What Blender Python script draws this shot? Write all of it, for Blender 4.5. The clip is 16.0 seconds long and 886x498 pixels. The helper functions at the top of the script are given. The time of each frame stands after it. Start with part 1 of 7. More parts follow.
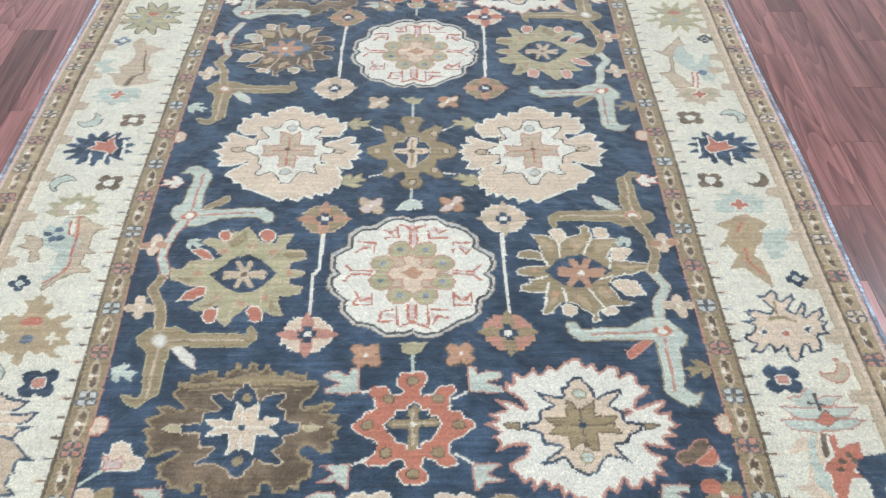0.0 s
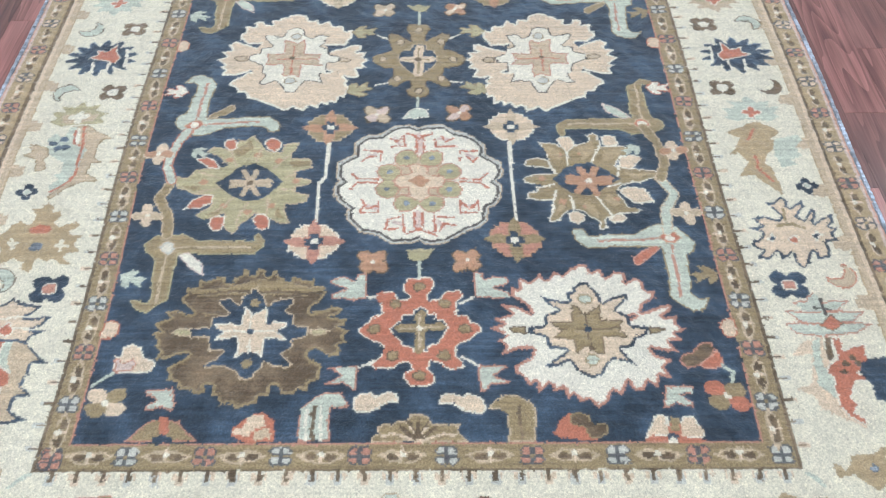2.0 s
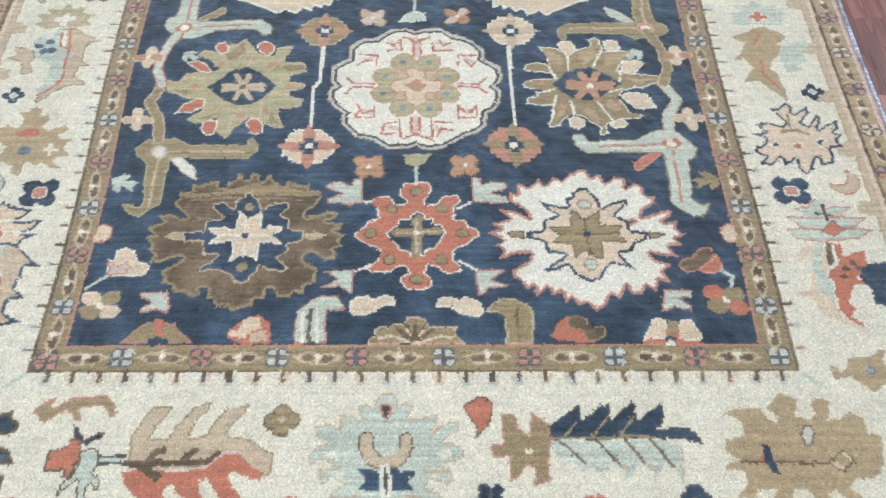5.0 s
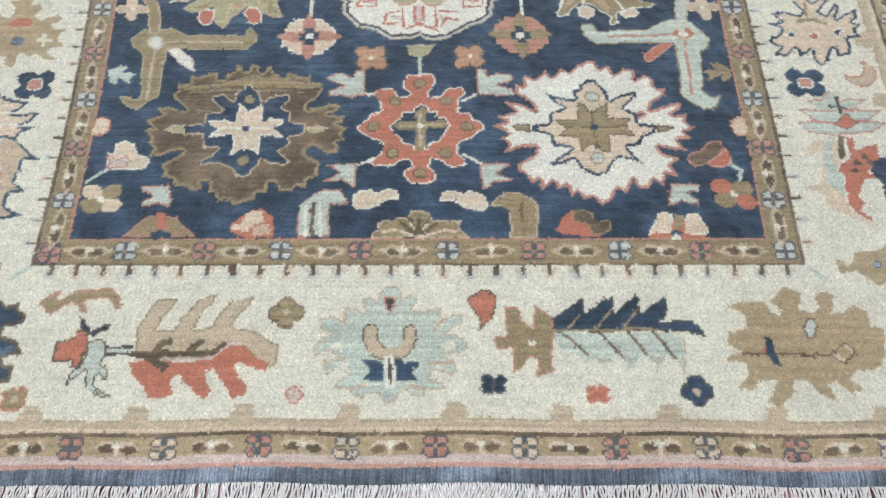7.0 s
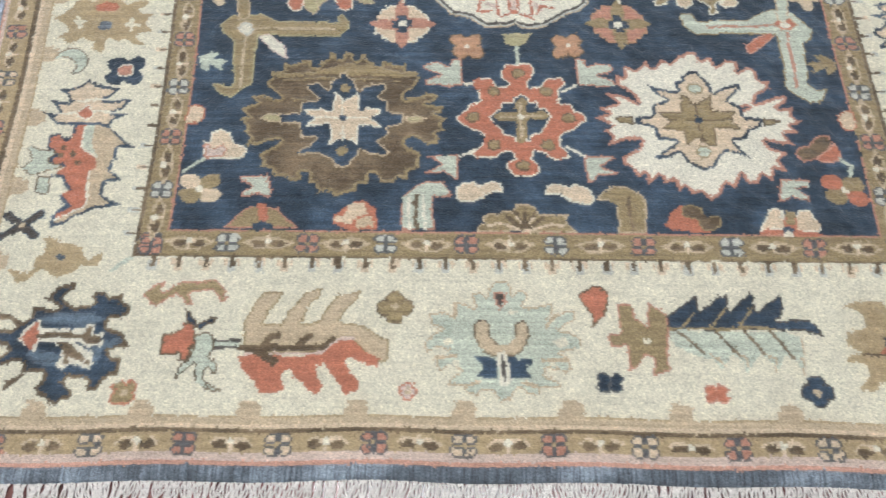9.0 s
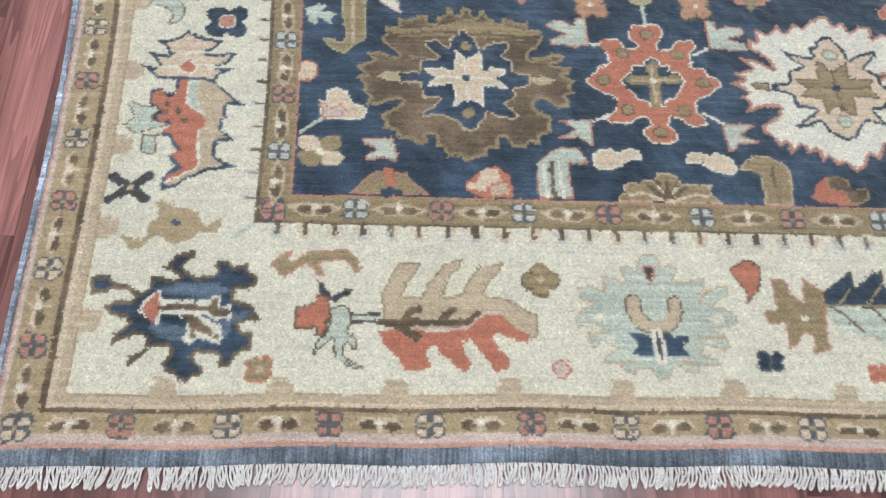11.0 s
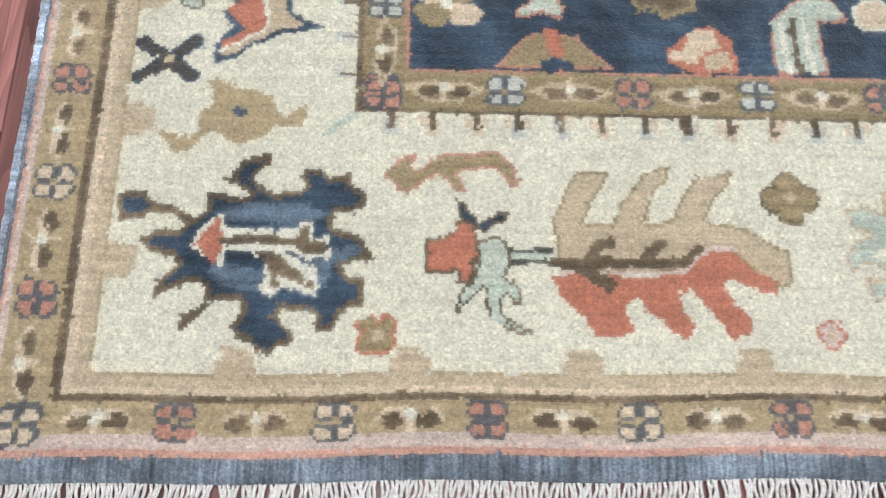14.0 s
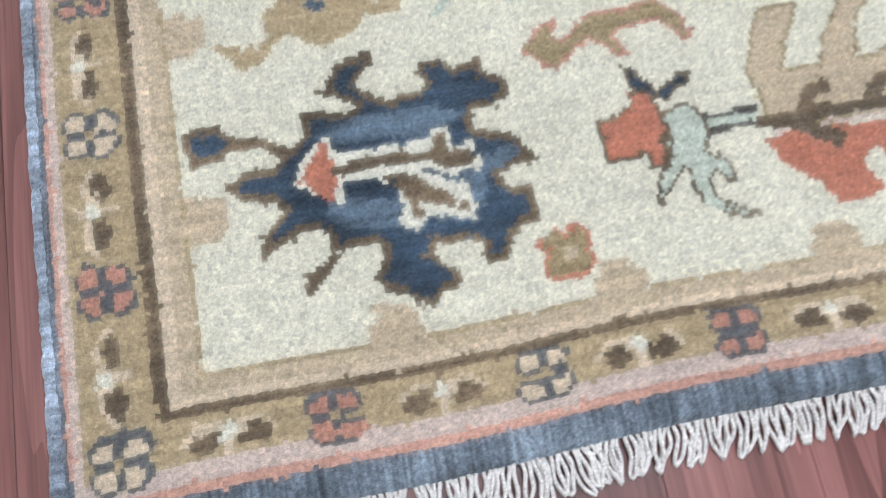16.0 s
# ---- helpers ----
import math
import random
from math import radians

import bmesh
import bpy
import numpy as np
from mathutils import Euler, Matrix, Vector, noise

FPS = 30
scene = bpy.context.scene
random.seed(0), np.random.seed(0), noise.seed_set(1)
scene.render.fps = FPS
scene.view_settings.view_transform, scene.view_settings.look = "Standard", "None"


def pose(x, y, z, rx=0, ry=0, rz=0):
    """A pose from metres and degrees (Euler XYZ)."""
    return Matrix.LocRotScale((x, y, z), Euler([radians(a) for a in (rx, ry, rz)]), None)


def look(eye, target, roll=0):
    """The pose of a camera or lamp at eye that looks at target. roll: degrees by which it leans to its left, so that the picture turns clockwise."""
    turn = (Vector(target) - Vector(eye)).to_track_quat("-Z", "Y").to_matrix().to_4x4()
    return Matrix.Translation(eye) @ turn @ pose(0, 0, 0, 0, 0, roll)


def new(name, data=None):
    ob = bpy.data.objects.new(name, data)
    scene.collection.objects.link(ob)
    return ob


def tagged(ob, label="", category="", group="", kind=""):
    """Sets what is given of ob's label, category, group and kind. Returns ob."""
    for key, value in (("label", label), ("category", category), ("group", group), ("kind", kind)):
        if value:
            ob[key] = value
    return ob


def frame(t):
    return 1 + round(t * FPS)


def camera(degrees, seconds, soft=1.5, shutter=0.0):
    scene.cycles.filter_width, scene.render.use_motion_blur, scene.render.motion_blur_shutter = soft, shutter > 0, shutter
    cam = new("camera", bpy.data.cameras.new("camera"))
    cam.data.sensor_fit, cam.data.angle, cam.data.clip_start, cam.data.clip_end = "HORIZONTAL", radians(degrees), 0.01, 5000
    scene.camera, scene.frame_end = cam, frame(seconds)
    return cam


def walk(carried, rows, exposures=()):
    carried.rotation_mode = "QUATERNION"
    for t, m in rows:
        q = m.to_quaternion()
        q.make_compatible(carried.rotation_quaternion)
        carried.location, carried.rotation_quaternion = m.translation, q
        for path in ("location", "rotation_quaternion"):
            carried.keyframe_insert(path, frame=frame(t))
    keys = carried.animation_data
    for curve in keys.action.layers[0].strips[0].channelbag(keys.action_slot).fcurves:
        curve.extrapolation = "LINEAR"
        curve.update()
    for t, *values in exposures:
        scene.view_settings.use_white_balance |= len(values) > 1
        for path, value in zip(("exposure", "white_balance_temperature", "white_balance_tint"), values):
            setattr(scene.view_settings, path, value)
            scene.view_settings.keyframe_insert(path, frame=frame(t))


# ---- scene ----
cam = camera(54.7, 16.0, soft=1.08, shutter=0.4)
PATH = [
    (0, (0.049, -0.834, 1.283), (0.056, 0.582, -0.13), -0.1),
    (0.5, (0.052, -0.842, 1.275), (0.05, 0.547, -0.165), -0.4),
    (1, (0.054, -0.85, 1.269), (0.048, 0.509, -0.199), -0.6),
    (1.5, (0.055, -0.854, 1.26), (0.045, 0.471, -0.238), -0.8),
    (2, (0.056, -0.858, 1.253), (0.038, 0.432, -0.275), -1.0),
    (2.5, (0.056, -0.862, 1.246), (0.037, 0.4, -0.305), -0.9),
    (3, (0.055, -0.859, 1.241), (0.034, 0.373, -0.334), -0.8),
    (3.5, (0.054, -0.858, 1.236), (0.037, 0.345, -0.362), -0.8),
    (4, (0.053, -0.862, 1.227), (0.046, 0.318, -0.387), -0.6),
    (6.3, (0.053, -0.894, 1.195), (0.037, 0.173, -0.497), -0.7),
    (6.5, (0.056, -0.882, 1.196), (0.035, 0.145, -0.52), -1.1),
    (7, (0.055, -0.885, 1.186), (0.033, 0.086, -0.562), -1.2),
    (7.5, (0.057, -0.885, 1.181), (0.038, 0.05, -0.587), -1.2),
    (8, (0.063, -0.88, 1.179), (0.038, 0.044, -0.595), -1.0),
    (8.5, (0.01, -0.871, 1.178), (0.014, 0.065, -0.589), 0.8),
    (9, (-0.107, -0.86, 1.175), (-0.136, 0.076, -0.592), -1.0),
    (9.5, (-0.183, -0.85, 1.167), (-0.194, 0.049, -0.619), -0.3),
    (9.7, (-0.206, -0.855, 1.162), (-0.2, 0.031, -0.631), 0.4),
    (11.8, (-0.447, -0.765, 1.029), (-0.366, 0.073, -0.784), 6.7),
    (12, (-0.456, -0.746, 1.0), (-0.374, 0.054, -0.832), 6.6),
    (12.5, (-0.486, -0.714, 0.923), (-0.419, 0.023, -0.935), 6.0),
    (13, (-0.507, -0.69, 0.861), (-0.483, -0.008, -1.019), 2.7),
    (13.5, (-0.516, -0.665, 0.796), (-0.485, -0.009, -1.093), 4.2),
    (14, (-0.532, -0.645, 0.747), (-0.497, -0.009, -1.149), 4.1),
    (14.5, (-0.589, -0.641, 0.712), (-0.517, -0.003, -1.183), 4.0),
    (15, (-0.642, -0.633, 0.66), (-0.487, -0.006, -1.233), 8.3),
    (15.5, (-0.676, -0.621, 0.609), (-0.489, -0.015, -1.288), 8.9),
    (16, (-0.708, -0.625, 0.55), (-0.527, -0.047, -1.356), 6.9),
]
EXPOSURES = [(0, 0.10, 5980, 10), (4, 0.09, 6080, 10), (7, -0.05, 6100, 10), (7.9, -0.10, 6470, 10), (9.5, -0.05, 6480, 10),
             (12, -0.11, 6050, 10), (13.5, 0.0, 6330, 10), (15, 0.03, 6230, 10), (16, 0.01, 6050, 10)]
walk(cam, [(t, look(eye, target, roll)) for t, eye, target, roll in PATH], exposures=EXPOSURES)

# ---- world, light ----
world = bpy.data.worlds.new("world")
scene.world = world
world.use_nodes = True
world.node_tree.nodes["Background"].inputs[0].default_value = (0.9, 0.95, 1.0, 1)
world.node_tree.nodes["Background"].inputs[1].default_value = 0.2


def unseen_lamp(x, y, sx, sy, watts):
    data = bpy.data.lights.new("unseen_lamp_light", "AREA")
    data.shape, data.size, data.size_y, data.energy, data.color = "RECTANGLE", sx, sy, watts, (0.90, 0.99, 1.06)
    ob = new("unseen_lamp_light", data)
    ob.matrix_world = pose(x, y, 2.88)
    return ob


# unseen lamps: the first follows the floor glare, the others are added fill
LAMPS = [(-0.3, 0.1, 1.6, 0.6, 27), (-0.9, 3.2, 1.6, 0.6, 30), (2.3, 2.2, 1.2, 0.6, 15), (-0.4, -2.2, 1.6, 0.6, 20)]
for row in LAMPS:
    unseen_lamp(*row)


# ---- materials ----
def nodes_of(mat):
    mat.use_nodes = True
    t = mat.node_tree
    return t.nodes, t.links, t.nodes["Principled BSDF"]


def wool(name, rgb, streak=0.25, dyed=True, ribs=False):
    """Wool pile, its colour from the dye of each knot: bands along the weft, blotches with brushed-pile sheen painted
    in, knot-sized grain, pale fibre ends with painted sparkle, soft sheen.
    """
    mat = bpy.data.materials.new(name)
    n, l, b = nodes_of(mat)
    co = n.new("ShaderNodeTexCoord")
    mp = n.new("ShaderNodeMapping")
    mp.inputs["Scale"].default_value = (290, 14, 1) if ribs else (5, 130, 1)
    l.new(co.outputs["Object"], mp.inputs[0])
    bands = n.new("ShaderNodeTexNoise")
    bands.inputs["Scale"].default_value, bands.inputs["Detail"].default_value = 1.0, 3
    l.new(mp.outputs[0], bands.inputs[0])
    # paler blotches: uneven dye, with the sheen of brushed pile put into the colour
    blot = n.new("ShaderNodeTexNoise")
    blot.inputs["Scale"].default_value, blot.inputs["Detail"].default_value = 13, 7
    blot.inputs["Roughness"].default_value = 0.62
    l.new(co.outputs["Object"], blot.inputs[0])
    grain = n.new("ShaderNodeTexNoise")
    grain.inputs["Scale"].default_value, grain.inputs["Detail"].default_value = 380, 3
    l.new(co.outputs["Object"], grain.inputs[0])
    # pale fibre ends, their sparkle painted in as brighter specks of colour
    fibre = n.new("ShaderNodeTexNoise")
    fibre.inputs["Scale"].default_value, fibre.inputs["Detail"].default_value = 1100, 2
    l.new(co.outputs["Object"], fibre.inputs[0])
    tuft = n.new("ShaderNodeTexNoise")
    tuft.inputs["Scale"].default_value, tuft.inputs["Detail"].default_value = 75, 3
    l.new(co.outputs["Object"], tuft.inputs[0])
    last = None
    for tex, lo, hi in ((bands, 1 - streak, 1 + streak), (blot, max(0.72, 0.93 - 3 * max(0, streak - 0.2)), min(1.7, 1.07 + 9 * max(0, streak - 0.2))), (tuft, 0.94, 1.06), (grain, 0.86 - 0.3 * streak, 1.13 + 0.3 * streak), (fibre, 0.83 - 0.3 * streak, 1.19 + 0.3 * streak)):
        r = n.new("ShaderNodeMapRange")
        r.inputs["From Min"].default_value, r.inputs["From Max"].default_value = (0.42, 0.64) if tex is blot and streak > 0.22 else (0.3, 0.7)
        r.inputs["To Min"].default_value, r.inputs["To Max"].default_value = lo, hi
        l.new(tex.outputs["Fac"], r.inputs[0])
        if last is None:
            last = r.outputs[0]
        else:
            m = n.new("ShaderNodeMath")
            m.operation = "MULTIPLY"
            l.new(last, m.inputs[0])
            l.new(r.outputs[0], m.inputs[1])
            last = m.outputs[0]
    mul = n.new("ShaderNodeVectorMath")
    mul.operation = "SCALE"
    mul.inputs[0].default_value = rgb
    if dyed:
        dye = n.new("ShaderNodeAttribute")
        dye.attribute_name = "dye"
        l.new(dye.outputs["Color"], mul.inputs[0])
    l.new(last, mul.inputs["Scale"])
    l.new(mul.outputs[0], b.inputs["Base Color"])
    b.inputs["Roughness"].default_value = 0.92
    b.inputs["Specular IOR Level"].default_value = 0.2
    b.inputs["Sheen Weight"].default_value = 0.40
    b.inputs["Sheen Roughness"].default_value = 0.5
    bump = n.new("ShaderNodeBump")
    bump.inputs["Strength"].default_value, bump.inputs["Distance"].default_value = 0.7, 0.003
    l.new(grain.outputs["Fac"], bump.inputs["Height"])
    soft = n.new("ShaderNodeBump")
    soft.inputs["Strength"].default_value, soft.inputs["Distance"].default_value = 0.35, 0.006
    l.new(tuft.outputs["Fac"], soft.inputs["Height"])
    l.new(soft.outputs[0], bump.inputs["Normal"])
    l.new(bump.outputs[0], b.inputs["Normal"])
    return mat


def srgb(r, g, b):
    return tuple((c / 255 / 12.92) if c < 10 else ((c / 255 + 0.055) / 1.055) ** 2.4 for c in (r, g, b))


DYES = {
    "navy": (srgb(54, 68, 83), 0.26), "slate": (srgb(88, 101, 114), 0.3), "blue": (srgb(128, 137, 148), 0.35),
    "cream": (srgb(216, 208, 187), 0.05), "ivory": (srgb(220, 213, 196), 0.05), "olive": (srgb(150, 131, 99), 0.19),
    "khaki": (srgb(173, 151, 118), 0.14), "green": (srgb(173, 162, 127), 0.19), "tan": (srgb(190, 169, 142), 0.14), "mist": (srgb(190, 188, 178), 0.12),
    "peach": (srgb(209, 187, 161), 0.12), "pink": (srgb(204, 182, 170), 0.12), "coral": (srgb(201, 151, 132), 0.15),
    "brown": (srgb(108, 91, 72), 0.25), "rust": (srgb(183, 115, 92), 0.14), "pale": (srgb(186, 190, 174), 0.2), "rose": (srgb(184, 132, 113), 0.14), "clay": (srgb(180, 138, 110), 0.14), "ink": (srgb(92, 92, 94), 0.2),
    "dark": (srgb(76, 70, 66), 0.2), "kilim": (srgb(112, 120, 130), 0.5),
}
WOOL = {key: wool(key + "_wool", rgb, streak, ribs=key == "kilim") for key, (rgb, streak) in DYES.items()}
SELVEDGE = wool("selvedge_wool", srgb(158, 166, 180), 0.5, dyed=False)


def wood(name, lo, hi):
    """Reddish laminate: long grain, rings, a tone of its own for each board, satin lacquer."""
    mat = bpy.data.materials.new(name)
    n, l, b = nodes_of(mat)
    co, info = n.new("ShaderNodeTexCoord"), n.new("ShaderNodeObjectInfo")
    shift = n.new("ShaderNodeVectorMath")
    shift.operation = "SCALE"
    shift.inputs[0].default_value = (9, 31, 17)
    l.new(info.outputs["Random"], shift.inputs["Scale"])
    add = n.new("ShaderNodeVectorMath")
    l.new(co.outputs["Object"], add.inputs[0])
    l.new(shift.outputs[0], add.inputs[1])
    mp = n.new("ShaderNodeMapping")
    mp.inputs["Scale"].default_value = (11, 0.7, 11)
    l.new(add.outputs[0], mp.inputs[0])
    grain = n.new("ShaderNodeTexNoise")
    grain.inputs["Scale"].default_value, grain.inputs["Detail"].default_value = 1.0, 2
    grain.inputs["Distortion"].default_value = 0.6
    l.new(mp.outputs[0], grain.inputs[0])
    fine = n.new("ShaderNodeMapping")
    fine.inputs["Scale"].default_value = (420, 9, 420)
    l.new(add.outputs[0], fine.inputs[0])
    pores = n.new("ShaderNodeTexNoise")
    pores.inputs["Scale"].default_value, pores.inputs["Detail"].default_value = 1.0, 2
    l.new(fine.outputs[0], pores.inputs[0])
    ramp = n.new("ShaderNodeValToRGB")
    ramp.color_ramp.elements[0].position, ramp.color_ramp.elements[1].position = 0.34, 0.66
    ramp.color_ramp.elements[0].color, ramp.color_ramp.elements[1].color = (*lo, 1), (*hi, 1)
    # growth rings: the board cuts them into long arches
    count, rings, veil = n.new("ShaderNodeMath"), n.new("ShaderNodeMath"), n.new("ShaderNodeMix")
    count.operation, rings.operation = "MULTIPLY", "FRACT"
    count.inputs[1].default_value = 13.0
    l.new(grain.outputs["Fac"], count.inputs[0])
    l.new(count.outputs[0], rings.inputs[0])
    cloud = n.new("ShaderNodeTexNoise")
    cloud.inputs["Scale"].default_value, cloud.inputs["Detail"].default_value = 1.4, 7
    cloud.inputs["Distortion"].default_value = 1.2
    l.new(mp.outputs[0], cloud.inputs[0])
    veil.inputs["Factor"].default_value = 0.84
    l.new(rings.outputs[0], veil.inputs[2])
    l.new(cloud.outputs["Fac"], veil.inputs[3])
    l.new(veil.outputs[0], ramp.inputs[0])
    geo = n.new("ShaderNodeNewGeometry")
    both, turn = n.new("ShaderNodeMath"), n.new("ShaderNodeMath")
    turn.operation = "FRACT"
    l.new(info.outputs["Random"], both.inputs[0])
    l.new(geo.outputs["Random Per Island"], both.inputs[1])
    l.new(both.outputs[0], turn.inputs[0])
    tone = n.new("ShaderNodeMapRange")
    tone.inputs["To Min"].default_value, tone.inputs["To Max"].default_value = 0.55, 1.55
    l.new(turn.outputs[0], tone.inputs[0])
    pr = n.new("ShaderNodeMapRange")
    pr.inputs["From Min"].default_value, pr.inputs["From Max"].default_value = 0.35, 0.6
    pr.inputs["To Min"].default_value, pr.inputs["To Max"].default_value = 0.8, 1.06
    l.new(pores.outputs["Fac"], pr.inputs[0])
    m = n.new("ShaderNodeMath")
    m.operation = "MULTIPLY"
    l.new(tone.outputs[0], m.inputs[0])
    l.new(pr.outputs[0], m.inputs[1])
    mul = n.new("ShaderNodeVectorMath")
    mul.operation = "SCALE"
    l.new(ramp.outputs[0], mul.inputs[0])
    l.new(m.outputs[0], mul.inputs["Scale"])
    l.new(mul.outputs[0], b.inputs["Base Color"])
    b.inputs["Roughness"].default_value = 0.3
    b.inputs["Coat Weight"].default_value, b.inputs["Coat Roughness"].default_value = 0.9, 0.2
    bump = n.new("ShaderNodeBump")
    bump.inputs["Strength"].default_value, bump.inputs["Distance"].default_value = 0.25, 0.0006
    l.new(pores.outputs["Fac"], bump.inputs["Height"])
    l.new(bump.outputs[0], b.inputs["Normal"])
    return mat


def plain(name, rgb, rough=0.8, glow=0.0):
    mat = bpy.data.materials.new(name)
    n, l, b = nodes_of(mat)
    tex = n.new("ShaderNodeTexNoise")
    tex.inputs["Scale"].default_value, tex.inputs["Detail"].default_value = 60, 5
    r = n.new("ShaderNodeMapRange")
    r.inputs["To Min"].default_value, r.inputs["To Max"].default_value = 0.9, 1.1
    l.new(tex.outputs["Fac"], r.inputs[0])
    mul = n.new("ShaderNodeVectorMath")
    mul.operation = "SCALE"
    mul.inputs[0].default_value = rgb
    l.new(r.outputs[0], mul.inputs["Scale"])
    l.new(mul.outputs[0], b.inputs["Base Color"])
    b.inputs["Roughness"].default_value = rough
    if glow:
        b.inputs["Emission Color"].default_value, b.inputs["Emission Strength"].default_value = (0.9, 0.99, 1.0, 1), glow
    return mat


WOOD = wood("cherry_laminate", srgb(93, 55, 52), srgb(160, 107, 101))
JOINT = plain("dark_joint", srgb(112, 68, 60), 0.5)
COTTON = wool("white_cotton", srgb(236, 227, 222), 0.12, dyed=False)
PAINT = plain("white_paint", (0.8, 0.8, 0.78), 0.7)
LAMP_GLOW = plain("lamp_diffuser", (0.8, 0.8, 0.8), 0.5, 6.0)
METAL = plain("white_enamel", (0.75, 0.75, 0.75), 0.4)


def part(name, bm, material, parent=None, label=""):
    me = bpy.data.meshes.new(name)
    bm.to_mesh(me)
    bm.free()
    me.materials.append(material)
    ob = new(name, me)
    ob.parent = parent
    if label:
        tagged(ob, label)
    return ob


def box(x0, x1, y0, y1, z0, z1, bevel=0.0):
    bm = bmesh.new()
    bmesh.ops.create_cube(bm, size=1)
    for v in bm.verts:
        v.co = ((x0 + x1) / 2 + v.co.x * (x1 - x0), (y0 + y1) / 2 + v.co.y * (y1 - y0), (z0 + z1) / 2 + v.co.z * (z1 - z0))
    if bevel:
        bmesh.ops.bevel(bm, geom=bm.edges[:], offset=bevel, segments=2, affect="EDGES")
    return bm


# ---- room ----
RX0, RX1, RY0, RY1, RH = -3.2, 3.2, -3.4, 4.2, 3.0
floor = tagged(part("floor", box(RX0, RX1, RY0, RY1, -0.10, -0.006), JOINT), "reddish cherry laminate floor laid in narrow staggered boards", "floor", kind="structure")
tagged(part("ceiling", box(RX0, RX1, RY0, RY1, RH, RH + 0.1), PAINT), "plain white ceiling", "ceiling", kind="structure")
tagged(part("wall_north", box(RX0 - 0.1, RX1 + 0.1, RY1, RY1 + 0.1, -0.1, RH + 0.1), PAINT), "plain white wall", "wall", kind="structure")
tagged(part("wall_south", box(RX0 - 0.1, RX1 + 0.1, RY0 - 0.1, RY0, -0.1, RH + 0.1), PAINT), "plain white wall", "wall", kind="structure")
tagged(part("wall_east", box(RX1, RX1 + 0.1, RY0, RY1, -0.1, RH + 0.1), PAINT), "plain white wall", "wall", kind="structure")
tagged(part("wall_west", box(RX0 - 0.1, RX0, RY0, RY1, -0.1, RH + 0.1), PAINT), "plain white wall", "wall", kind="structure")
# fixtures round these unseen lamps; all but the first are added fill
for x, y, sx, sy, watts in LAMPS:
    lamp = tagged(new("unseen_ceiling_light"), "unseen white enamelled ceiling light with a flat diffuser", "ceiling light", "ceiling lights")
    lamp.location = (x, y, 2.9)
    part("frame", box(-sx / 2 - 0.04, sx / 2 + 0.04, -sy / 2 - 0.04, sy / 2 + 0.04, 0.02, 0.10, 0.006), METAL, lamp)
    part("diffuser", box(-sx / 2, sx / 2, -sy / 2, sy / 2, 0.004, 0.018), LAMP_GLOW, lamp)


# ---- the rug's chart: every cell is one knot, lengths in centimetres ----
KNOT = 0.3
U0, U1, V0, V1 = -91.2, 88.8, -59.7, 215.1
NU, NV = round((U1 - U0) / KNOT), round((V1 - V0) / KNOT)
CHART = np.zeros((NV, NU), np.int32)
UC, VC = U0 + (np.arange(NU) + 0.5) * KNOT, V0 + (np.arange(NV) + 0.5) * KNOT
LAYERS = []          # motif, part name, colour
MOTIFS = []          # name, label


def poly(x, y, pts):
    inside = np.zeros(x.shape, bool)
    for (ax, ay), (bx, by) in zip(pts, pts[1:] + pts[:1]):
        if ay == by:
            continue
        inside ^= ((ay > y) != (by > y)) & (x < (bx - ax) * (y - ay) / (by - ay) + ax)
    return inside


def line(x, y, pts, w):
    hit = np.zeros(x.shape, bool)
    for (ax, ay), (bx, by) in zip(pts, pts[1:]):
        dx, dy = bx - ax, by - ay
        s = np.clip(((x - ax) * dx + (y - ay) * dy) / (dx * dx + dy * dy + 1e-9), 0, 1)
        hit |= (x - ax - s * dx) ** 2 + (y - ay - s * dy) ** 2 < w * w / 4
    return hit


def oval(x, y, cx, cy, rx, ry=None):
    return ((x - cx) / rx) ** 2 + ((y - cy) / (ry or rx)) ** 2 < 1


def spiky(x, y, rx, ry, n, depth, turn=0.0, power=1.0):
    """Outline with n points, from 1 at each tip down to 1 - depth between."""
    th = np.arctan2(y / ry, x / rx) / math.tau * n + turn
    f = np.abs((th % 1) * 2 - 1)
    return np.hypot(x / rx, y / ry) < 1 - depth * (1 - f) ** power


def lobed(x, y, rx, ry, n, depth, turn=0.0):
    """Outline with n round lobes."""
    th = np.arctan2(y / ry, x / rx) / math.tau * n + turn
    return np.hypot(x / rx, y / ry) < 1 - depth * (1 - np.sqrt(np.abs(np.cos(math.pi * th))))


def grow(m, n=1):
    for _ in range(n):
        g = m.copy()
        g[1:] |= m[:-1]
        g[:-1] |= m[1:]
        g[:, 1:] |= m[:, :-1]
        g[:, :-1] |= m[:, 1:]
        m = g
    return m


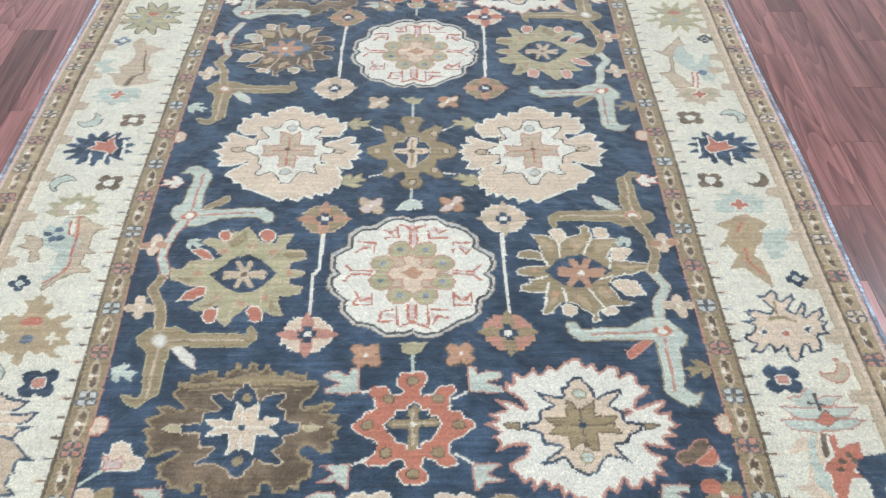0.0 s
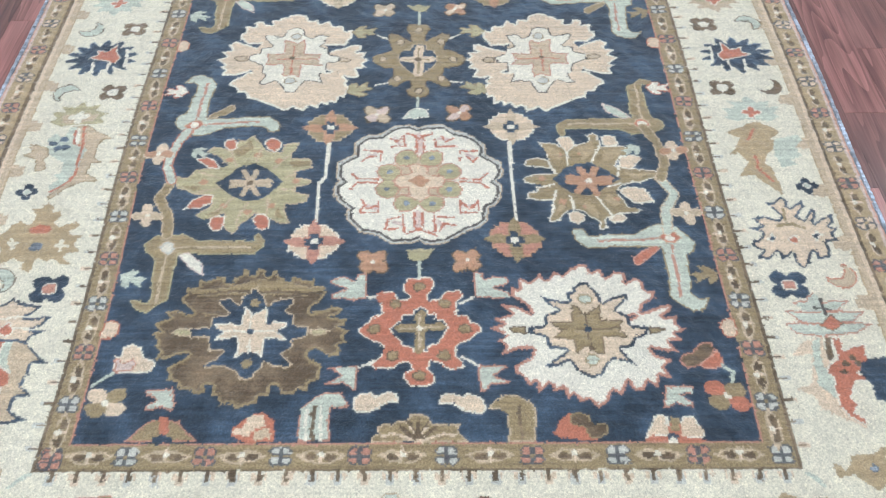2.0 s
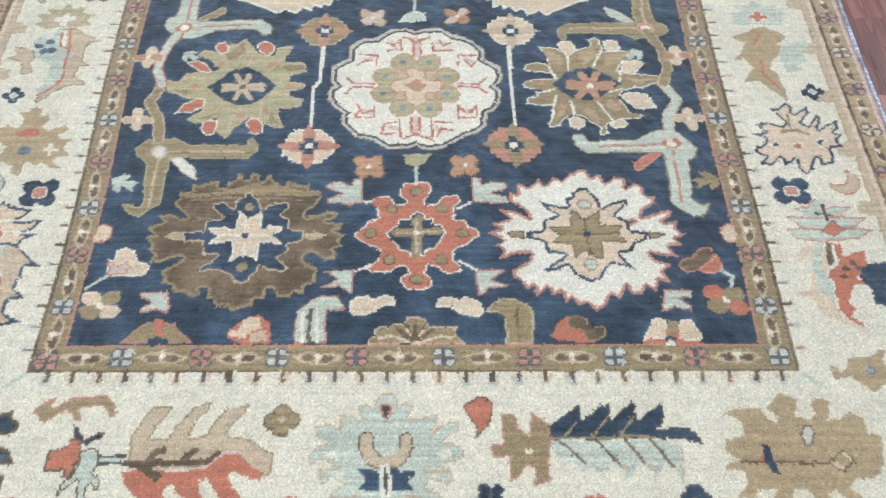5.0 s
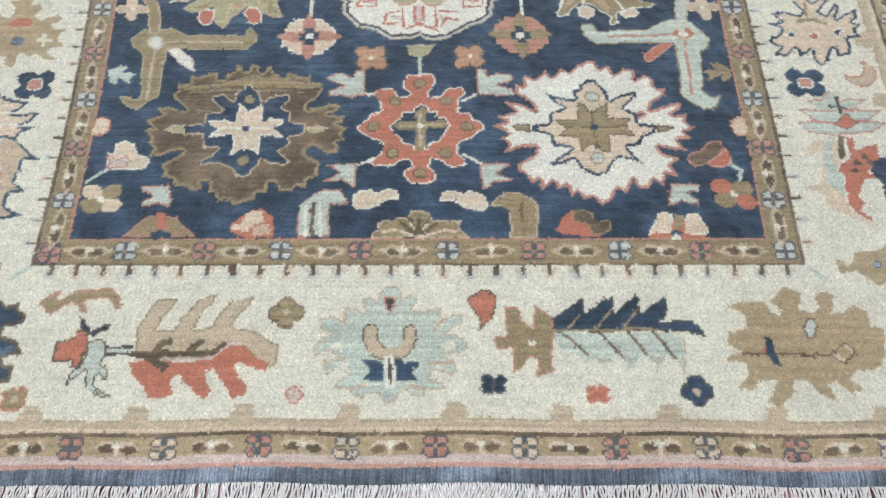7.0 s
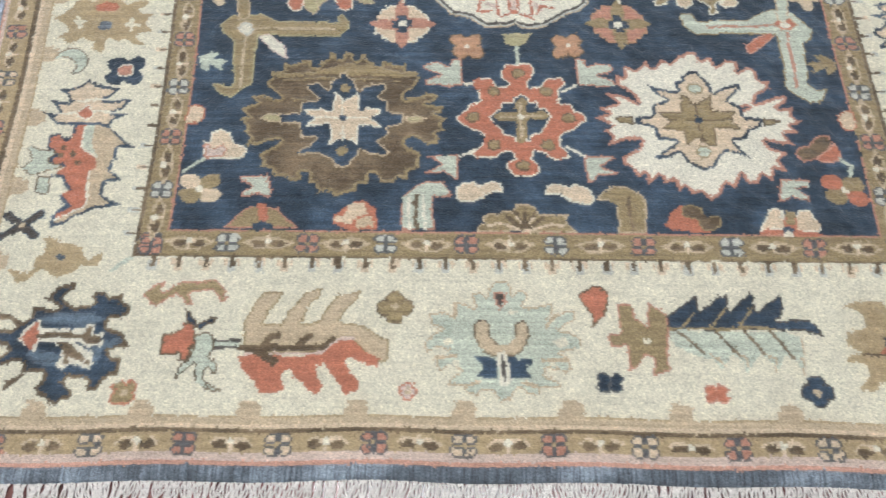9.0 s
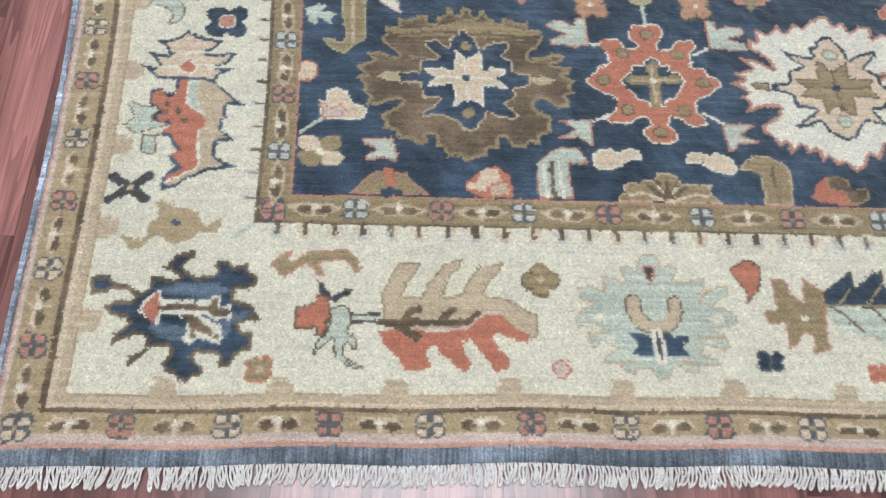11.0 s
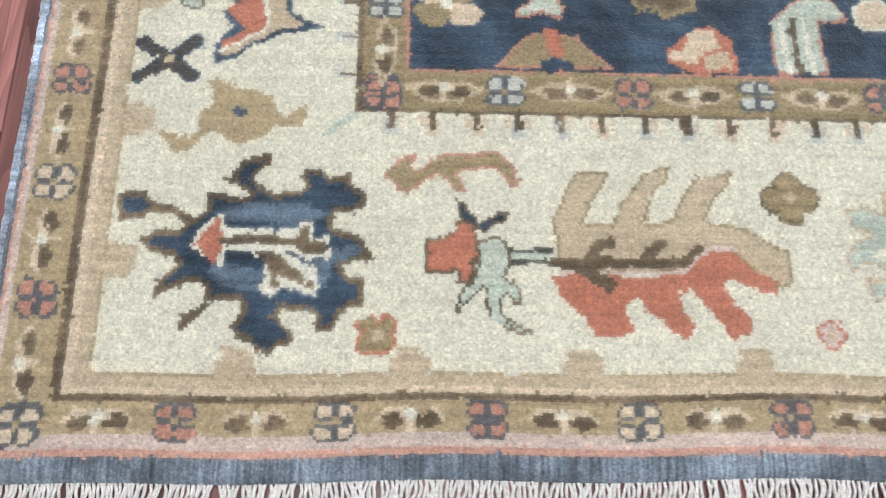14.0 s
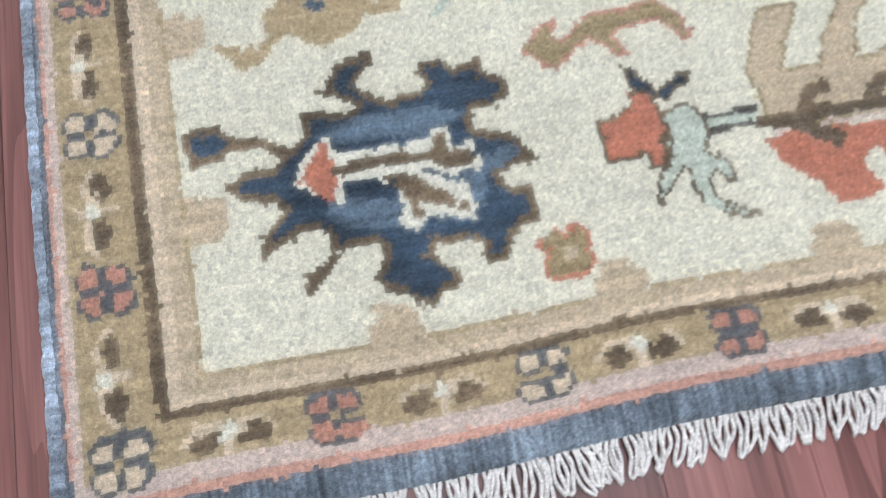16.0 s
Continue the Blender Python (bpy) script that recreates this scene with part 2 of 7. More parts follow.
class Motif:
    """One woven motif: masks are drawn in its own centimetres, x and y from its centre."""

    def __init__(self, name, cx, cy, r, label="", sx=1.0, sy=1.0, turn=0.0, wobble=0.22):
        self.i0, self.i1 = max(0, int((cx - r - U0) / KNOT)), min(NU, int((cx + r - U0) / KNOT) + 1)
        self.j0, self.j1 = max(0, int((cy - r - V0) / KNOT)), min(NV, int((cy + r - V0) / KNOT) + 1)
        x, y = np.meshgrid(UC[self.i0:self.i1] - cx, VC[self.j0:self.j1] - cy)
        a = (cx * 1.7 + cy * 0.9) % 6.28
        x, y = x + wobble * np.sin(y * 0.8 + a) + 0.5 * wobble * np.sin(x * 1.9 + a), y + wobble * np.sin(x * 0.7 + 2 * a) + 0.5 * wobble * np.sin(y * 2.1 + a)
        c, s = math.cos(radians(turn)), math.sin(radians(turn))
        self.x, self.y = (c * x + s * y) * sx, (c * y - s * x) * sy
        self.id = len(MOTIFS)
        MOTIFS.append((name, label))

    def put(self, name, colour, mask, edge="", edge_name="outline", n=1):
        if edge:
            self.put(edge_name, edge, grow(mask, n))
        key = (self.id, name, colour)
        if key not in LAYERS:
            LAYERS.append(key)
        CHART[self.j0:self.j1, self.i0:self.i1][mask] = LAYERS.index(key)
        return self

    def cut(self, name, colour, mask, edge, n=1):
        """A shape with an outline of n knots inside its own edge."""
        core = mask
        for _ in range(n):
            core = ~grow(~core)
        return self.put("outline" if name != "petals" else "petal_edge", edge, mask).put(name, colour, core)


def area(name, colour, u0, u1, v0, v1, label=""):
    LAYERS.append((len(MOTIFS), name, colour))
    MOTIFS.append((name, label))
    CHART[(VC[:, None] > v0) & (VC[:, None] < v1) & (UC[None, :] > u0) & (UC[None, :] < u1)] = len(LAYERS) - 1


# grounds and bands, from the outside in; the far end mirrors the near one
area("end_band", "kilim", U0, U1, V0, V1, "faded blue woven end band")
area("guard_line", "coral", -90.7, 88.3, -57.5, 213.0)
area("guard_edge", "pink", -90.2, 87.8, -57.1, 212.5)
area("outer_guard_band", "khaki", -89.8, 87.4, -55.8, 211.4, "olive gold outer guard band")
area("guard_edge", "brown", -85.1, 83.4, -53.2, 208.6)
area("guard_edge", "peach", -84.4, 82.7, -52.6, 208.2)
area("border_edge", "tan", -83.5, 81.8, -51.8, 207.4)
area("border_edge", "khaki", -82.3, 80.8, -51.1, 206.5)
area("border_ground", "cream", -82.0, 80.4, -50.7, 206.1, "cream wool border ground")
area("guard_edge", "brown", -60.4, 60.2, -26.2, 181.0)
area("inner_guard_band", "olive", -59.8, 59.6, -25.8, 180.6, "olive gold inner guard band")
area("guard_line", "rose", -55.5, 55.3, -21.7, 176.6)
area("field_ground", "navy", -55.2, 55.0, -21.3, 176.2, "navy wool field with lighter bands")


def clover(u, v, colour):
    m = Motif("guard_flower", u, v, 2.6, wobble=0.05)
    x, y = np.abs(m.x), np.abs(m.y)
    inner = abs(u) < 60 and v > -40
    petals = (np.abs(x - 0.95) < 0.62) & (np.abs(y - 0.85) < 0.52)
    m.put("outline", "ink", (grow(petals) & (x + y < 2.9)) | ((x < 0.3) & (y < 1.6)))
    m.put("petal", "rose" if colour == "rust" else ("mist" if inner else "peach"), petals & (x + y < 2.5))
    m.put("heart", "olive" if inner else "khaki", (x < 0.3) & (y < 0.3))


def bow(u, v, turn):
    m = Motif("guard_bow", u, v, 4.6, turn=turn, wobble=0.1)
    x, y = np.abs(m.x), m.y
    if abs(u) < 60 and v > -30:
        m.put("outline", "tan", poly(x, y, [(-0.1, 1.0), (1.9, 1.0), (4.1, 0.1), (1.9, -1.1), (-0.1, -1.2)]))
        m.put("ground", "olive", poly(x, y, [(0.3, 0.6), (1.8, 0.6), (3.2, 0.1), (1.8, -0.8), (0.3, -0.8)]))
    else:
        m.put("outline", "peach", line(x, y, [(0.6, 0.7), (2.0, 0.8), (2.9, 0.1)], 0.35))
    m.put("wing", "brown", oval(x, y, 1.55, -0.1, 1.05, 0.62))
    m.put("centre", "peach", line(x, y, [(0, 1.2), (0, -1.0)], 0.45) | line(x, y, [(0, 0.3), (0.8, 0.3)], 0.45))
    m.put("bead", "ivory", oval(x, y, 0, 0.35, 0.5))


def guard_run(places, fixed, along_u, turn, first):
    """Clovers in turn rust and pale, with a bow between each two."""
    for k, p in enumerate(places):
        clover(*((p, fixed) if along_u else (fixed, p)), "rust" if (k + first) % 2 == 0 else "pale")
        if k:
            q = (p + places[k - 1]) / 2
            bow(*((q, fixed) if along_u else (fixed, q)), turn)


side = [-24.2 + 10.0 * k + 0.085 * k * k for k in range(18)]
guard_run([-57.8, -45.8, -33.4, -21.3, -8.8, 4.9, 18.4, 31.9, 44.5, 57.6], -23.6, True, 0, 0)
guard_run(side, -57.6, False, 90, 0)
guard_run(side[1:], 57.4, False, 90, 1)
bow(57.4, (side[0] + side[1]) / 2, 90)
outer = [-55.0 + 10.55 * k for k in range(25)]
guard_run([-87.3, -74.3, -61.0, -48.0, -35.0, -21.7, -9.4, 3.0, 15.5, 28.0, 40.6, 53.0, 66.0], -54.7, True, 0, 1)
guard_run(outer, -87.5, False, 90, 1)
guard_run([-50.0 + 10.7 * k for k in range(24)], 85.4, False, 90, 0)


def knob(u, v, turn):
    m = Motif("border_knob", u, v, 3.5, turn=turn, wobble=0.1)
    m.put("knob", "tan", poly(m.x, m.y, [(-1.6, -1.4), (1.8, -1.4), (1.8, 0.6), (1.2, 1.3), (-1.3, 1.5), (-1.0, 0.5), (-1.7, 0.2)]))


for k in range(10):
    knob(-69.8 + 15.1 * k, -49.9, 0)
for k in range(16):
    knob(-80.6, -41.0 + 13.7 * k, -90)
    knob(79.2, -36.0 + 13.9 * k, 90)


def tick(u, v, turn):
    m = Motif("border_tick", u, v, 1.9, turn=turn, wobble=0.05)
    if turn == 0:
        m.put("crenel", "peach", (np.abs(np.abs(m.x) - 0.95) < 0.2) & (m.y < 0.6) & (m.y > -0.7))
    m.put("halo", "mist" if (u * 7 + v * 3) % 5 < 3 else "peach", (np.abs(m.x) < (0.65 if turn == 0 else 0.4)) & (m.y < 0.2) & (m.y > -1.6))
    m.put("tick", "brown", (np.abs(m.x) < (0.32 if turn == 0 else 0.2)) & (np.abs(m.y) < 0.95))


for k in range(29):
    tick(-56.9 + 4.08 * k, -26.9, 0)
for k in range(48):
    tick(-60.9, -22.0 + 4.1 * k, -90)
    tick(60.8, -22.0 + 4.1 * k, 90)
for s in (-1, 1):
    m = Motif("corner_tick", s * 61.5, -27.6, 2.6)
    m.put("tick", "pale", line(m.x, m.y, [(s * 1.2, -1.2), (-s * 1.0, 0.9)], 0.7))


# ---- motifs of the field ----
def brown_flower(u, v, sx=1, sy=1):
    m = Motif("brown_flower", u, v, 20, "brown toothed flower with a cream star", sx=sx, sy=sy, wobble=0.1)
    x, y = m.x, m.y
    m.cut("petals", "brown", poly(x, y, [(-10.3, 3.8), (-12.4, 5.8), (-13.3, 7.2), (-12.4, 8.1), (-12.6, 9.6), (-10.4, 9.9), (-10.4, 11.5), (-8.7, 11.1), (-7.4, 12.1), (-5.8, 12.1), (-5.6, 10.5), (-4.4, 10.2), (-4.3, 12.1), (-2.9, 12.3), (-2.8, 13.7), (-1.8, 13.7), (-1.5, 12.6), (-0.5, 12.6), (-0.1, 14.2), (1.2, 13.9), (1.6, 12.3), (2.6, 12.3), (2.7, 13.6), (3.5, 13.4), (3.8, 12), (4.9, 11.7), (5.1, 10.2), (6.1, 10.2), (6.2, 12), (7.9, 12), (8.2, 11.2), (10.4, 11.4), (10.7, 10.1), (12.5, 9.8), (13, 8.2), (12.1, 6.9), (10.2, 5), (10.3, 3.7), (8.6, -0.5), (-9.1, -0.4)]) | poly(x, y, [(10.3, 3.7), (12.2, 4.3), (14.6, 5.2), (15.8, 4.7), (15.2, 3.4), (13.8, 2.8), (16.8, 2.4), (16.7, 1.2), (15.3, 0.9), (17.5, -0), (16.4, -1.2), (17, -2.4), (15.5, -2.9), (15.9, -5.1), (14.3, -5.5), (12.7, -4.4), (11.3, -3.9), (10.2, -4.7), (4.8, -2.3), (4.4, 2.5)]) | poly(x, y, [(10.2, -4.7), (11.2, -6.1), (12.9, -7), (12.9, -8.7), (12.7, -10.2), (10.9, -10.6), (11.1, -12.1), (9.1, -11.8), (9, -12.6), (6.8, -12.8), (5.7, -11), (4.8, -11), (4.8, -13.1), (3.1, -13.1), (3.1, -14.5), (1.5, -14.7), (-0.1, -15.6), (-1.1, -14.5), (-2.7, -14.9), (-3.8, -13.4), (-4.7, -13.1), (-5.1, -11), (-6.5, -11), (-5.8, -12.5), (-7.6, -12.9), (-8.5, -11.6), (-10.7, -11.9), (-11, -10.5), (-12.8, -10.2), (-12.6, -8.6), (-13.4, -7.8), (-11.9, -6.9), (-10.2, -5.5), (-9.9, -4.6), (-9.1, 0.2), (8.5, 0.1)]) | poly(x, y, [(-9.9, -4.6), (-12.2, -5.1), (-13.5, -5.9), (-15.5, -5.9), (-15.1, -4.3), (-16.2, -3.1), (-15.9, -1.9), (-17.4, -0.4), (-15.5, -0), (-17.1, 1.7), (-14.4, 2.7), (-15.7, 4.3), (-13.7, 4.5), (-11.6, 3.6), (-10.3, 3.8), (-3.5, 2.6), (-3, -2.3)]), "olive", 2)
    m.put("petal_band", "olive", poly(x, y, [(-12.4, 9.2), (-5.5, 9.7), (-4.3, 9.7), (0.1, 11.5), (3.7, 11.2), (10.9, 9.6), (12.6, 8.8), (10.5, 8.6), (-2.2, 9.2), (-11.2, 8.2)]) | poly(x, y, [(-11.2, 7.7), (-2.2, 8.4), (10, 7.8), (-2.1, 7.7)]) | poly(x, y, [(-9.2, 4.1), (-5.6, 3.6), (-8.1, 3.4)]) | poly(x, y, [(10.2, 4.5), (14.2, 4), (11.1, 3.5)]))
    m.cut("inner_star", "navy", poly(x, y, [(0.9, 8.4), (0.4, 9.8), (-0.7, 9.5), (-0.9, 8.4), (-2.3, 7.6), (-2.6, 5.7), (-4.3, 7.2), (-6.7, 6.8), (-5.9, 5.5), (-4.2, 3.6), (-7.3, 3), (-7.1, 1.1), (-10.6, 0.8), (-10.7, -1.3), (-7.3, -1.5), (-6.9, -4.2), (-4.1, -4.4), (-5.2, -5.8), (-7.1, -7.1), (-6.8, -7.7), (-3.4, -7.5), (-2, -8.1), (-1.4, -8.4), (-0.8, -9.8), (0.9, -10), (1.6, -9.3), (1.8, -8.5), (2.8, -8.2), (3.3, -6.5), (4.9, -7.5), (7.7, -7.7), (7.9, -6.4), (6, -4.9), (7.7, -3.5), (7.5, -2), (10.1, -1.2), (10.4, 1), (7.6, 1.3), (7.5, 3.5), (5.7, 4), (7.3, 6.3), (7, 7.3), (5, 6.9), (3.5, 6.6), (2.4, 5), (1.8, 7.6)]), "tan", 1)
    m.cut("side_bud", "green", poly(x, y, [(-13.8, -0.4), (-12.6, 0.6), (-10.4, 0.6), (-10.2, -1), (-12.4, -1.2)]) | poly(x, y, [(10.5, 0.4), (12.4, 0.6), (14.1, -0.1), (12.5, -1.2), (10.6, -0.9)]), "tan", 1)
    m.put("bead", "olive", oval(x, y, 0.2, 6.1, 1, .95) | oval(x, y, 0.3, -6.7, 1, .95))
    m.cut("centre_star", "peach", poly(x, y, [(-1.8, 5.2), (-1, 4.8), (0.1, 3.6), (1.1, 4.2), (2.3, 5.3), (2.9, 1.6), (6.4, 1.8), (6.4, 0.8), (4.6, -0.2), (6.7, -2.1), (2.6, -1.7), (2.8, -5.8), (1.4, -4.6), (0.2, -4.4), (-0.9, -4.6), (-1.9, -5.8), (-2.1, -1.5), (-6.1, -2), (-4.7, -0.3), (-6.6, 1.5), (-1.6, 1.3)]), "ivory", 1)
    m.put("ray", "ivory", line(x, y, [(-0.1, 4.1), (0.3, -4.6)], .35) | line(x, y, [(-4.2, -0.2), (4.6, -0)], .35))
    m.put("eye", "navy", oval(x, y, 0.1, -0.1, .7, .7))


def rust_rosette(u, v, sx=1, sy=1):
    m = Motif("rosette", u, v, 16, "rust red rosette with a navy heart", sx=sx, sy=sy, wobble=0.1)
    x, y = m.x, m.y
    m.cut("lobes", "rust", poly(x, y, [(-2.1, 11.2), (2, 11.3), (2.8, 9.8), (2.5, 8.3), (1.4, 7), (1.6, 6), (3.6, 6.4), (5, 8), (7.3, 8.5), (8, 6.9), (6.7, 5.7), (6.4, 3.8), (6.5, 2.8), (8.3, 2.8), (9.1, 1.3), (10.7, 0.7), (10.9, -0.8), (9.2, -2.1), (7, -3.2), (6.2, -4.1), (6.5, -5.9), (7.6, -7), (7.6, -8.2), (5.2, -8.7), (3.8, -7.6), (1.9, -7), (1.6, -8.7), (2.8, -9.8), (2.4, -11.3), (1, -12), (-1.4, -12), (-2.8, -10.3), (-2.7, -9.2), (-1.3, -8.4), (-1.7, -7), (-3.4, -7.5), (-4.3, -8.4), (-7.6, -8.6), (-8.4, -7.5), (-6.8, -6.3), (-6.3, -4.6), (-6.6, -3.4), (-8.3, -2.8), (-10.6, -1), (-10.6, 0.2), (0, 0), (-1.4, 6.5)]) | poly(x, y, [(-10.6, 0.2), (-9, 1.4), (-8.5, 2.6), (-6.7, 3.2), (-7.1, 5.1), (-8.1, 7), (-7.1, 8.3), (-4.6, 7.8), (-3.6, 6.2), (-2.1, 6.4), (-1.8, 7), (-2.8, 8.3), (-2.8, 9.9), (-2.1, 11.2), (0.5, 10.6), (0.4, -0), (-4.4, -5.2)]), "ivory", 1)
    m.cut("heart", "navy", poly(x, y, [(0.1, 4.7), (1.4, 3.8), (1.4, 2.9), (3, 2.9), (3.2, 1.8), (4.2, 1.6), (5.2, -0), (4.3, -1.7), (3.1, -3.4), (1.4, -4.1), (1.4, -5), (-0.1, -5.2), (-1.3, -5), (-1.5, -4.1), (-3.1, -3.8), (-3.5, -2.6), (-4.5, -1.9), (-5.2, -0.2), (-4.1, 1.2), (-3.2, 1.6), (-3.1, 3), (-1.4, 3.2), (-1.2, 4)]), "ivory", 1)
    m.put("cross", "olive", line(x, y, [(-3.5, 0), (3.8, 0.1)], 1.7) | line(x, y, [(0.1, 2.9), (-0.1, -4.3)], 1.9))
    m.put("cross_line", "tan", line(x, y, [(-3.5, 0), (3.8, 0.1)], .4) | line(x, y, [(0.1, 2.9), (-0.1, -4.3)], .4))
    m.cut("bead", "olive", oval(x, y, -0, 9.1, 1.2, 1.1) | oval(x, y, -4.4, 5.2, 1.2, 1.1) | oval(x, y, 4.4, 5.2, 1.2, 1.1) | oval(x, y, -7.9, -0.2, 1.2, 1.1) | oval(x, y, 8, -0.2, 1.2, 1.1) | oval(x, y, -4.6, -5.8, 1.2, 1.1) | oval(x, y, 4.3, -5.8, 1.2, 1.1) | oval(x, y, -0, -9.8, 1.2, 1.1), "brown", 1)
    m.put("eye", "ivory", oval(x, y, 0, 0, .6, .6))
    m.put("spur", "ivory", line(x, y, [(-8.1, 6.8), (-10.1, 7.3)], .5) | line(x, y, [(7.2, 5.4), (10.3, 7.2)], .5) | line(x, y, [(7.3, -5.9), (10.2, -7.8)], .5) | line(x, y, [(-7.7, -6.9), (-10.5, -8.2)], .5))


def rust_edged_flower(u, v, sx=1, sy=1):
    m = Motif("pale_flower", u, v, 20, "ivory toothed flower edged in rust", sx=sx, sy=sy, wobble=0.1)
    x, y = m.x, m.y
    m.cut("petals", "ivory", poly(x, y, [(-1.6, 13.8), (-0, 14.5), (1.5, 14.4), (1.8, 12.7), (3.8, 13.5), (4.5, 11.1), (6.2, 12.7), (8, 12.6), (8.1, 10.1), (9.8, 11.4), (11.2, 10.4), (11.2, 8.4), (13.2, 8.1), (12.3, 6.5), (10.4, 5.2), (9.7, 3.4), (0.3, -0.8), (-9.4, 3.5), (-10.5, 5.4), (-12.9, 7.3), (-12.5, 9), (-11.2, 8.8), (-11.2, 11.6), (-9.1, 10.5), (-7.4, 12.8), (-6.5, 10.9), (-5.7, 11.2), (-4.8, 13.1), (-3.2, 11.8)]) | poly(x, y, [(9.7, 3.4), (11.8, 4.2), (15.4, 5.2), (14.9, 3.6), (13.3, 2.5), (16.4, 2.6), (15.5, 0.9), (17.4, -0.1), (14.9, -1.1), (16.1, -2.5), (13.6, -2.8), (15, -5), (12.4, -4.7), (10.6, -4.1), (1.1, -2.6)]) | poly(x, y, [(10.1, -3.9), (11.3, -5.6), (14, -6.6), (12.1, -7.9), (13.2, -10.4), (11, -9.6), (10.4, -12), (8.7, -10.5), (8, -12.6), (6.2, -12.4), (5.5, -10.7), (4.4, -13.6), (2.9, -12.4), (1.9, -14.5), (0.2, -15.8), (-1, -14), (-2.5, -14.8), (-3.4, -13.2), (-4.7, -14.1), (-5.1, -11.7), (-6.5, -12.7), (-7.5, -10.8), (-9.3, -12.7), (-9.7, -10.6), (-11.1, -11.4), (-11.9, -9.7), (-13, -9.1), (-12.9, -7.5), (-10.3, -6.1), (-9.8, -4), (0.6, 2.2)]) | poly(x, y, [(-9.8, -4.2), (-12.1, -4.3), (-15.2, -5.2), (-14.6, -3.4), (-15.8, -2.3), (-14.2, -1.3), (-17.2, 0.5), (-14.6, 1.1), (-16.5, 2.3), (-12.9, 3.2), (-15.2, 5.4), (-12.5, 5), (-9.4, 3.5), (0.4, -0.2)]), "rose", 2)
    m.cut("inner_star", "peach", poly(x, y, [(-0.3, 10.5), (-1.6, 9.2), (-1.7, 8.1), (-2.8, 7.9), (-2.7, 6), (-4.4, 6.2), (-7.8, 7.4), (-6.5, 5.4), (-4.8, 4.1), (-7.2, 3.2), (-7.5, 1), (-10.3, 0.4), (-10.6, -0.9), (-7.6, -1.6), (-7.2, -4), (-3.9, -4.6), (-6, -6.1), (-8.2, -7.7), (-5.3, -7.6), (-3.6, -6.7), (-2.8, -8.4), (-1.5, -9.5), (-0.1, -10.1), (1.3, -9.6), (2.4, -7.9), (3.8, -6.4), (5.4, -7), (7.8, -7.7), (6.6, -6.2), (5.2, -4.4), (7.2, -3.9), (8.1, -2.1), (10.3, -1.2), (10.7, 0.4), (7.8, 0.9), (7.8, 2.8), (5.3, 4), (7.9, 6.5), (7.9, 7.7), (5.1, 6.8), (3.2, 5.7), (2.8, 7.8), (1.9, 9.1), (1.3, 10.4)]), "navy", 2)
    m.cut("side_bud", "olive", poly(x, y, [(-13.8, -0), (-12.8, 0.7), (-10.6, 0.8), (-10.7, -1.1), (-12.9, -1)]) | poly(x, y, [(10.7, 0.5), (10.5, -1.3), (12, -1), (14, -0.3), (12.2, 0.5)]), "brown", 1)
    m.cut("centre_star", "olive", poly(x, y, [(-2.3, 5.1), (-1.1, 4.7), (-0.2, 3.4), (1.4, 4.4), (2.8, 5.3), (2.4, 1.9), (6.7, 1.8), (5.5, 0.2), (6.8, -2), (2.3, -1.8), (2.5, -5.2), (1, -5), (-0, -3.8), (-1, -3.8), (-2.6, -5.4), (-2.6, -2.4), (-6.4, -1.9), (-4.5, -0.2), (-6.5, 1.5), (-2.6, 1.6)]), "brown", 1)
    m.put("ray", "brown", line(x, y, [(-5, -0.2), (5.8, 0.1)], .35) | line(x, y, [(-0.1, 3.7), (0.1, -4.4)], .35))
    m.cut("bead", "pale", oval(x, y, 0.2, 6.6, 1.3, 1.2) | oval(x, y, 0.2, -6.4, 1.3, 1.2), "olive", 1)
    m.put("eye", "navy", oval(x, y, 0.1, -0, .7, .7))


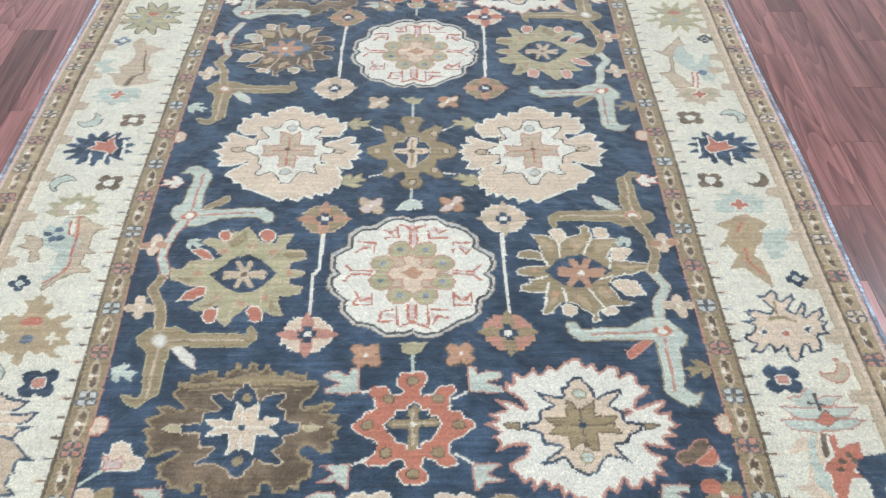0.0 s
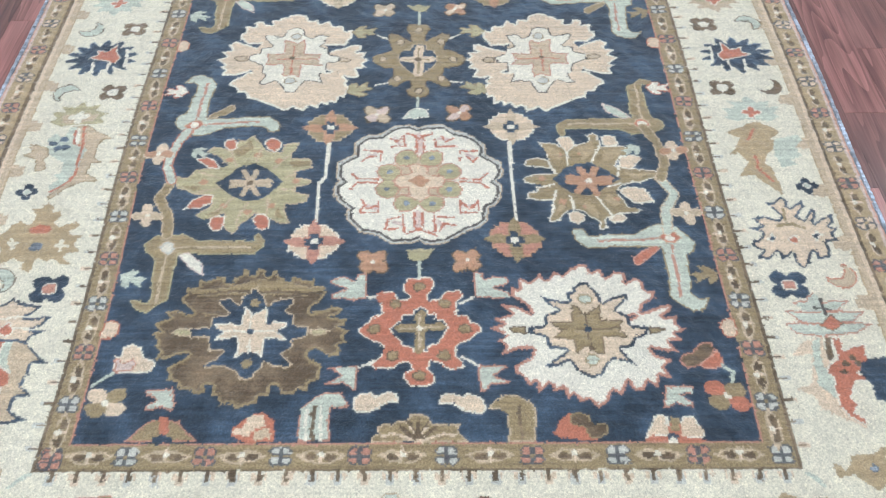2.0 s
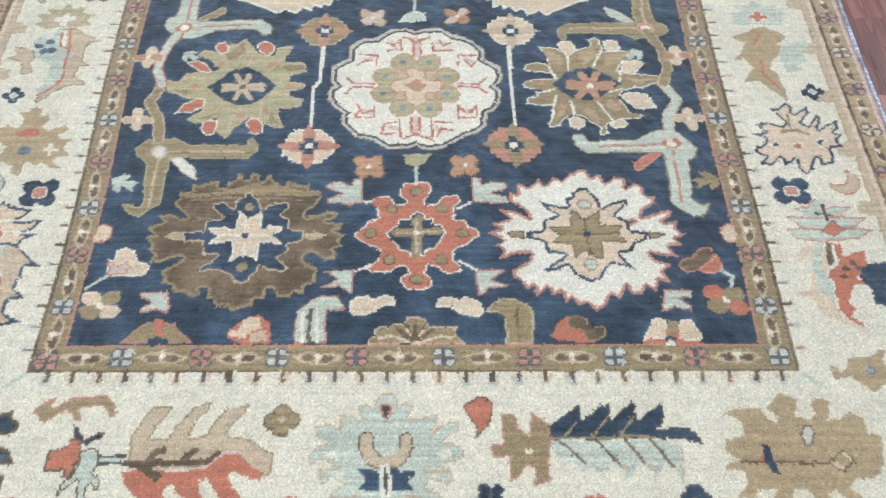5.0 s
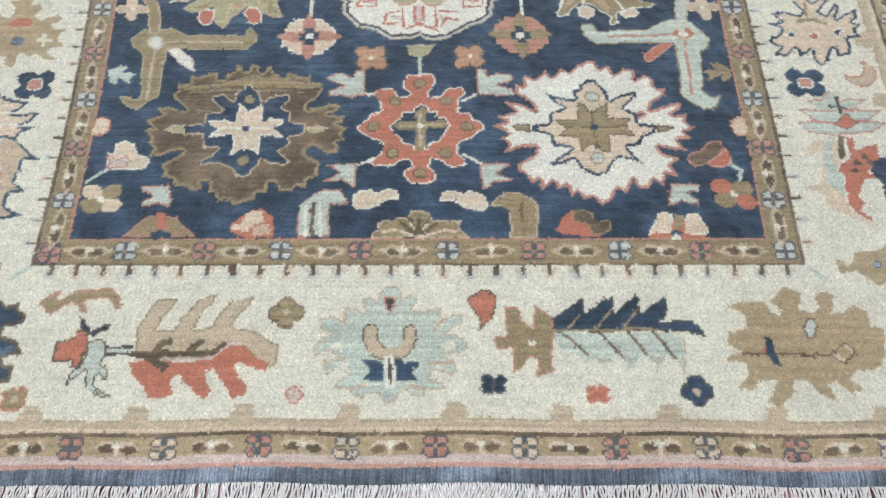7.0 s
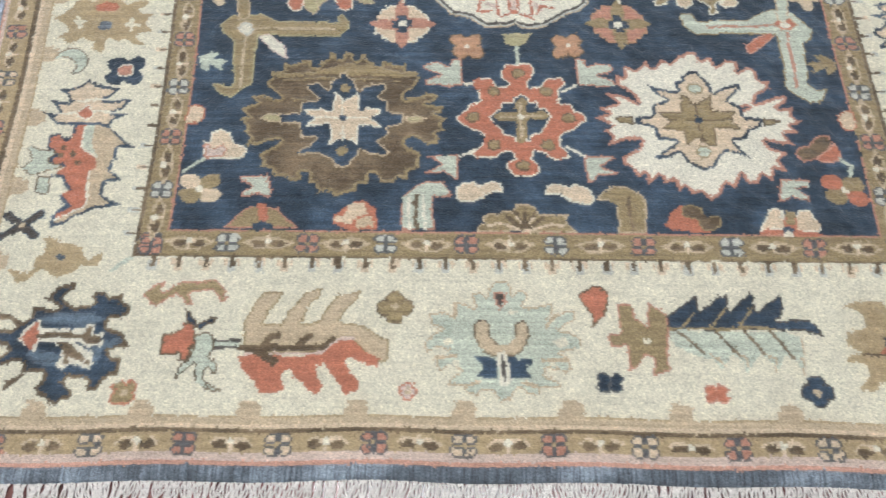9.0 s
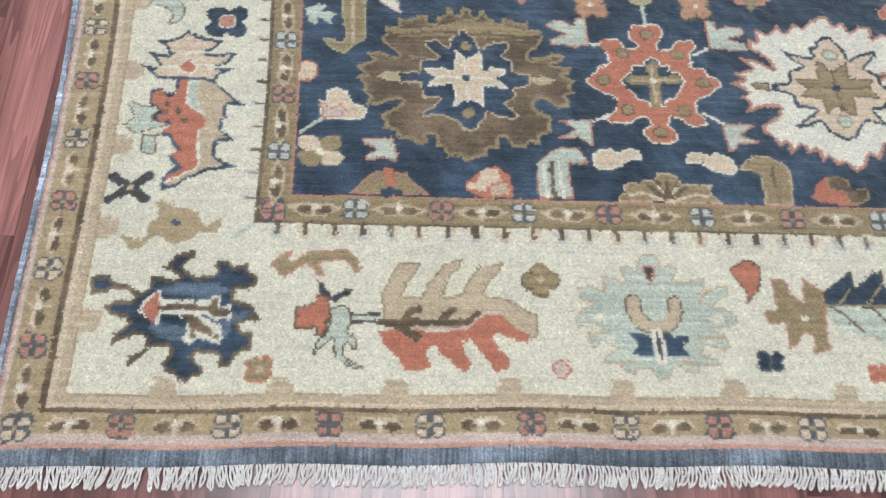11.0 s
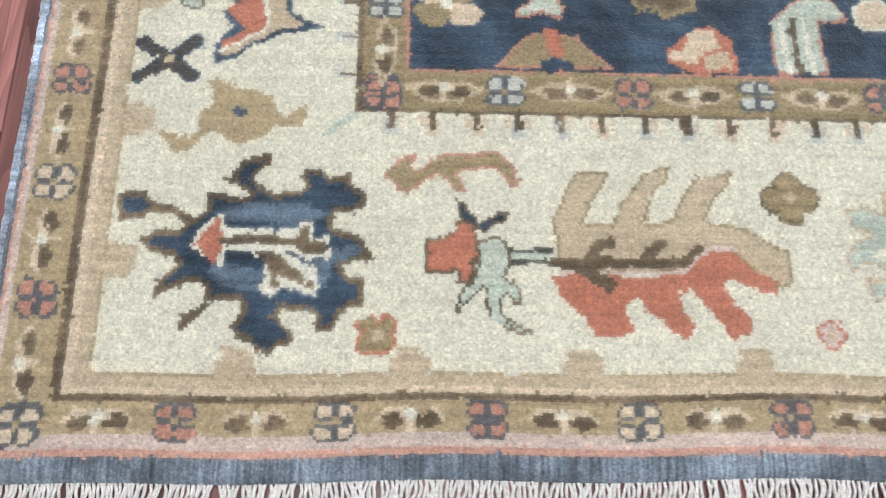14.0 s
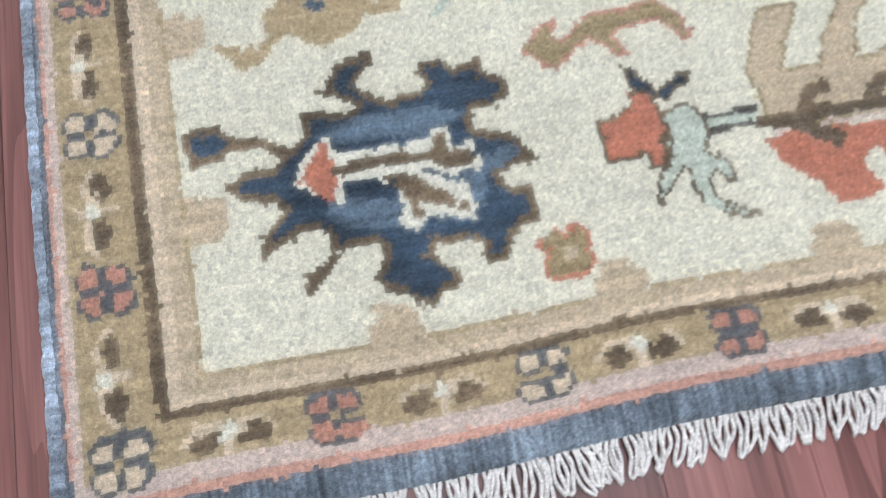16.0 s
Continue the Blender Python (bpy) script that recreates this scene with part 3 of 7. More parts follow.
def peach_flower(u, v, sx=1, sy=1):
    m = Motif("pale_flower", u, v, 21, "peach toothed flower with an ivory star", sx=sx, sy=sy, wobble=0.1)
    x, y = m.x, m.y
    m.cut("petals", "peach", poly(x, y, [(-10, 5.6), (-12.2, 7.8), (-12.4, 10.1), (-11.5, 9.9), (-11.9, 12.9), (-9.5, 12.4), (-9.5, 14.3), (-7.6, 14.5), (-7.2, 13.1), (-5.5, 13.1), (-5.7, 15.2), (-4, 15.2), (-3.6, 16.2), (-2.1, 16.2), (-1.7, 17.1), (0.4, 17.6), (2.7, 16.4), (3.2, 14.7), (5.3, 15.2), (5.7, 13.3), (8, 14.7), (8.8, 12.3), (11.2, 12.7), (11.6, 10.6), (13.5, 10.9), (13.9, 8.1), (12, 4.7)]) | poly(x, y, [(11.4, 3.6), (14.6, 5.4), (16.2, 4.9), (16.1, 3.1), (14.4, 2.3), (17.4, 2.3), (16.8, 0.3), (18.1, -0.8), (16.7, -2.3), (17.5, -3.8), (15.2, -4.2), (16.4, -7.1), (14.2, -7.5), (10.9, -5.8), (-0.5, -1.1)]) | poly(x, y, [(11.5, -5.4), (14, -8.5), (13.3, -9.5), (14.4, -10.9), (13.8, -12.5), (13.2, -14.4), (12.1, -13.8), (12.1, -16.4), (10.4, -15.8), (10.2, -17.3), (8.4, -16.3), (7.8, -17.9), (6, -16.9), (4.9, -18.8), (2.6, -17.6), (1.1, -19.1), (-1.1, -17.6), (-3.4, -16.2), (-5.7, -14.9), (-7.9, -14.3), (-8.6, -12.3), (-10.2, -12.3), (-10.7, -10.7), (-12.4, -9.7), (-12.1, -8.1), (-10, -6.7), (-9, -5.2)]) | poly(x, y, [(-9.2, -5.2), (-12, -6.2), (-14.6, -6.2), (-14.3, -3.9), (-15.5, -3.1), (-14.3, -2.2), (-16.5, -0.3), (-14.4, 0.8), (-16.1, 2.7), (-13.5, 3.4), (-14.8, 5.2), (-13.1, 6.7), (-10.8, 5.6), (-3.4, 1.1)]), "ivory", 2)
    m.put("inner_body", "peach", oval(x, y, 0.1, -0.6, 9, 10))
    m.cut("inner_star", "ivory", poly(x, y, [(0.5, 12.1), (2.2, 10.9), (2.9, 8.6), (4.6, 7.7), (5.8, 9.3), (8.3, 8.8), (7.7, 6.3), (6.5, 4.5), (8.3, 3.6), (8.6, 1.4), (11.3, 0.6), (11.2, -1.6), (8.6, -2), (8.4, -5.4), (7.2, -6), (8.3, -9.4), (6, -8.4), (4.1, -8.6), (3.3, -10.6), (2.1, -12.6), (0.3, -12.6), (-0.7, -10.2), (-2.2, -8.1), (-4.3, -9.3), (-6.1, -9.3), (-5.3, -7.7), (-4.8, -6.1), (-5.9, -5.2), (-6, -2.5), (-9.1, -1), (-9.4, 0.9), (-6.9, 2), (-6.9, 3.8), (-4.4, 4.6), (-6.3, 7.3), (-6.8, 9.2), (-4.6, 8.9), (-2.4, 8.2), (-1.9, 11)]), "dark", 1)
    m.cut("side_bud", "tan", poly(x, y, [(-12.7, 0.3), (-11.9, 1.2), (-9.6, 0.9), (-9.3, -1), (-11.6, -1)]) | poly(x, y, [(11.4, 0.3), (13.6, 0.3), (14.2, -0.8), (13.3, -1.8), (11.4, -1.6)]), "brown", 1)
    m.cut("centre_star", "tan", poly(x, y, [(-1.9, 7.1), (-0.3, 6.4), (1.1, 5.5), (2.3, 6.4), (3.1, 7), (3.3, 1.7), (7.3, 1.7), (6.7, -0.5), (7.7, -2.8), (3, -2.4), (3, -7.4), (1.3, -6.1), (-0.1, -6.9), (-1.1, -6.9), (-1.2, -2.3), (-5.3, -2.5), (-4.7, -0.6), (-5.5, 1.6), (-1.6, 1.7)]), "rose", 1)
    m.put("ray", "rust", line(x, y, [(-3.9, -0.4), (6.1, -0.3)], .35) | line(x, y, [(0.6, 4.4), (0.7, -5.7)], .35))
    m.cut("bead", "mist", oval(x, y, 0.8, 8.2, 1.3, 1.3) | oval(x, y, 1, -8.4, 1.3, 1.3), "olive", 1)
    m.put("eye", "brown", oval(x, y, 0.7, -0, .6, .6))


def olive_rosette(u, v, sx=1, sy=1):
    m = Motif("rosette", u, v, 16, "olive rosette with an ivory cross", sx=sx, sy=sy, wobble=0.1)
    x, y = m.x, m.y
    m.cut("lobes", "olive", poly(x, y, [(-2.7, 13.5), (-0.7, 14), (2, 13.5), (2.7, 11.4), (1.6, 9.1), (1.6, 6.8), (3.4, 8.1), (5.4, 10), (7.3, 9.5), (7.5, 7.7), (6, 5.9), (5.6, 3.7), (8, 3), (10.3, 1.4), (11, 0.1), (10, -2), (7.2, -3.2), (5.6, -3.7), (5.6, -6.1), (7.3, -8.2), (7.1, -10.2), (5.3, -10.2), (3.7, -8.6), (1.8, -7.7), (1.8, -9.8), (2.8, -11.4), (2.3, -13.3), (0.4, -13.9), (-1.9, -13.3), (-2.7, -11.3), (-1.6, -9.7), (-1.8, -7.7), (-3.5, -8.5), (-4.7, -10.3), (-6.8, -9.3), (-6.6, -7.9), (-5.5, -6.1), (-5.8, -3.6), (-7.8, -3.1), (-10.2, -1), (-10.6, 1.2), (-8.4, 2.4), (-6.2, 3.3), (-6.6, 6), (-7.2, 8.2), (-6.7, 10.1), (-4.7, 9.6), (-2.9, 7.7), (-1.8, 6.8), (-1.9, 9.1), (-3, 11.4)]), "brown", 1)
    m.cut("bead", "tan", oval(x, y, -0.1, 11.4, 1, 1.2) | oval(x, y, 5.1, 6.3, 1, 1.2) | oval(x, y, -4.3, 6.4, 1, 1.2) | oval(x, y, 7.9, -0.1, 1, 1.2) | oval(x, y, -7.9, 0.1, 1, 1.2) | oval(x, y, 5.3, -7.2, 1, 1.2) | oval(x, y, -4.4, -7.1, 1, 1.2) | oval(x, y, 0.2, -11.3, 1, 1.2), "brown", 1)
    m.cut("heart", "navy", poly(x, y, [(-0.1, 5.9), (1.6, 5.2), (1.9, 3.7), (3.5, 3.2), (4.3, 1), (4.3, -1.5), (3, -3.6), (1.7, -4.9), (0.1, -6.3), (-1.6, -5.1), (-3.2, -3.6), (-4.5, -1.5), (-4.6, 1.1), (-3.6, 3.3), (-2, 3.7), (-1.8, 5.3)]), "tan", 1)
    m.put("cross", "peach", line(x, y, [(-3.1, -0.2), (3, -0.2)], 2) | line(x, y, [(0.1, 4.1), (-0, -5.3)], 2.2))
    m.put("cross_line", "olive", line(x, y, [(-3.1, -0.2), (3, -0.2)], .4) | line(x, y, [(0.1, 4.1), (-0, -5.3)], .4))
    m.put("eye", "brown", oval(x, y, 0, -0.2, .8, .8))
    m.put("spur", "ivory", line(x, y, [(-7.3, 7.8), (-9.6, 9.6)], .5) | line(x, y, [(7.4, 7.7), (9.4, 9.5)], .5) | line(x, y, [(-6.7, -8.5), (-9.2, -9.3)], .5) | line(x, y, [(7.2, -8.2), (9.7, -8.6)], .5))


def medallion(u, v, sx=1, sy=1):
    m = Motif("medallion", u, v, 21, "cream lobed medallion with a dark outline", sx=sx, sy=sy, wobble=0.1)
    x, y = m.x, m.y
    m.cut("outer_line", "mist", poly(x, y, [(0, 16.1), (1.8, 17.3), (5.2, 17.3), (7.4, 15.1), (10.1, 14.6), (11.8, 13.2), (13.6, 10.9), (13.7, 7.7), (15.5, 6.3), (16.8, 5.5), (16.9, 2.6), (16.5, 0.6), (15.6, -0.3), (16.7, -1.3), (16.2, -4.8), (15, -6.8), (13.6, -7.5), (13.3, -10.8), (11.7, -12.3), (8.9, -13.7), (6.7, -15.4), (4.6, -16.8), (0.9, -16.9), (-0.1, -15.9), (-1.7, -16.9), (-5.4, -16.7), (-8, -14.7), (-11.2, -13.9), (-12.8, -12), (-13.9, -10.1), (-13.9, -7.3), (-16.2, -5.3), (-16.8, -3), (-16.5, -0.6), (-15.8, 0.1), (-16.7, 1.3), (-16.4, 5.8), (-13.3, 7.8), (-13.3, 11.7), (-10.7, 13.9), (-7.5, 14.6), (-5.6, 16.7), (-3.8, 17.3), (-1.5, 17.3)]), "tan", 1)
    m.cut("body", "ivory", poly(x, y, [(0, 15.4), (1.8, 16.4), (5.1, 16.4), (7.3, 14.2), (10, 13.7), (11.5, 12.5), (13, 10.4), (13.1, 7.2), (15.2, 5.5), (16.1, 5), (16.4, 2.4), (15.8, 0.7), (14.7, -0.3), (16.1, -1.6), (15.7, -4.5), (14.6, -6.2), (13, -7.1), (12.7, -10.5), (11.4, -11.7), (8.7, -13.1), (6.7, -14.7), (4.4, -16.1), (1.1, -16.2), (-0.1, -15.2), (-1.9, -16.2), (-5.2, -16), (-7.8, -14), (-11, -13.4), (-12.4, -11.6), (-13.4, -9.8), (-13.3, -7), (-15.6, -4.9), (-16.2, -2.8), (-16, -1), (-14.7, -0), (-16.1, 1.6), (-15.8, 5.1), (-12.7, 7.3), (-12.6, 11), (-10.4, 13), (-7.3, 13.7), (-5.4, 15.8), (-3.7, 16.5), (-1.5, 16.4)]), "dark", 2)
    m.put("tracery_fill", "pink", line(x, y, [(0.2, 13.8), (0.3, 8.7)], 1.2) | line(x, y, [(-0.2, -8.8), (-0.3, -12.9)], 1.2) | line(x, y, [(-4.9, 12.8), (-3.9, 11.1)], .9) | line(x, y, [(4.3, 12.7), (6.3, 12.3)], .9) | line(x, y, [(-9.9, 7.7), (-8.8, 8.1)], .9) | line(x, y, [(9.9, 7.9), (11.2, 7.2)], .9) | line(x, y, [(8.4, -7), (10.4, -7.1)], .9) | line(x, y, [(-10.2, -6.6), (-8.5, -7.5)], .9) | line(x, y, [(-4.8, -11.1), (-3.7, -11.7)], .9) | line(x, y, [(3.7, -11.2), (4.7, -12.3)], .9))
    m.put("tracery", "rust", line(x, y, [(-0.4, 13.8), (-0.4, 8.5)], .45) | line(x, y, [(1, 13.8), (1, 8.5)], .45) | line(x, y, [(-2.3, 14.3), (-0.6, 13.6), (0.2, 12.7), (1.1, 13.6), (2.9, 14.3)], .5) | line(x, y, [(-0.8, -8.8), (-0.9, -12.3)], .45) | line(x, y, [(0.7, -8.5), (0.6, -12.3)], .45) | line(x, y, [(-3.1, -14.3), (-1.4, -13.7), (-0.3, -12.6), (1.1, -13.8), (2.8, -14.2)], .55) | line(x, y, [(-2.9, 13.6), (-2.9, 10.4), (-5.8, 10.4)], .45) | line(x, y, [(-5.7, 12.8), (-4.4, 11.8), (-3.5, 12.8)], .5) | line(x, y, [(3.5, 13.8), (3.5, 10.3), (7.7, 10.1)], .45) | line(x, y, [(4.9, 13.4), (5.7, 11.7), (7.3, 12.7)], .5) | line(x, y, [(-11.3, 9.1), (-7.5, 9.1), (-7.6, 6.1)], .45) | line(x, y, [(-11.3, 5.8), (-10.2, 7.1), (-8.6, 7.4)], .5) | line(x, y, [(8.5, 5.9), (8.6, 8.9), (12, 8.9)], .45) | line(x, y, [(9.9, 7.2), (11.2, 5.6), (12.1, 6.9)], .5) | line(x, y, [(-3.1, -9.3), (-3.1, -13.7)], .45) | line(x, y, [(-3.7, -9.6), (-5.9, -10.2), (-6.7, -12.8), (-4.2, -12.6)], .5) | line(x, y, [(2.9, -13.8), (3, -9.4)], .45) | line(x, y, [(3.6, -9.7), (6.6, -10)], .5) | line(x, y, [(3.6, -13.5), (4.6, -11.5), (6.9, -12.1)], .5) | line(x, y, [(-8, -5.4), (-7.8, -8.4), (-11.2, -8.7)], .45) | line(x, y, [(-11.3, -5), (-10.6, -6.6), (-11.5, -8.4)], .5) | line(x, y, [(-10.2, -7.5), (-8.4, -6.6)], .5) | line(x, y, [(8, -5.5), (7.9, -8.7), (11.3, -8.7)], .45) | line(x, y, [(8.5, -6.1), (9.7, -7.7), (11.5, -5.5), (11.6, -8)], .5))
    m.put("side_line", "rust", line(x, y, [(-8.1, 0.7), (-12.3, 0.7), (-13.4, 2.4)], .45) | line(x, y, [(-8.1, -0.2), (-12.2, -0.2), (-13.5, -2.2)], .45) | line(x, y, [(8.3, 0.6), (12.4, 0.5), (13.7, 2.1)], .45) | line(x, y, [(8.3, -0.2), (12.3, -0.3), (13.7, -2.2)], .45))
    m.put("ground", "tan", oval(x, y, 0, 0.3, 6.6, 7))
    m.cut("disc", "green", oval(x, y, -2.3, 6.8, 2.5, 2.5) | oval(x, y, 2.8, 6.8, 2.5, 2.5) | oval(x, y, -5.9, 2.8, 2.5, 2.5) | oval(x, y, 6.1, 2.7, 2.5, 2.5) | oval(x, y, -6.1, -2, 2.5, 2.5) | oval(x, y, 6.2, -2.4, 2.5, 2.5) | oval(x, y, -2.6, -6, 2.5, 2.5) | oval(x, y, 2.5, -6.1, 2.5, 2.5), "rose", 1)
    m.put("bead", "blue", oval(x, y, -2.3, 6.8, .6, .6) | oval(x, y, 2.8, 6.8, .6, .6) | oval(x, y, -5.9, 2.8, .6, .6) | oval(x, y, 6.1, 2.7, .6, .6) | oval(x, y, -6.1, -2, .6, .6) | oval(x, y, 6.2, -2.4, .6, .6) | oval(x, y, -2.6, -6, .6, .6) | oval(x, y, 2.5, -6.1, .6, .6))
    m.cut("inner_rosette", "peach", poly(x, y, [(-2.1, 4.7), (0, 5.3), (2.4, 4.3), (1.7, 2.4), (5, 1.4), (5.4, 0.1), (4.7, -1.8), (2.1, -2.1), (2.4, -3.9), (0, -5.8), (-2.4, -4.2), (-1.9, -2), (-4.5, -1.4), (-5, 0.2), (-4.3, 1.8), (-1.4, 2.4)]), "rose", 1)
    m.put("eye", "clay", poly(x, y, [(0.2, 2.2), (1.3, 0.8), (2.7, 0.5), (1.4, -0.8), (0.3, -1.6), (-0.8, -0.6), (-2.3, 0), (-0.8, 1.1)]))


def sage_palmette(u, v, sx=1, sy=1, tip="rust"):
    m = Motif("palmette", u, v, 18, "sage palmette with rust petal tips", sx=sx, sy=sy, wobble=0.1)
    x, y = m.x, m.y
    m.cut("petals", "green", poly(x, y, [(-0.8, 14.1), (-0.8, 12.2), (0.7, 10.8), (2.3, 9.5), (5.4, 9.4), (6, 11.6), (8.9, 12.1), (8.4, 9.7), (7.7, 8.9), (7.6, 7.2), (11.8, 7), (12.1, 4.4), (10.3, 3.6), (8.6, 3.1), (9, 1.5), (11, 1.2), (12.4, 0.4), (11.1, -0.9), (9.3, -1.5), (9.2, -2.7), (12, -3.2), (11.3, -5.4), (9.2, -6.1), (7.2, -5.8), (7.5, -8.1), (8.7, -11.2), (6.8, -11.2), (4.9, -9.8), (3.4, -8.8)]) | poly(x, y, [(3.4, -8.8), (1.8, -8.3), (0.3, -10.2), (-1.2, -11.7), (-2.1, -13.7), (-3.2, -13.1), (-4.7, -10.9), (-4.2, -8), (-7.7, -10), (-10, -8.8), (-8.5, -7.6), (-7.1, -5.7), (-7.9, -3.4), (-10.7, -3), (-12.5, -1.8), (-14.2, -1.4), (-15.2, 0.6), (-15.2, 2.2), (-12.9, 1.9), (-11.6, 4.1), (-8.8, 4.3), (-5.2, 5.4), (-7, 7.9), (-10, 9.4), (-9, 10.9), (-6.7, 10.7), (-4.9, 9.5), (-4.3, 11.6), (-3.4, 13.1), (-2.4, 12.8), (-0.8, 14.1), (6.3, 4.4), (7, -6.6)]), "tan", 1)
    m.cut("petal_tip", tip, poly(x, y, [(-6.8, 11.9), (-6.3, 13.1), (-5, 13.5), (-3.9, 12.2), (-3.9, 9.9), (-5.5, 9.9), (-6.5, 10.9)]) | poly(x, y, [(1.6, 11.9), (2.1, 13.2), (3.7, 13.6), (5.1, 12.5), (5.1, 10.8), (4.1, 9.1), (2.4, 10.1)]) | poly(x, y, [(-12.4, 7.4), (-9.5, 7.7), (-7.8, 6.7), (-6.2, 4.1), (-8.8, 4.3), (-10.3, 5.9)]) | poly(x, y, [(-12.6, -7), (-11.1, -4.6), (-9, -3.2), (-7, -3.1), (-7.2, -5.4), (-9.4, -6.9)]) | poly(x, y, [(-7.2, -11.2), (-6.7, -9.4), (-5.5, -8.7), (-4, -8.9), (-3.9, -10.9), (-4.7, -12.8), (-6.2, -12.7)]) | poly(x, y, [(1.2, -9.8), (2, -8.6), (3.7, -8.3), (4.7, -9.8), (4.6, -11.9), (3.2, -12.7), (2.1, -12.2)]), "ivory", 1)
    m.put("petal_spot", "clay", oval(x, y, -4.9, 7, .8, .7) | oval(x, y, 0.7, 8.3, .8, .7) | oval(x, y, 5.2, 6.6, .8, .7) | oval(x, y, -9.4, 0.4, .8, .7) | oval(x, y, -4.7, -6, .8, .7) | oval(x, y, 0.3, -8, .8, .7) | oval(x, y, 4.6, -6.2, .8, .7) | oval(x, y, 9.1, 0.4, .8, .7))
    m.put("petal_line", "tan", line(x, y, [(-3.2, 4.9), (-4.7, 9.2)], .4) | line(x, y, [(0.6, 6.1), (1.1, 10.2)], .4) | line(x, y, [(4.1, 4.1), (7, 7.7)], .4) | line(x, y, [(6.3, 1.2), (8.9, 2.5)], .4) | line(x, y, [(5.6, -1.6), (9.2, -2.3)], .4) | line(x, y, [(3.6, -4.2), (4.1, -8.3)], .4) | line(x, y, [(-0.1, -5.3), (-1.9, -11)], .4) | line(x, y, [(-3, -3.7), (-6.6, -8.5)], .4) | line(x, y, [(-6, -1.1), (-10.7, -2.7)], .4) | line(x, y, [(-5.9, 1.6), (-10.9, 3.3)], .4))
    m.put("petal_shade", "olive", poly(x, y, [(-4.5, 9.5), (-1.3, 12.9), (-0.3, 10.3), (-3.2, 7.8)]) | poly(x, y, [(7.3, 6.1), (11.6, 6.4), (11.7, 4.7), (8, 4.4)]) | poly(x, y, [(6, -6.6), (7.5, -9.9), (5.5, -9.2)]) | poly(x, y, [(-7.9, -8.7), (-4.8, -6.8), (-5.5, -8.6)]) | poly(x, y, [(-14.3, -0.2), (-9.8, -0.9), (-10.8, -2.1)]))
    m.put("heart", "navy", poly(x, y, [(-6.9, 0.2), (-4.2, 3.2), (-2.2, 5.3), (0.6, 5.6), (3.2, 4.1), (6.6, 0.4), (4.6, -2.2), (3.1, -3.8), (1.5, -5), (-1.2, -5), (-3.6, -3.1)]))
    m.put("heart_flower", "tan", line(x, y, [(-1.7, 3.5), (-0, 0.2), (1.6, -3.1)], 1.1) | line(x, y, [(0.8, 3.5), (-0, 0.2), (-1.3, -3.1)], 1.1) | line(x, y, [(-3.7, 0.7), (-0, 0.2), (3.7, 0.6)], 1.2) | line(x, y, [(-3.6, -0.6), (0, 0), (3.8, -0.4)], 1.2))
    m.put("eye", "brown", oval(x, y, -0, 0.2, .6, .6))


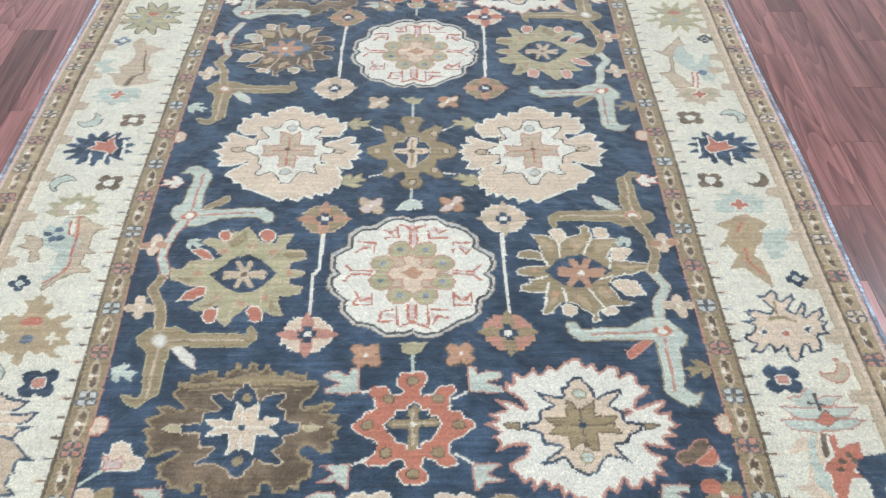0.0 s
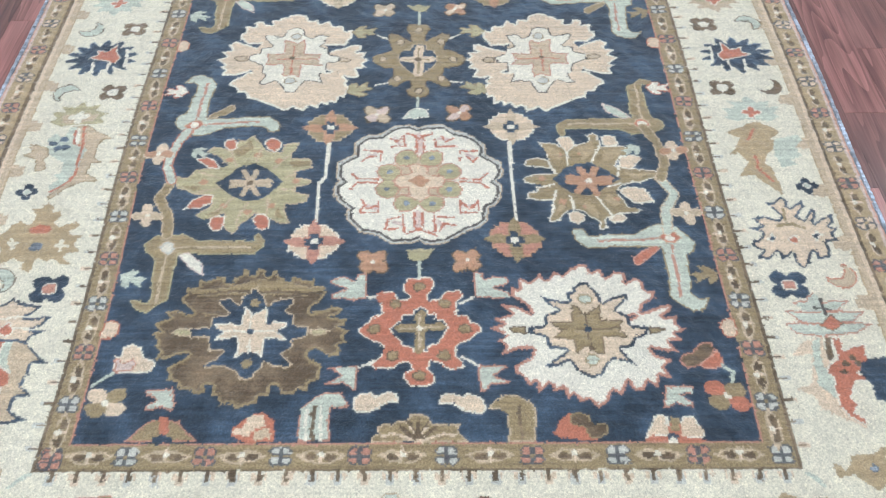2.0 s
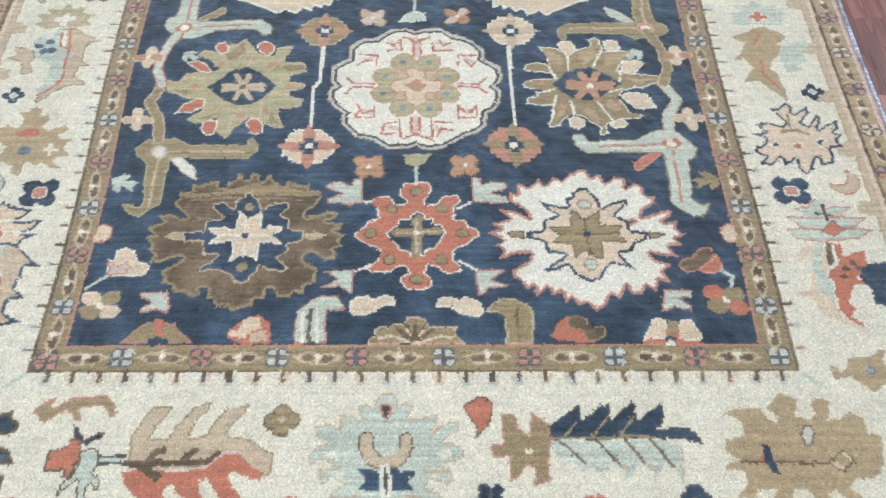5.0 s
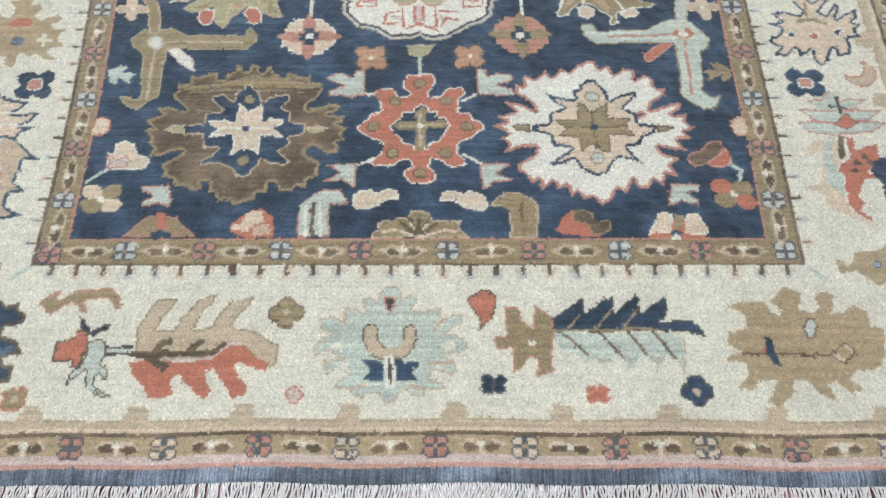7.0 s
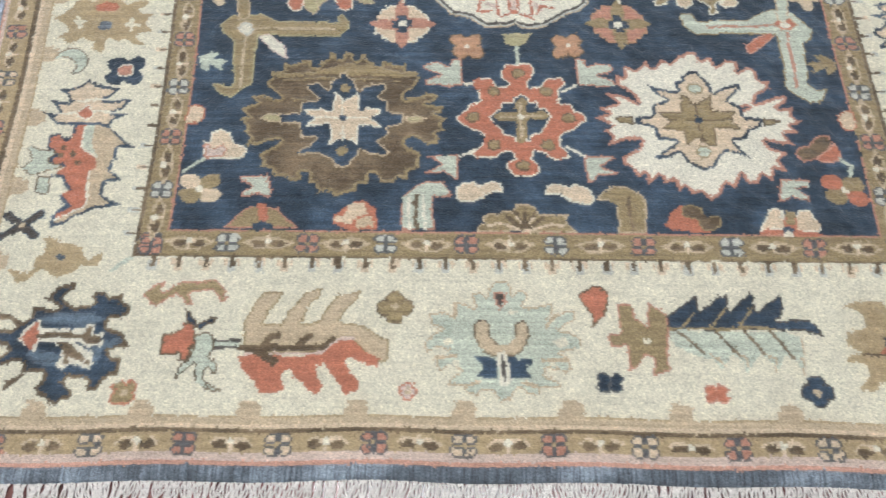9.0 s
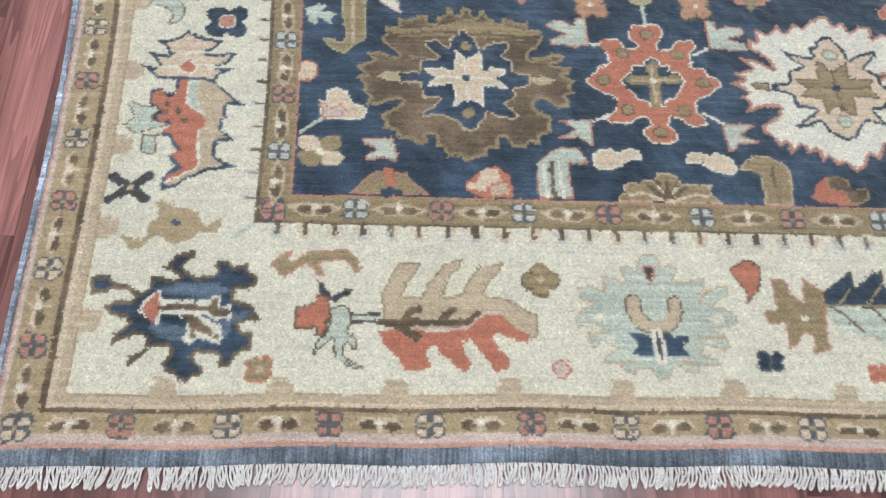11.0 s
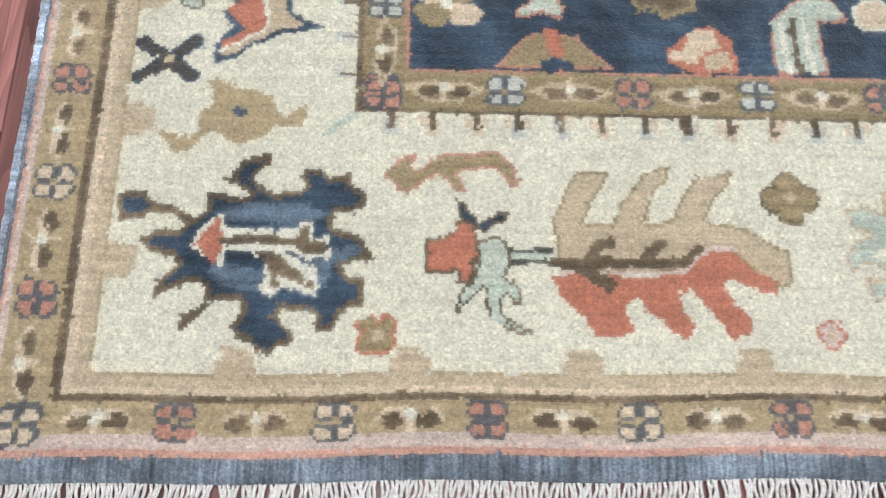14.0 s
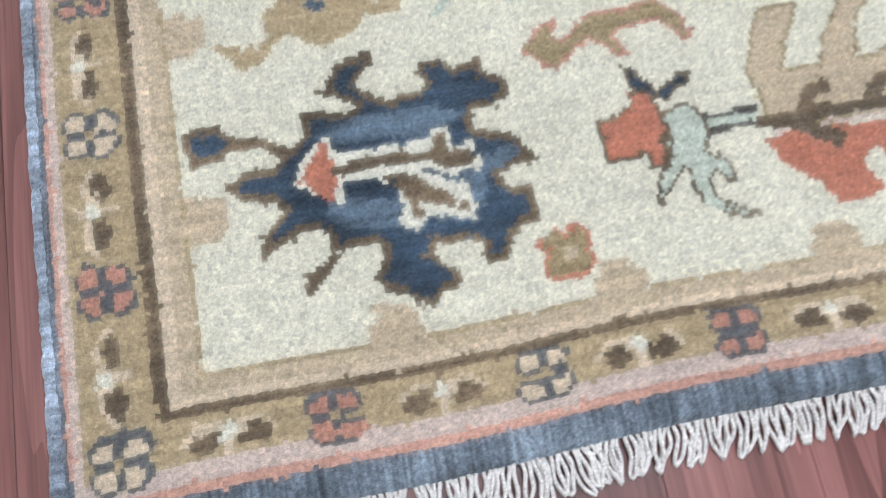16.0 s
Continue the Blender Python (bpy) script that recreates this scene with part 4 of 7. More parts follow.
def olive_palmette(u, v, sx=1, sy=1, body="olive", edge="ivory", tip="peach", heart="navy"):
    m = Motif("palmette", u, v, 18, "olive palmette with ivory petal edges", sx=sx, sy=sy, wobble=0.1)
    x, y = m.x, m.y
    m.cut("petals", body, poly(x, y, [(-9, 11.5), (-6.8, 11.4), (-4.9, 10.4), (-3.7, 7.9), (-1.5, 10.4), (1.5, 11.7), (1.4, 13.4), (2.7, 14.3), (3.7, 12.9), (3.8, 10), (5.3, 10), (8.1, 10.1), (9.7, 9.6), (8.9, 7.2), (7.5, 6.9), (6.2, 4), (10.1, 3.3), (14.4, 2.4), (15.2, 1.1), (13.5, 0.4), (11.2, -0.4), (8.9, -0.7), (6.6, -1.5), (5.5, -3.5), (6.9, -7.3), (9.6, -8.3), (8.8, -9.1), (6.6, -9.3), (5, -9.4), (3.3, -10)]) | poly(x, y, [(3.3, -10), (2.3, -10.6), (2.3, -13), (0.3, -13.3), (1, -11.4), (-0.5, -10), (-1.9, -8.8), (-4, -8), (-5.1, -8.7), (-7, -11.1), (-9, -11.1), (-7.8, -8.7), (-7.3, -5.7), (-12.6, -5.5), (-12.2, -3.5), (-10, -3.1), (-10.4, -1.6), (-8.7, -1.5), (-12.5, -0.8), (-13, 0.3), (-10.7, 1.9), (-6.2, 2.1), (-6.6, 3.4), (-12.3, 4.1), (-11.7, 5.9), (-9.7, 6.7), (-7.2, 6.2), (-7.6, 8.7), (-9, 11.5), (3.2, 7), (5.6, -1.2)]), edge, 1)
    m.put("petal_outline", edge, line(x, y, [(-3.4, 4.4), (-3.4, 8.4)], .45) | line(x, y, [(1.6, 5.3), (3.3, 10)], .45) | line(x, y, [(-6.5, -2.9), (-7.4, -6), (-7.8, -8.7)], .45) | line(x, y, [(-3.8, -4.2), (-3.7, -8.1)], .45) | line(x, y, [(1.2, -4.5), (2.4, -7.3), (3.8, -10)], .45) | line(x, y, [(6, 0.7), (6.7, 4)], .45) | line(x, y, [(-6.4, 2.1), (-7.2, 5.7)], .45) | line(x, y, [(-6.7, -1), (-9.3, -1.8)], .45) | line(x, y, [(3.8, -1.9), (6.2, -1.2)], .45))
    m.cut("petal_tip", tip, poly(x, y, [(-5, 12.1), (-3.9, 13), (-2.1, 12.8), (-1.3, 11.4), (-1.9, 9.4), (-3.4, 8), (-4.4, 9.7)]) | poly(x, y, [(4.1, 12.7), (5.8, 13.4), (7.3, 12.7), (7.3, 10.6), (5.6, 9.6), (4.3, 10.3)]) | poly(x, y, [(6.6, 3.6), (7.5, 6.9), (10.1, 7.4), (12.4, 6.5), (10.4, 4.7), (9.3, 3.1)]) | poly(x, y, [(5.8, -2.7), (7.7, -1.8), (10.9, -2.3), (12.4, -6.3), (8.1, -6.4), (6.6, -4.6)]) | poly(x, y, [(-4.9, -9), (-3.2, -8.7), (-1.4, -9.6), (-1.8, -11.1), (-3.2, -12), (-4.6, -11.4)]) | poly(x, y, [(2.8, -10.6), (4.2, -9.4), (5.7, -9.4), (6.6, -10.6), (5.2, -11.8), (3.2, -11.7)]), "ivory", 1)
    m.put("petal_spot", "clay", oval(x, y, -5.1, 7.5, .8, .7) | oval(x, y, -0.3, 7.8, .8, .7) | oval(x, y, 4.9, 6.9, .8, .7) | oval(x, y, -9.1, 0.6, .8, .7) | oval(x, y, -5.6, -6, .8, .7) | oval(x, y, -1.2, -7.3, .8, .7) | oval(x, y, 4.8, -5.5, .8, .7) | oval(x, y, 9.4, 1.3, .8, .7))
    m.put("petal_shade", "khaki", poly(x, y, [(-8.3, 10.4), (-5, 9), (-4.6, 5.4), (-6.9, 7)]) | poly(x, y, [(-1, 9.5), (2.2, 11.7), (2.3, 8.6), (-0.3, 5.7)]) | poly(x, y, [(4.1, 8.6), (8.6, 9.4), (6.5, 6.1), (3.8, 5.6)]) | poly(x, y, [(7.1, 2.3), (13.7, 1.8), (9.1, 0.4)]) | poly(x, y, [(3.6, -3.5), (5.4, -6.6), (4.2, -7.3), (2.6, -5.5)]) | poly(x, y, [(-1.6, -6), (0.5, -7), (1.1, -10.3), (-0.8, -8.8)]) | poly(x, y, [(-6.5, -6.5), (-5, -7.2), (-7.2, -9.9)]))
    m.put("heart", heart, poly(x, y, [(-7.1, 0.5), (-3.8, 3.7), (-1.5, 5), (1.4, 5.3), (3.1, 3.7), (6.6, 0.4), (3.9, -1.6), (1.4, -3.6), (-1.3, -4.1), (-3.5, -3.4), (-5.4, -1.5)]))
    m.put("heart_flower", "clay", line(x, y, [(-1.1, 3.4), (0, 0), (1.4, -3.5)], 1.5) | line(x, y, [(1.9, 3.4), (0, 0), (-2.1, -3.1)], 1.5) | line(x, y, [(-3.6, 0.8), (0, 0.2), (4.5, 0.6)], 1.6) | line(x, y, [(-3.7, -0.4), (0, 0), (4.1, -0.7)], 1.6) | oval(x, y, 0.2, -0, 2, 2))
    m.put("eye", "ivory", oval(x, y, 0.2, -0, .7, .7))


def olive_branch(u, v, sx=1, sy=1, fork="rust", twig="pale"):
    m = Motif("branch", u, v, 26, "hooked branch of olive wool", sx=sx, sy=sy, wobble=0.1)
    x, y = m.x, m.y
    m.cut("branch", "olive", poly(x, y, [(-2.3, 3.3), (2.4, 3.4), (5.3, 1.7), (16.3, 1.4), (16, 2.8), (16.9, 3.7), (18, 2), (18.1, 0.1), (16.3, -1.9), (2, -1.8), (1.9, -9.1), (1.8, -12.3), (-0.2, -14), (-1.6, -15.3), (-3.7, -14.6), (-5.3, -12.5), (-3.6, -12.6), (-2, -13.2), (-1.5, -11.7), (-2.3, -2.5), (-4.1, -1.1), (-4.7, 0.7), (-3.3, 2.3)]), "green", 1)
    m.put("vein", "tan", line(x, y, [(1.8, -0), (15.6, -0.1)], .5) | line(x, y, [(-0.1, -1.7), (-0.2, -13.2)], .5))
    m.cut("fork", fork, poly(x, y, [(-0.2, 1.8), (0.8, 1.4), (1.8, -0), (1.1, -1.4), (0.3, -2), (-0.8, -1.4), (-1.9, 0), (-1.2, 1.4)]), "tan", 1)
    m.put("eye", "ivory", oval(x, y, 0, 0, 1, 1))
    m.cut("twig", twig, poly(x, y, [(2.1, -2), (3.8, -1.3), (7, -3.9), (7.7, -7), (4.5, -5.1)]), "pink", 1)


def pale_branch(u, v, sx=1, sy=1, twig="olive", twig_edge="tan"):
    m = Motif("branch", u, v, 26, "hooked branch of pale blue wool", sx=sx, sy=sy, wobble=0.1)
    x, y = m.x, m.y
    m.cut("branch", "pale", poly(x, y, [(-18, 2.3), (-15.8, 2.7), (-15, 1), (-6.6, 1.1), (-3.6, 2.9), (-1.4, 3.8), (1.7, 3), (3.4, 1), (4.6, -1), (4.1, -3.1), (2.6, -4.1), (1.7, -13.2), (2.6, -14.4), (4.9, -14), (3.3, -16.6), (1.1, -17.3), (-1.1, -15.9), (-2.4, -13.9), (-1.8, -4.6), (-2.3, -2), (-8.1, -2.2), (-15.4, -2.5), (-18, -0.4)]), "olive", 1)
    m.put("vein", "rose", line(x, y, [(-13.6, -0.7), (-6.8, -0.5), (-2, 0)], .5) | line(x, y, [(-0, -1.8), (-0.5, -13.9)], .5))
    m.cut("fork", "rust", poly(x, y, [(-2, 0.2), (-0.7, 1.6), (1.4, 1.6), (2.3, 0.1), (0.8, -1.3), (-1.1, -1.4)]), "tan", 1)
    m.put("eye", "ivory", oval(x, y, 0, 0, .9, .9))
    m.cut("twig", twig, poly(x, y, [(-7.7, -4.8), (-5, -2.5), (-2.1, -1.4), (-2.6, -3.2), (-6.7, -6.7), (-7.7, -6.7)]), twig_edge, 1)


def pale_heart(u, v, sx=1, sy=1):
    m = Motif("heart_leaf", u, v, 7, "", sx=sx, sy=sy, wobble=0.1)
    x, y = m.x, m.y
    m.cut("leaf", "peach", poly(x, y, [(-2.3, 0.9), (-2.1, 2.7), (-0.7, 3.6), (1, 2.9), (1.9, 0.7), (3.5, 0.3), (4.1, -0.8), (3, -2.2), (-2.8, -2.5), (-3.4, -1.1), (-3, 0.9)]), "ivory", 1)
    m.cut("fold", "pink", poly(x, y, [(-2.9, -2.1), (-3.1, 0.5), (-2.4, 0.8), (-1.7, -0.6), (0, 0.5), (0.7, -0.6), (0.1, -1.9)]), "rose", 1)


def rust_heart(u, v, sx=1, sy=1):
    m = Motif("heart_leaf", u, v, 7, "", sx=sx, sy=sy, wobble=0.1)
    x, y = m.x, m.y
    m.put("leaf", "rust", poly(x, y, [(-3.3, -1.5), (-3.3, 0), (-1.7, 1.3), (-1.2, 2.1), (0.3, 2.9), (1.8, 2.7), (2.4, 1.7), (3.5, 1.3), (3.7, -2.5), (-0.7, -2.5)]))
    m.put("fold", "peach", poly(x, y, [(-3, -1.2), (-2.8, -0.1), (-1.4, 0.4), (-1.1, 2.1), (0.2, 2.6), (1.5, 2.3), (1.9, 0.4), (0.1, -0.2), (-0.3, -1.4)]))
    m.put("patch", "tan", poly(x, y, [(0.4, -0.6), (2.6, 0.2), (3.2, -1.9), (0.2, -2.1)]))


def brown_heart(u, v, sx=1, sy=1):
    m = Motif("heart_leaf", u, v, 7, "", sx=sx, sy=sy, wobble=0.1)
    x, y = m.x, m.y
    m.put("leaf", "rust", poly(x, y, [(-4.5, -1.4), (-3.6, 1.3), (-2.1, 2.2), (0.9, -1.2), (2.5, -2.4), (-3.8, -2.3)]))
    m.cut("fold", "brown", poly(x, y, [(-2.1, 2.2), (-0.2, 2.8), (1.2, 2), (1.5, 0.7), (3.8, 0.4), (4, -1.3), (2.5, -2.4), (1, -2.1), (0.3, -0.2), (-1.9, 0.4)]), "olive", 1)


def dark_heart(u, v, sx=1, sy=1):
    m = Motif("heart_leaf", u, v, 7, "", sx=sx, sy=sy, wobble=0.1)
    x, y = m.x, m.y
    m.cut("leaf", "brown", poly(x, y, [(-3.9, -0.4), (-3.1, 0.9), (-1.5, 1.2), (-0.8, 2.3), (0.8, 3.3), (2.1, 3), (2.4, 1.8), (1.6, 0.2), (-0.2, -1.4), (-2.1, -2), (-3.3, -1.6)]), "rose", 1)
    m.cut("fold", "rust", poly(x, y, [(-0.8, -1.4), (1, -0), (2.3, 1.4), (3.5, 0.7), (3.5, -1.6), (1.7, -2.3), (-0, -2.3)]), "coral", 1)


def olive_half_palmette(u, v, sx=1, sy=1):
    m = Motif("half_palmette", u, v, 8, "", sx=sx, sy=sy, wobble=0.1)
    x, y = m.x, m.y
    m.cut("leaf", "olive", poly(x, y, [(-5.9, -1.9), (-4.9, -0.8), (-3.8, 0.5), (-2.7, 1.7), (-1.3, 2.4), (-0.1, 2.5), (1.2, 1.9), (2.6, 1.2), (4.2, -0.3), (5.9, -2)]), "rose", 1)
    m.put("bud", "rust", poly(x, y, [(-1.2, 2.7), (0.5, 2.7), (1.1, -0.1), (0.5, -0.8), (-0.4, -0.3)]))
    m.put("eye", "navy", oval(x, y, -0.5, -1.6, .9, .7) | oval(x, y, 0.9, -1.6, .9, .7) | oval(x, y, 0.2, -0.8, .5, .6))


def peach_half_palmette(u, v, sx=1, sy=1):
    m = Motif("half_palmette", u, v, 8, "", sx=sx, sy=sy, wobble=0.1)
    x, y = m.x, m.y
    m.cut("leaf", "peach", poly(x, y, [(-4.8, -1.6), (-3.9, 0.2), (-3, 2.2), (-1.3, 2.6), (-0.9, 0.7), (0.9, 1), (1.6, 2.4), (3.5, 2.2), (3.8, 0.7), (4.7, -0.3), (4.6, -1.7), (1.2, -1.8), (-1, -1.6)]), "ivory", 1)
    m.put("base", "rust", poly(x, y, [(-5.6, -2.4), (-3.6, -1.3), (-1.1, -1.6), (-0.6, 2.1), (1.2, 2.1), (0.9, -1.4), (4, -1.7), (5.2, -2.5)]))
    m.put("bud", "olive", poly(x, y, [(-0.4, 2.1), (1, 2.1), (0.7, -0.4), (-0.6, -0.4)]))
    m.put("eye", "navy", oval(x, y, -0.3, -1.5, .8, .7))
    m.put("bead", "ivory", oval(x, y, -0.4, -2.3, .8, .5))


def pale_hook(u, v, sx=1, sy=1):
    m = Motif("hook_leaf", u, v, 9, "", sx=sx, sy=sy, wobble=0.1)
    x, y = m.x, m.y
    m.cut("leaf", "pale", poly(x, y, [(-3, -4.2), (-3, 1.6), (-1.7, 3.6), (0.1, 4.7), (2.9, 4.9), (4.5, 3.2), (4.6, 1.9), (3.1, 1.8), (2, 2), (2.1, -4.2)]), "rose", 1)
    m.put("vein", "brown", line(x, y, [(-0.8, 2.4), (-0.6, -3.8)], .7))
    m.put("vein_light", "ivory", line(x, y, [(-1.9, 1.6), (-1.8, -3.8)], .5) | line(x, y, [(0.4, 2.4), (0.8, -3.8)], .5))


def olive_hook(u, v, sx=1, sy=1):
    m = Motif("hook_leaf", u, v, 9, "", sx=sx, sy=sy, wobble=0.1)
    x, y = m.x, m.y
    m.cut("leaf", "olive", poly(x, y, [(-5.2, 1.8), (-4.3, 3.3), (-2.1, 4.6), (0.2, 4.4), (2.1, 2.8), (2.7, 1.6), (2.1, -4.2), (-2.2, -4.2), (-2, 0.6), (-3.1, 1.7)]), "tan", 1)
    m.put("vein", "brown", line(x, y, [(0.1, 2.4), (0, -3.6)], .6))


def s_leaf(u, v, sx=1, sy=1):
    m = Motif("curled_leaf", u, v, 7, "", sx=sx, sy=sy, wobble=0.1)
    x, y = m.x, m.y
    m.cut("leaf", "peach", poly(x, y, [(-3.8, -1.2), (-3.7, 0.8), (-2.2, 1.7), (-0.8, 2), (-0.2, 1.3), (2, 1.9), (3.5, 1.5), (4.1, -0.2), (2, -0.2), (0.7, -1), (-0.7, -1.7), (-3, -1.8)]), "ivory", 1)


def crown_leaf(u, v, sx=1, sy=1):
    m = Motif("crown_leaf", u, v, 10, "", sx=sx, sy=sy, wobble=0.1)
    x, y = m.x, m.y
    m.cut("crown", "olive", poly(x, y, [(-7.6, -2.5), (-7.2, -1.5), (-6.4, -0.9), (-6.9, 0.5), (-4.1, 0.8), (-3.2, 1.5), (-2.1, 0.9), (-1.6, 2.3), (-0, 2.6), (1.3, 2.1), (2, 0.8), (3.6, 0.7), (6.7, 0.7), (6.5, -1), (8.1, -2.6)]), "tan", 1)
    m.put("frond", "brown", line(x, y, [(0, -1.9), (-0, 1.8)], .5) | line(x, y, [(0, -1.7), (-1.6, 0.9)], .6) | line(x, y, [(0, -1.7), (1.5, 0.9)], .6) | line(x, y, [(0, -2.4), (-2.7, 0.1)], .7) | line(x, y, [(0, -2.4), (2.7, 0.1)], .7))
    m.put("frond", "peach", line(x, y, [(-0.6, -0.9), (-1.4, 0.1)], .4) | line(x, y, [(0.7, -0.9), (1.4, 0.1)], .4) | line(x, y, [(0, -2.6), (-4.1, -0.9), (-5.9, -1.4)], .5) | line(x, y, [(0, -2.6), (4.1, -1), (5.9, -1.5)], .5))


def upper_barb(u, v, sx=1, sy=1):
    m = Motif("arrow_leaf", u, v, 6, "", sx=sx, sy=sy, wobble=0.1)
    x, y = m.x, m.y
    m.cut("leaf", "pale", poly(x, y, [(-3.2, 3.3), (-1.5, 3.2), (-1.2, 1.5), (0.9, 2.4), (2.7, 2.1), (3.4, 0.9), (0.5, -0.3), (3.1, -1.6), (3.1, -2.7), (-3.1, -2.6)]), "rose", 1)


def lower_barb(u, v, sx=1, sy=1):
    m = Motif("arrow_leaf", u, v, 6, "", sx=sx, sy=sy, wobble=0.1)
    x, y = m.x, m.y
    m.cut("leaf", "pale", poly(x, y, [(-2.4, 2.2), (2.9, 1.8), (1.4, 1), (0.2, 0.2), (3.1, -1.4), (1.1, -1.6), (-0.2, -1.3), (-1.6, -2.7), (-2.4, -2.8)]), "rose", 1)


def field_barb(u, v, sx=1, sy=1):
    m = Motif("arrow_leaf", u, v, 6, "", sx=sx, sy=sy, wobble=0.1)
    x, y = m.x, m.y
    m.cut("leaf", "pale", poly(x, y, [(-2.9, 2), (1.8, 2.2), (2.9, -2.1), (1.5, -1.8), (0.5, -1.1), (-0.8, -2), (-2.3, -2), (-2, -1), (-0.5, 0.1), (-2.7, 0.8)]), "rose", 1)


def small_flower(u, v, a, b, edge="", r=5.1):
    m = Motif("small_flower", u, v, 7, wobble=0.1)
    x, y = np.abs(m.x), np.abs(m.y)
    fan = poly(x, y, [(-0.1, -0.1), (-0.1, 4.2), (1.2, 4.4), (2.6, 4.2), (2.8, 3.4), (3.6, 3.3), (3.8, 2.4), (4.6, 2.2), (4.7, 0.9), (4.2, -0.1)])
    m.cut("petal", a, fan, edge or "tan", 1)
    m.put("ray", b, poly(x, y, [(-0.1, -0.1), (-0.1, r + 0.7), (0.5, r), (1.2, 3.6), (1.2, 1.2), (3.6, 1.2), (r, 0.6), (r + 0.9, 0), (r + 0.9, -0.1)]))
    m.put("heart", "navy", ((x < 1.7) & (y < 0.9)) | ((x < 0.8) & (y < 1.9)))
    m.put("eye", "ivory", (x < 0.8) & (y < 0.55))


def cross_bud(u, v, a, b, turn=45):
    m = Motif("cross_bud", u, v, 4, turn=turn)
    x, y = np.abs(m.x), np.abs(m.y)
    m.put("petal", a, oval(x, y, 1.6, 0, 1.5, 1.15) | oval(x, y, 0, 1.6, 1.15, 1.5), "brown" if abs(u) < 30 else "")
    m.put("petal", b, oval(x, y, 1.6, 0, 1.3, 0.95) & (x > y))
    m.put("eye", "ivory", oval(x, y, 0, 0, 0.5))


def vine(u, pts, colour, edge):
    m = Motif("vine", u, 0.5 * (pts[0][1] + pts[-1][1]), 16, wobble=0.1)
    y0 = 0.5 * (pts[0][1] + pts[-1][1])
    m.put("vine", colour, line(m.x, m.y, [(a - u, b - y0) for a, b in pts], 1.6), edge or "tan")


def barb(u, v, turn, colour="pale", edge="rust", s=1.0):
    m = Motif("arrow_leaf", u, v, 4.5, turn=turn, wobble=0.1)
    x, y = m.x / s, m.y / s
    m.put("leaf", colour, poly(x, y, [(-3, -1.3), (0.4, -0.7), (-0.6, -2.5), (1.2, -2.3), (3, 0), (1.2, 2.3), (-0.6, 2.5), (0.4, 0.7), (-3, 1.3), (-2.0, 0)]), edge)


def quad_bud(u, v, a, b):
    m = Motif("quatrefoil", u, v, 5)
    x, y = m.x, m.y
    m.put("leaf", a, oval(x, y, -1.7, 1.3, 1.7, 1.3) | oval(x, y, 1.7, -1.3, 1.7, 1.3))
    m.put("leaf", b, oval(x, y, 1.7, 1.3, 1.7, 1.3) | oval(x, y, -1.7, -1.3, 1.7, 1.3))
    m.put("eye", "ivory", oval(x, y, 0, 0, 0.7))


def stem(pts, colour="ivory", w=0.55, name="stem"):
    cx, cy = sum(p[0] for p in pts) / len(pts), sum(p[1] for p in pts) / len(pts)
    m = Motif(name, cx, cy, max(max(abs(p[0] - cx), abs(p[1] - cy)) for p in pts) + 2, wobble=0)
    m.put(name, colour, line(m.x, m.y, [(a - cx, b - cy) for a, b in pts], w))


def bud(u, v, sy, colour):
    m = Motif("bud", u, v, 4, sy=sy)
    m.put("bud", colour, poly(m.x, m.y, [(-2.8, 1.2), (-1.4, 0.8), (0, 1.6), (1.4, 0.8), (2.8, 1.2), (1.6, -1.2), (0, -1.7), (-1.6, -1.2)]), "ivory" if colour == "pale" else "")


for base in (0.0, 155.0):
    brown_flower(-29.4, base + 0.5)
    rust_rosette(0.3, base + 0.9)
    rust_edged_flower(29.6, base + 0.5)
    upper_barb(13.4, base + 10.1)
    upper_barb(-12.5, base + 10.1, -1)
    lower_barb(12.8, base - 9.0)
    lower_barb(-12.5, base - 9.0, -1)
peach_flower(-29, 77.9)
peach_flower(28.7, 77.4, -1)
olive_rosette(0.2, 77.2)
for s in (-1, 1):
    barb(s * 12.6, 88.0, 0 if s > 0 else 180, "green", "olive", 0.9)
    barb(s * 12.6, 66.4, -30 if s > 0 else 210, "green", "olive", 0.9)
medallion(0.6, 37.1)
medallion(0.5, 120.4)
sage_palmette(-32.9, 36.9)
sage_palmette(34.1, 120.2, -1, tip="coral")
olive_palmette(34.2, 37.1)
olive_palmette(-33.8, 122.2, -1, body="brown", edge="tan", tip="tan", heart="slate")

small_flower(-18.0, 53.6, "olive", "clay")
small_flower(20.0, 53.5, "peach", "tan", "ivory")
small_flower(-19.5, 21.2, "peach", "rose", "ivory")
small_flower(18.6, 21.4, "rose", "olive", "clay")
small_flower(-18.8, 138.8, "olive", "clay")
small_flower(19.4, 138.7, "peach", "rust", "ivory")
small_flower(-19.4, 103.2, "peach", "tan", "ivory")
small_flower(18.3, 102.9, "olive", "clay")
for s in (-1, 1):
    stem([(s * 18.6 + 0.8, 48.6), (s * 18.6 + 0.6, 38.5), (s * 19.2, 36.5), (s * 19.2, 26.4)], "ivory", 0.75)
    stem([(s * 18.8, 133.6), (s * 19.0, 122.0), (s * 18.6, 108.4)], "ivory", 0.75)
    for v, b in ((16.2, "clay"), (58.0, "pink"), (97.0, "peach"), (145.0, "olive")):
        cross_bud(s * 8.6 + 0.4, v, "clay" if (v < 20 or s > 0) else "tan", b)
